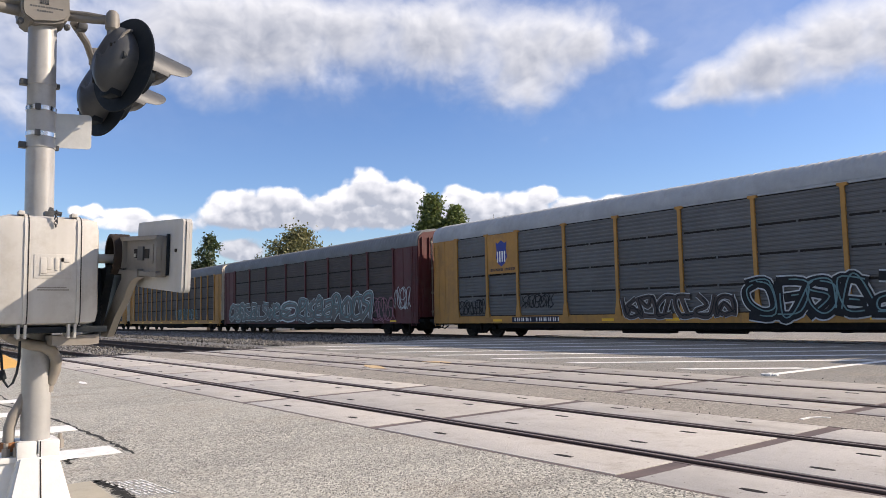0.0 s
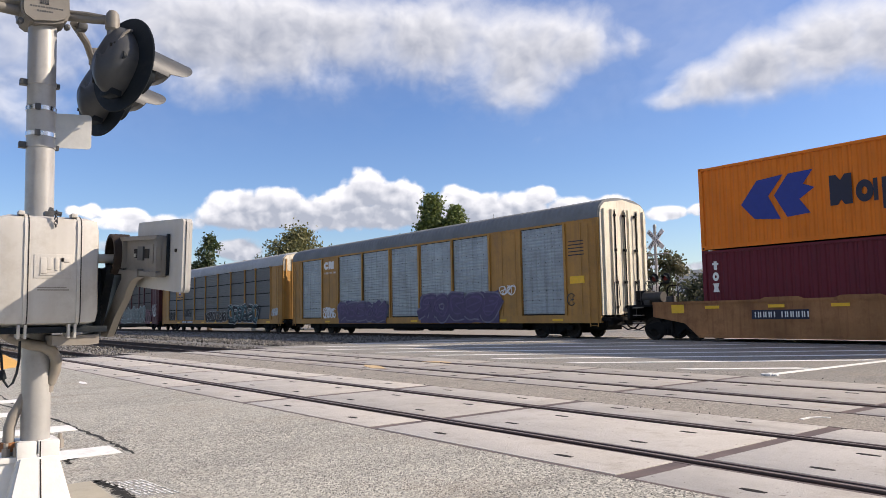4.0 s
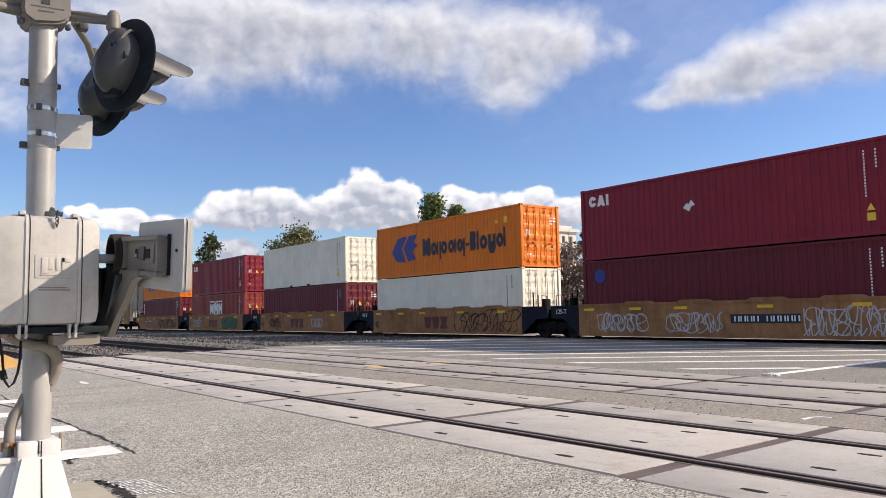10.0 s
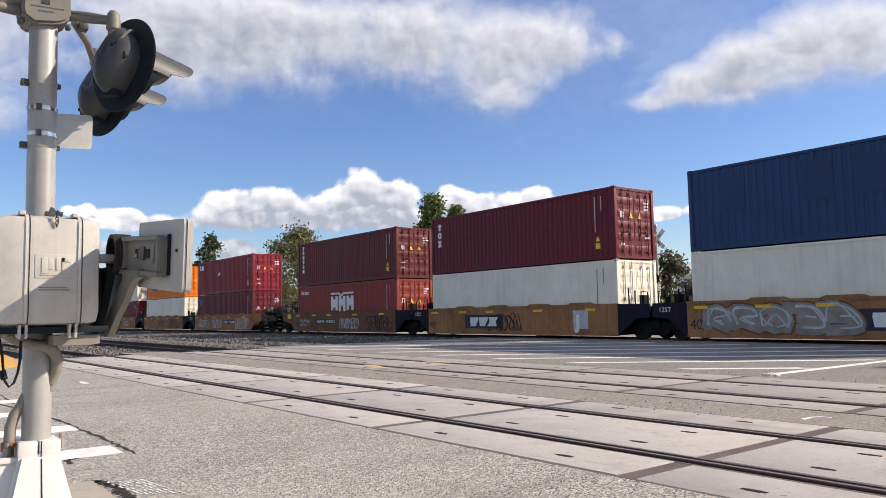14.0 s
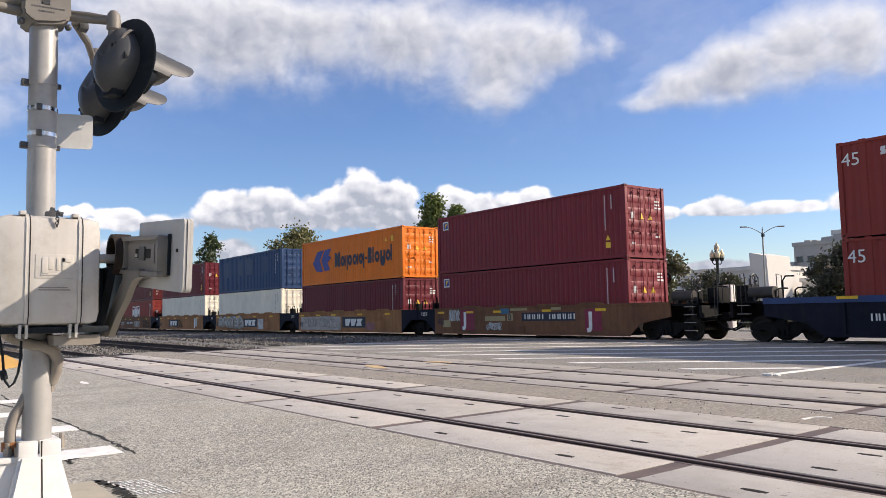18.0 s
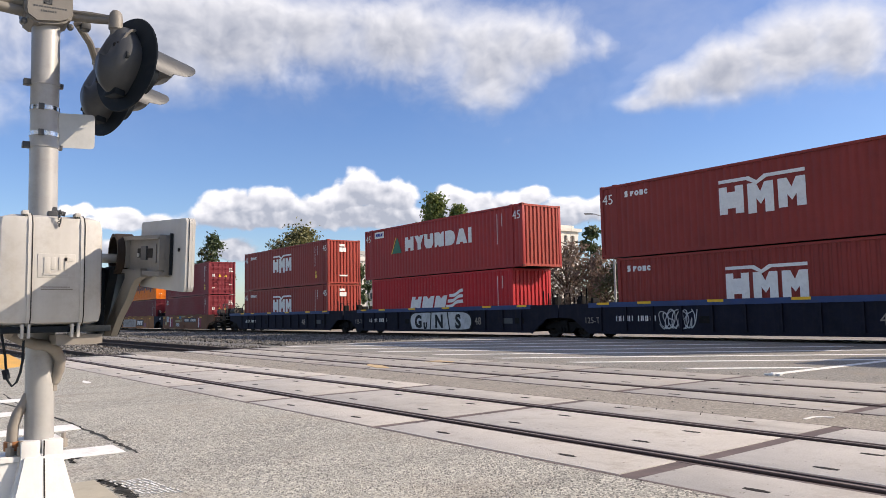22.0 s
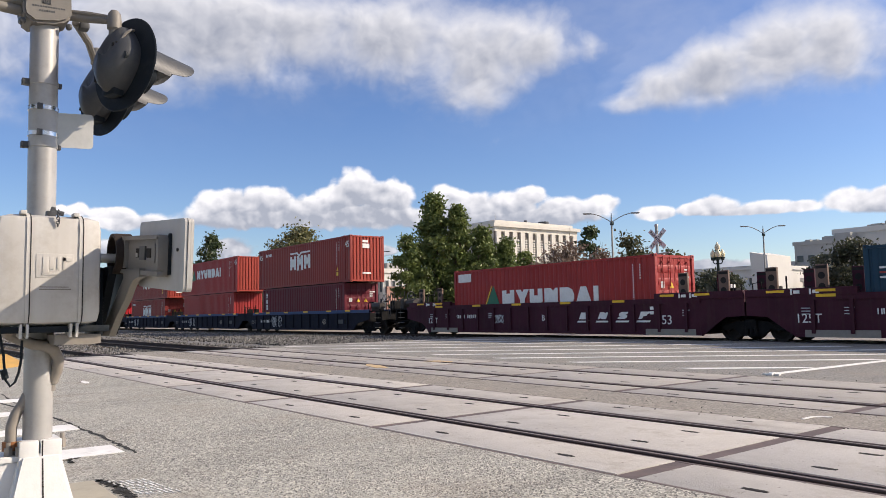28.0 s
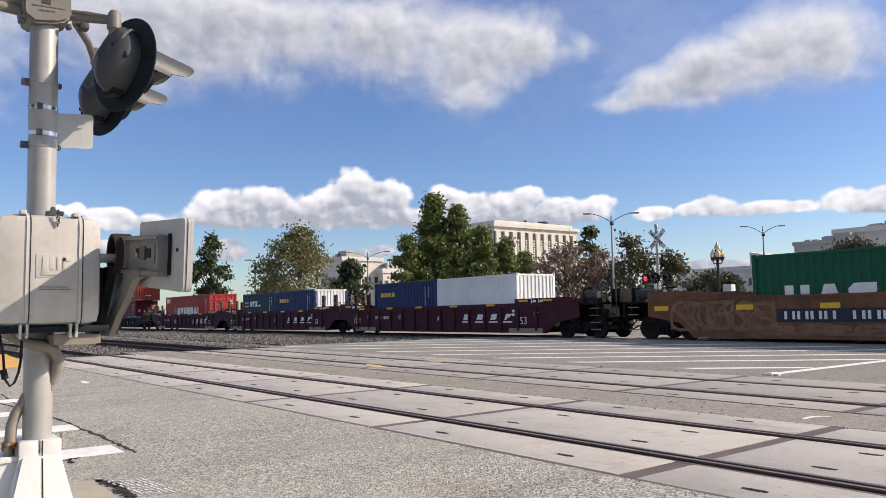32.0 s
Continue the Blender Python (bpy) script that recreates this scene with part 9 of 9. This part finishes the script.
HIGH = [(-84.0, 20.5, 7.6, 4.9, 0.85), (-71.9, 21.4, 6.7, 2.8, 0.95), (-66.2, 20.9, 5.4, 2.9, 1), (-59.8, 21.6, 6.5, 2.7, 1), (-52.8, 21.2, 5.3, 3.2, 1), (-46.2, 20.0, 5.2, 3.2, 1), (-46.1, 17.0, 2.2, 1.6, 0.85),
        (-41.5, 20.1, 2.7, 2.2, 0.9), (-37.3, 19.8, 1.5, 1.3, 0.75), (-70.3, 17.5, 3.6, 1.8, 0.55), (-82.0, 14.6, 4.3, 2.2, 0.55), (-62.4, 18.3, 6.8, 1.4, 0.5),
        (-35.1, 15.6, 1.3, 0.7, 0.85), (-32.6, 16.6, 2.2, 1.4, 0.95), (-29.2, 17.5, 3.1, 2.0, 1), (-24.5, 18.0, 3.2, 2.4, 1), (-20.5, 18.2, 3.8, 2.8, 1), (-29.5, 15.6, 3.0, 0.9, 0.6)]
HEAPS = [(-79.0, 7.5, 0.5, 0.35), (-77.9, 7.6, 0.5, 0.47), (-75.7, 7.3, 1.5, 0.47), (-69.2, 8.0, 1.0, 0.99), (-67.9, 8.5, 1.1, 0.99), (-65.8, 8.4, 1.2, 1.08), (-64.4, 8.6, 0.9, 0.92), (-60.0, 8.8, 1.1, 1.1),
         (-58.4, 9.5, 1.5, 1.36), (-55.7, 8.8, 1.3, 1.19), (-56.9, 9.1, 1.0, 1.02), (-51.8, 8.7, 1.1, 0.94), (-50.0, 8.2, 1.6, 0.94), (-47.0, 8.1, 1.8, 0.93), (-45.2, 8.8, 1.0, 0.68), (-42.7, 7.7, 1.7, 0.76),
         (-40.0, 7.9, 1.1, 0.75), (-36.0, 7.0, 1.4, 0.49), (-33.5, 7.2, 1.0, 0.48), (-32.0, 7.4, 1.5, 0.68), (-28.4, 7.0, 1.6, 0.47), (-26.4, 6.9, 1.0, 0.38), (-23.5, 7.1, 1.4, 0.74), (-20.9, 7.1, 1.7, 0.87)]
FLOORS = [(-74.0, 6.7, 3.2, 0.56), (-67.0, 7.2, 3.9, 0.7), (-62.6, 7.7, 2.3, 0.93), (-58.6, 7.4, 4.3, 0.85), (-52.5, 7.2, 3.2, 0.7), (-47.0, 7.0, 7.2, 0.64), (-30.0, 6.8, 3.0, 0.26), (-20.0, 6.7, 4.0, 0.5), (-68.0, 5.0, 1.8, 0.75),
          (-75.1, 5.0, 2.2, 0.56), (-56.5, 4.8, 1.3, 0.39), (-32.5, 3.1, 2.8, 0.4), (-38.4, 3.3, 2.4, 0.33), (-90.0, 6.3, 6.0, 0.9), (-102.0, 7.0, 6.0, 1.4), (-8.0, 7.0, 6.0, 1.4)]
LOW = [(a, b, ra * 1.1, rb * 1.1, 1.0) for a, b, ra, rb in HEAPS] + [(a, b, ra * 1.15, rb * 1.3, 0.95) for a, b, ra, rb in FLOORS]
# cloud_round glows dimly, to hold down the skylight from the unseen side
M["cloud_round"] = cloud_material("cloud_round", 4.3, 0.5, (0.44, 0.45, 0.47), (0.25, 0.27, 0.31), 2.8, 2.1)
M["cloud_high"] = cloud_material("cloud_high", 2.3, 1.0, (0.70, 0.712, 0.74), (0.29, 0.322, 0.395), 2.5, 1.7, 0.18, 0.84, veil=0.27, bumpy=3.2, deep=0.74)
M["cloud_low"] = cloud_material("cloud_low", 7.1, 0.3, (0.86, 0.865, 0.88), (0.36, 0.395, 0.465), 4.5, 0.95, 0.24, 0.52, bumpy=1.7, deep=0.14, warp=0.05, lumps=0.3, lump_size=10.0)
HIGH = [(a, b - 0.5, ra * 1.12, rb * 1.2, w) for a, b, ra, rb, w in HIGH]
drifting.append((cloud_sheet("backdrop_high_cloud", "broad grey-white broken cloud high over the town", HIGH, 11, 34, 3600, M["cloud_high"]), 4.4))
rnd = random.Random(12)
# cloud outside the view, added only to shape the skylight
ROUND = [(rnd.uniform(58, 228), rnd.uniform(9, 62), rnd.uniform(8, 17), rnd.uniform(4, 9), rnd.uniform(0.7, 1.0)) for _ in range(46)]
cloud_sheet("backdrop_cloud", "unseen broken cloud over the rest of the sky, added to temper the skylight", ROUND, 3, 75, 3900, M["cloud_round"], 130, 60, 46, 234)
# glowing cloud above the view, added to make the blue skylight whiter
OVER = [(rnd.uniform(-130, 0), rnd.uniform(40, 68), rnd.uniform(9, 20), rnd.uniform(4, 8), rnd.uniform(0.8, 1.0)) for _ in range(34)]
cloud_sheet("backdrop_overhead_cloud", "unseen broken grey-white cloud overhead, added to whiten the skylight", OVER, 36, 72, 3700, M["cloud_high"], 110, 40, -132, 6)
# added cap of the same, unseen at the zenith
CAP = [(rnd.uniform(-180, 180), rnd.uniform(72, 88), rnd.uniform(25, 50), rnd.uniform(4, 8), rnd.uniform(0.8, 1.0)) for _ in range(16)]
cloud_sheet("backdrop_zenith_cloud", "unseen broken grey-white cloud straight above, added to whiten the skylight", CAP, 70, 89.5, 3800, M["cloud_high"], 110, 24, -180, 180)
drifting.append((cloud_sheet("backdrop_low_cloud", "low bank of white heaped cloud near the horizon", LOW, 0.2, 13, 4200, M["cloud_low"], 420, 90, base=0.9), 1.2))


# ------------------------------------------------------------------ what moves
def motions():
    times = [2.0 * i for i in range(17)]
    for ob, u, z in riders:
        walk(ob, [(t, pose(u - gone(t), TRAIN_Y, z)) for t in times])
    # wheels roll with the train: each turns by what the train has run
    first = wheelsets[0]
    walk(first, [(i / FPS, pose(0, 0, 0, 0, -math.degrees(gone(i / FPS) / 0.42), 0)) for i in range(32 * FPS + 1)])
    act, slot = first.animation_data.action, first.animation_data.action_slot
    for w in wheelsets[1:]:
        w.rotation_mode = "QUATERNION"
        w.animation_data_create()
        w.animation_data.action = act
        w.animation_data.action_slot = slot
    for sheet, degrees in drifting:
        walk(sheet, [(t, pose(EYE[0], EYE[1], 0, 0, 0, degrees * t / 32)) for t in (0, 8, 16, 24, 32)])


motions()
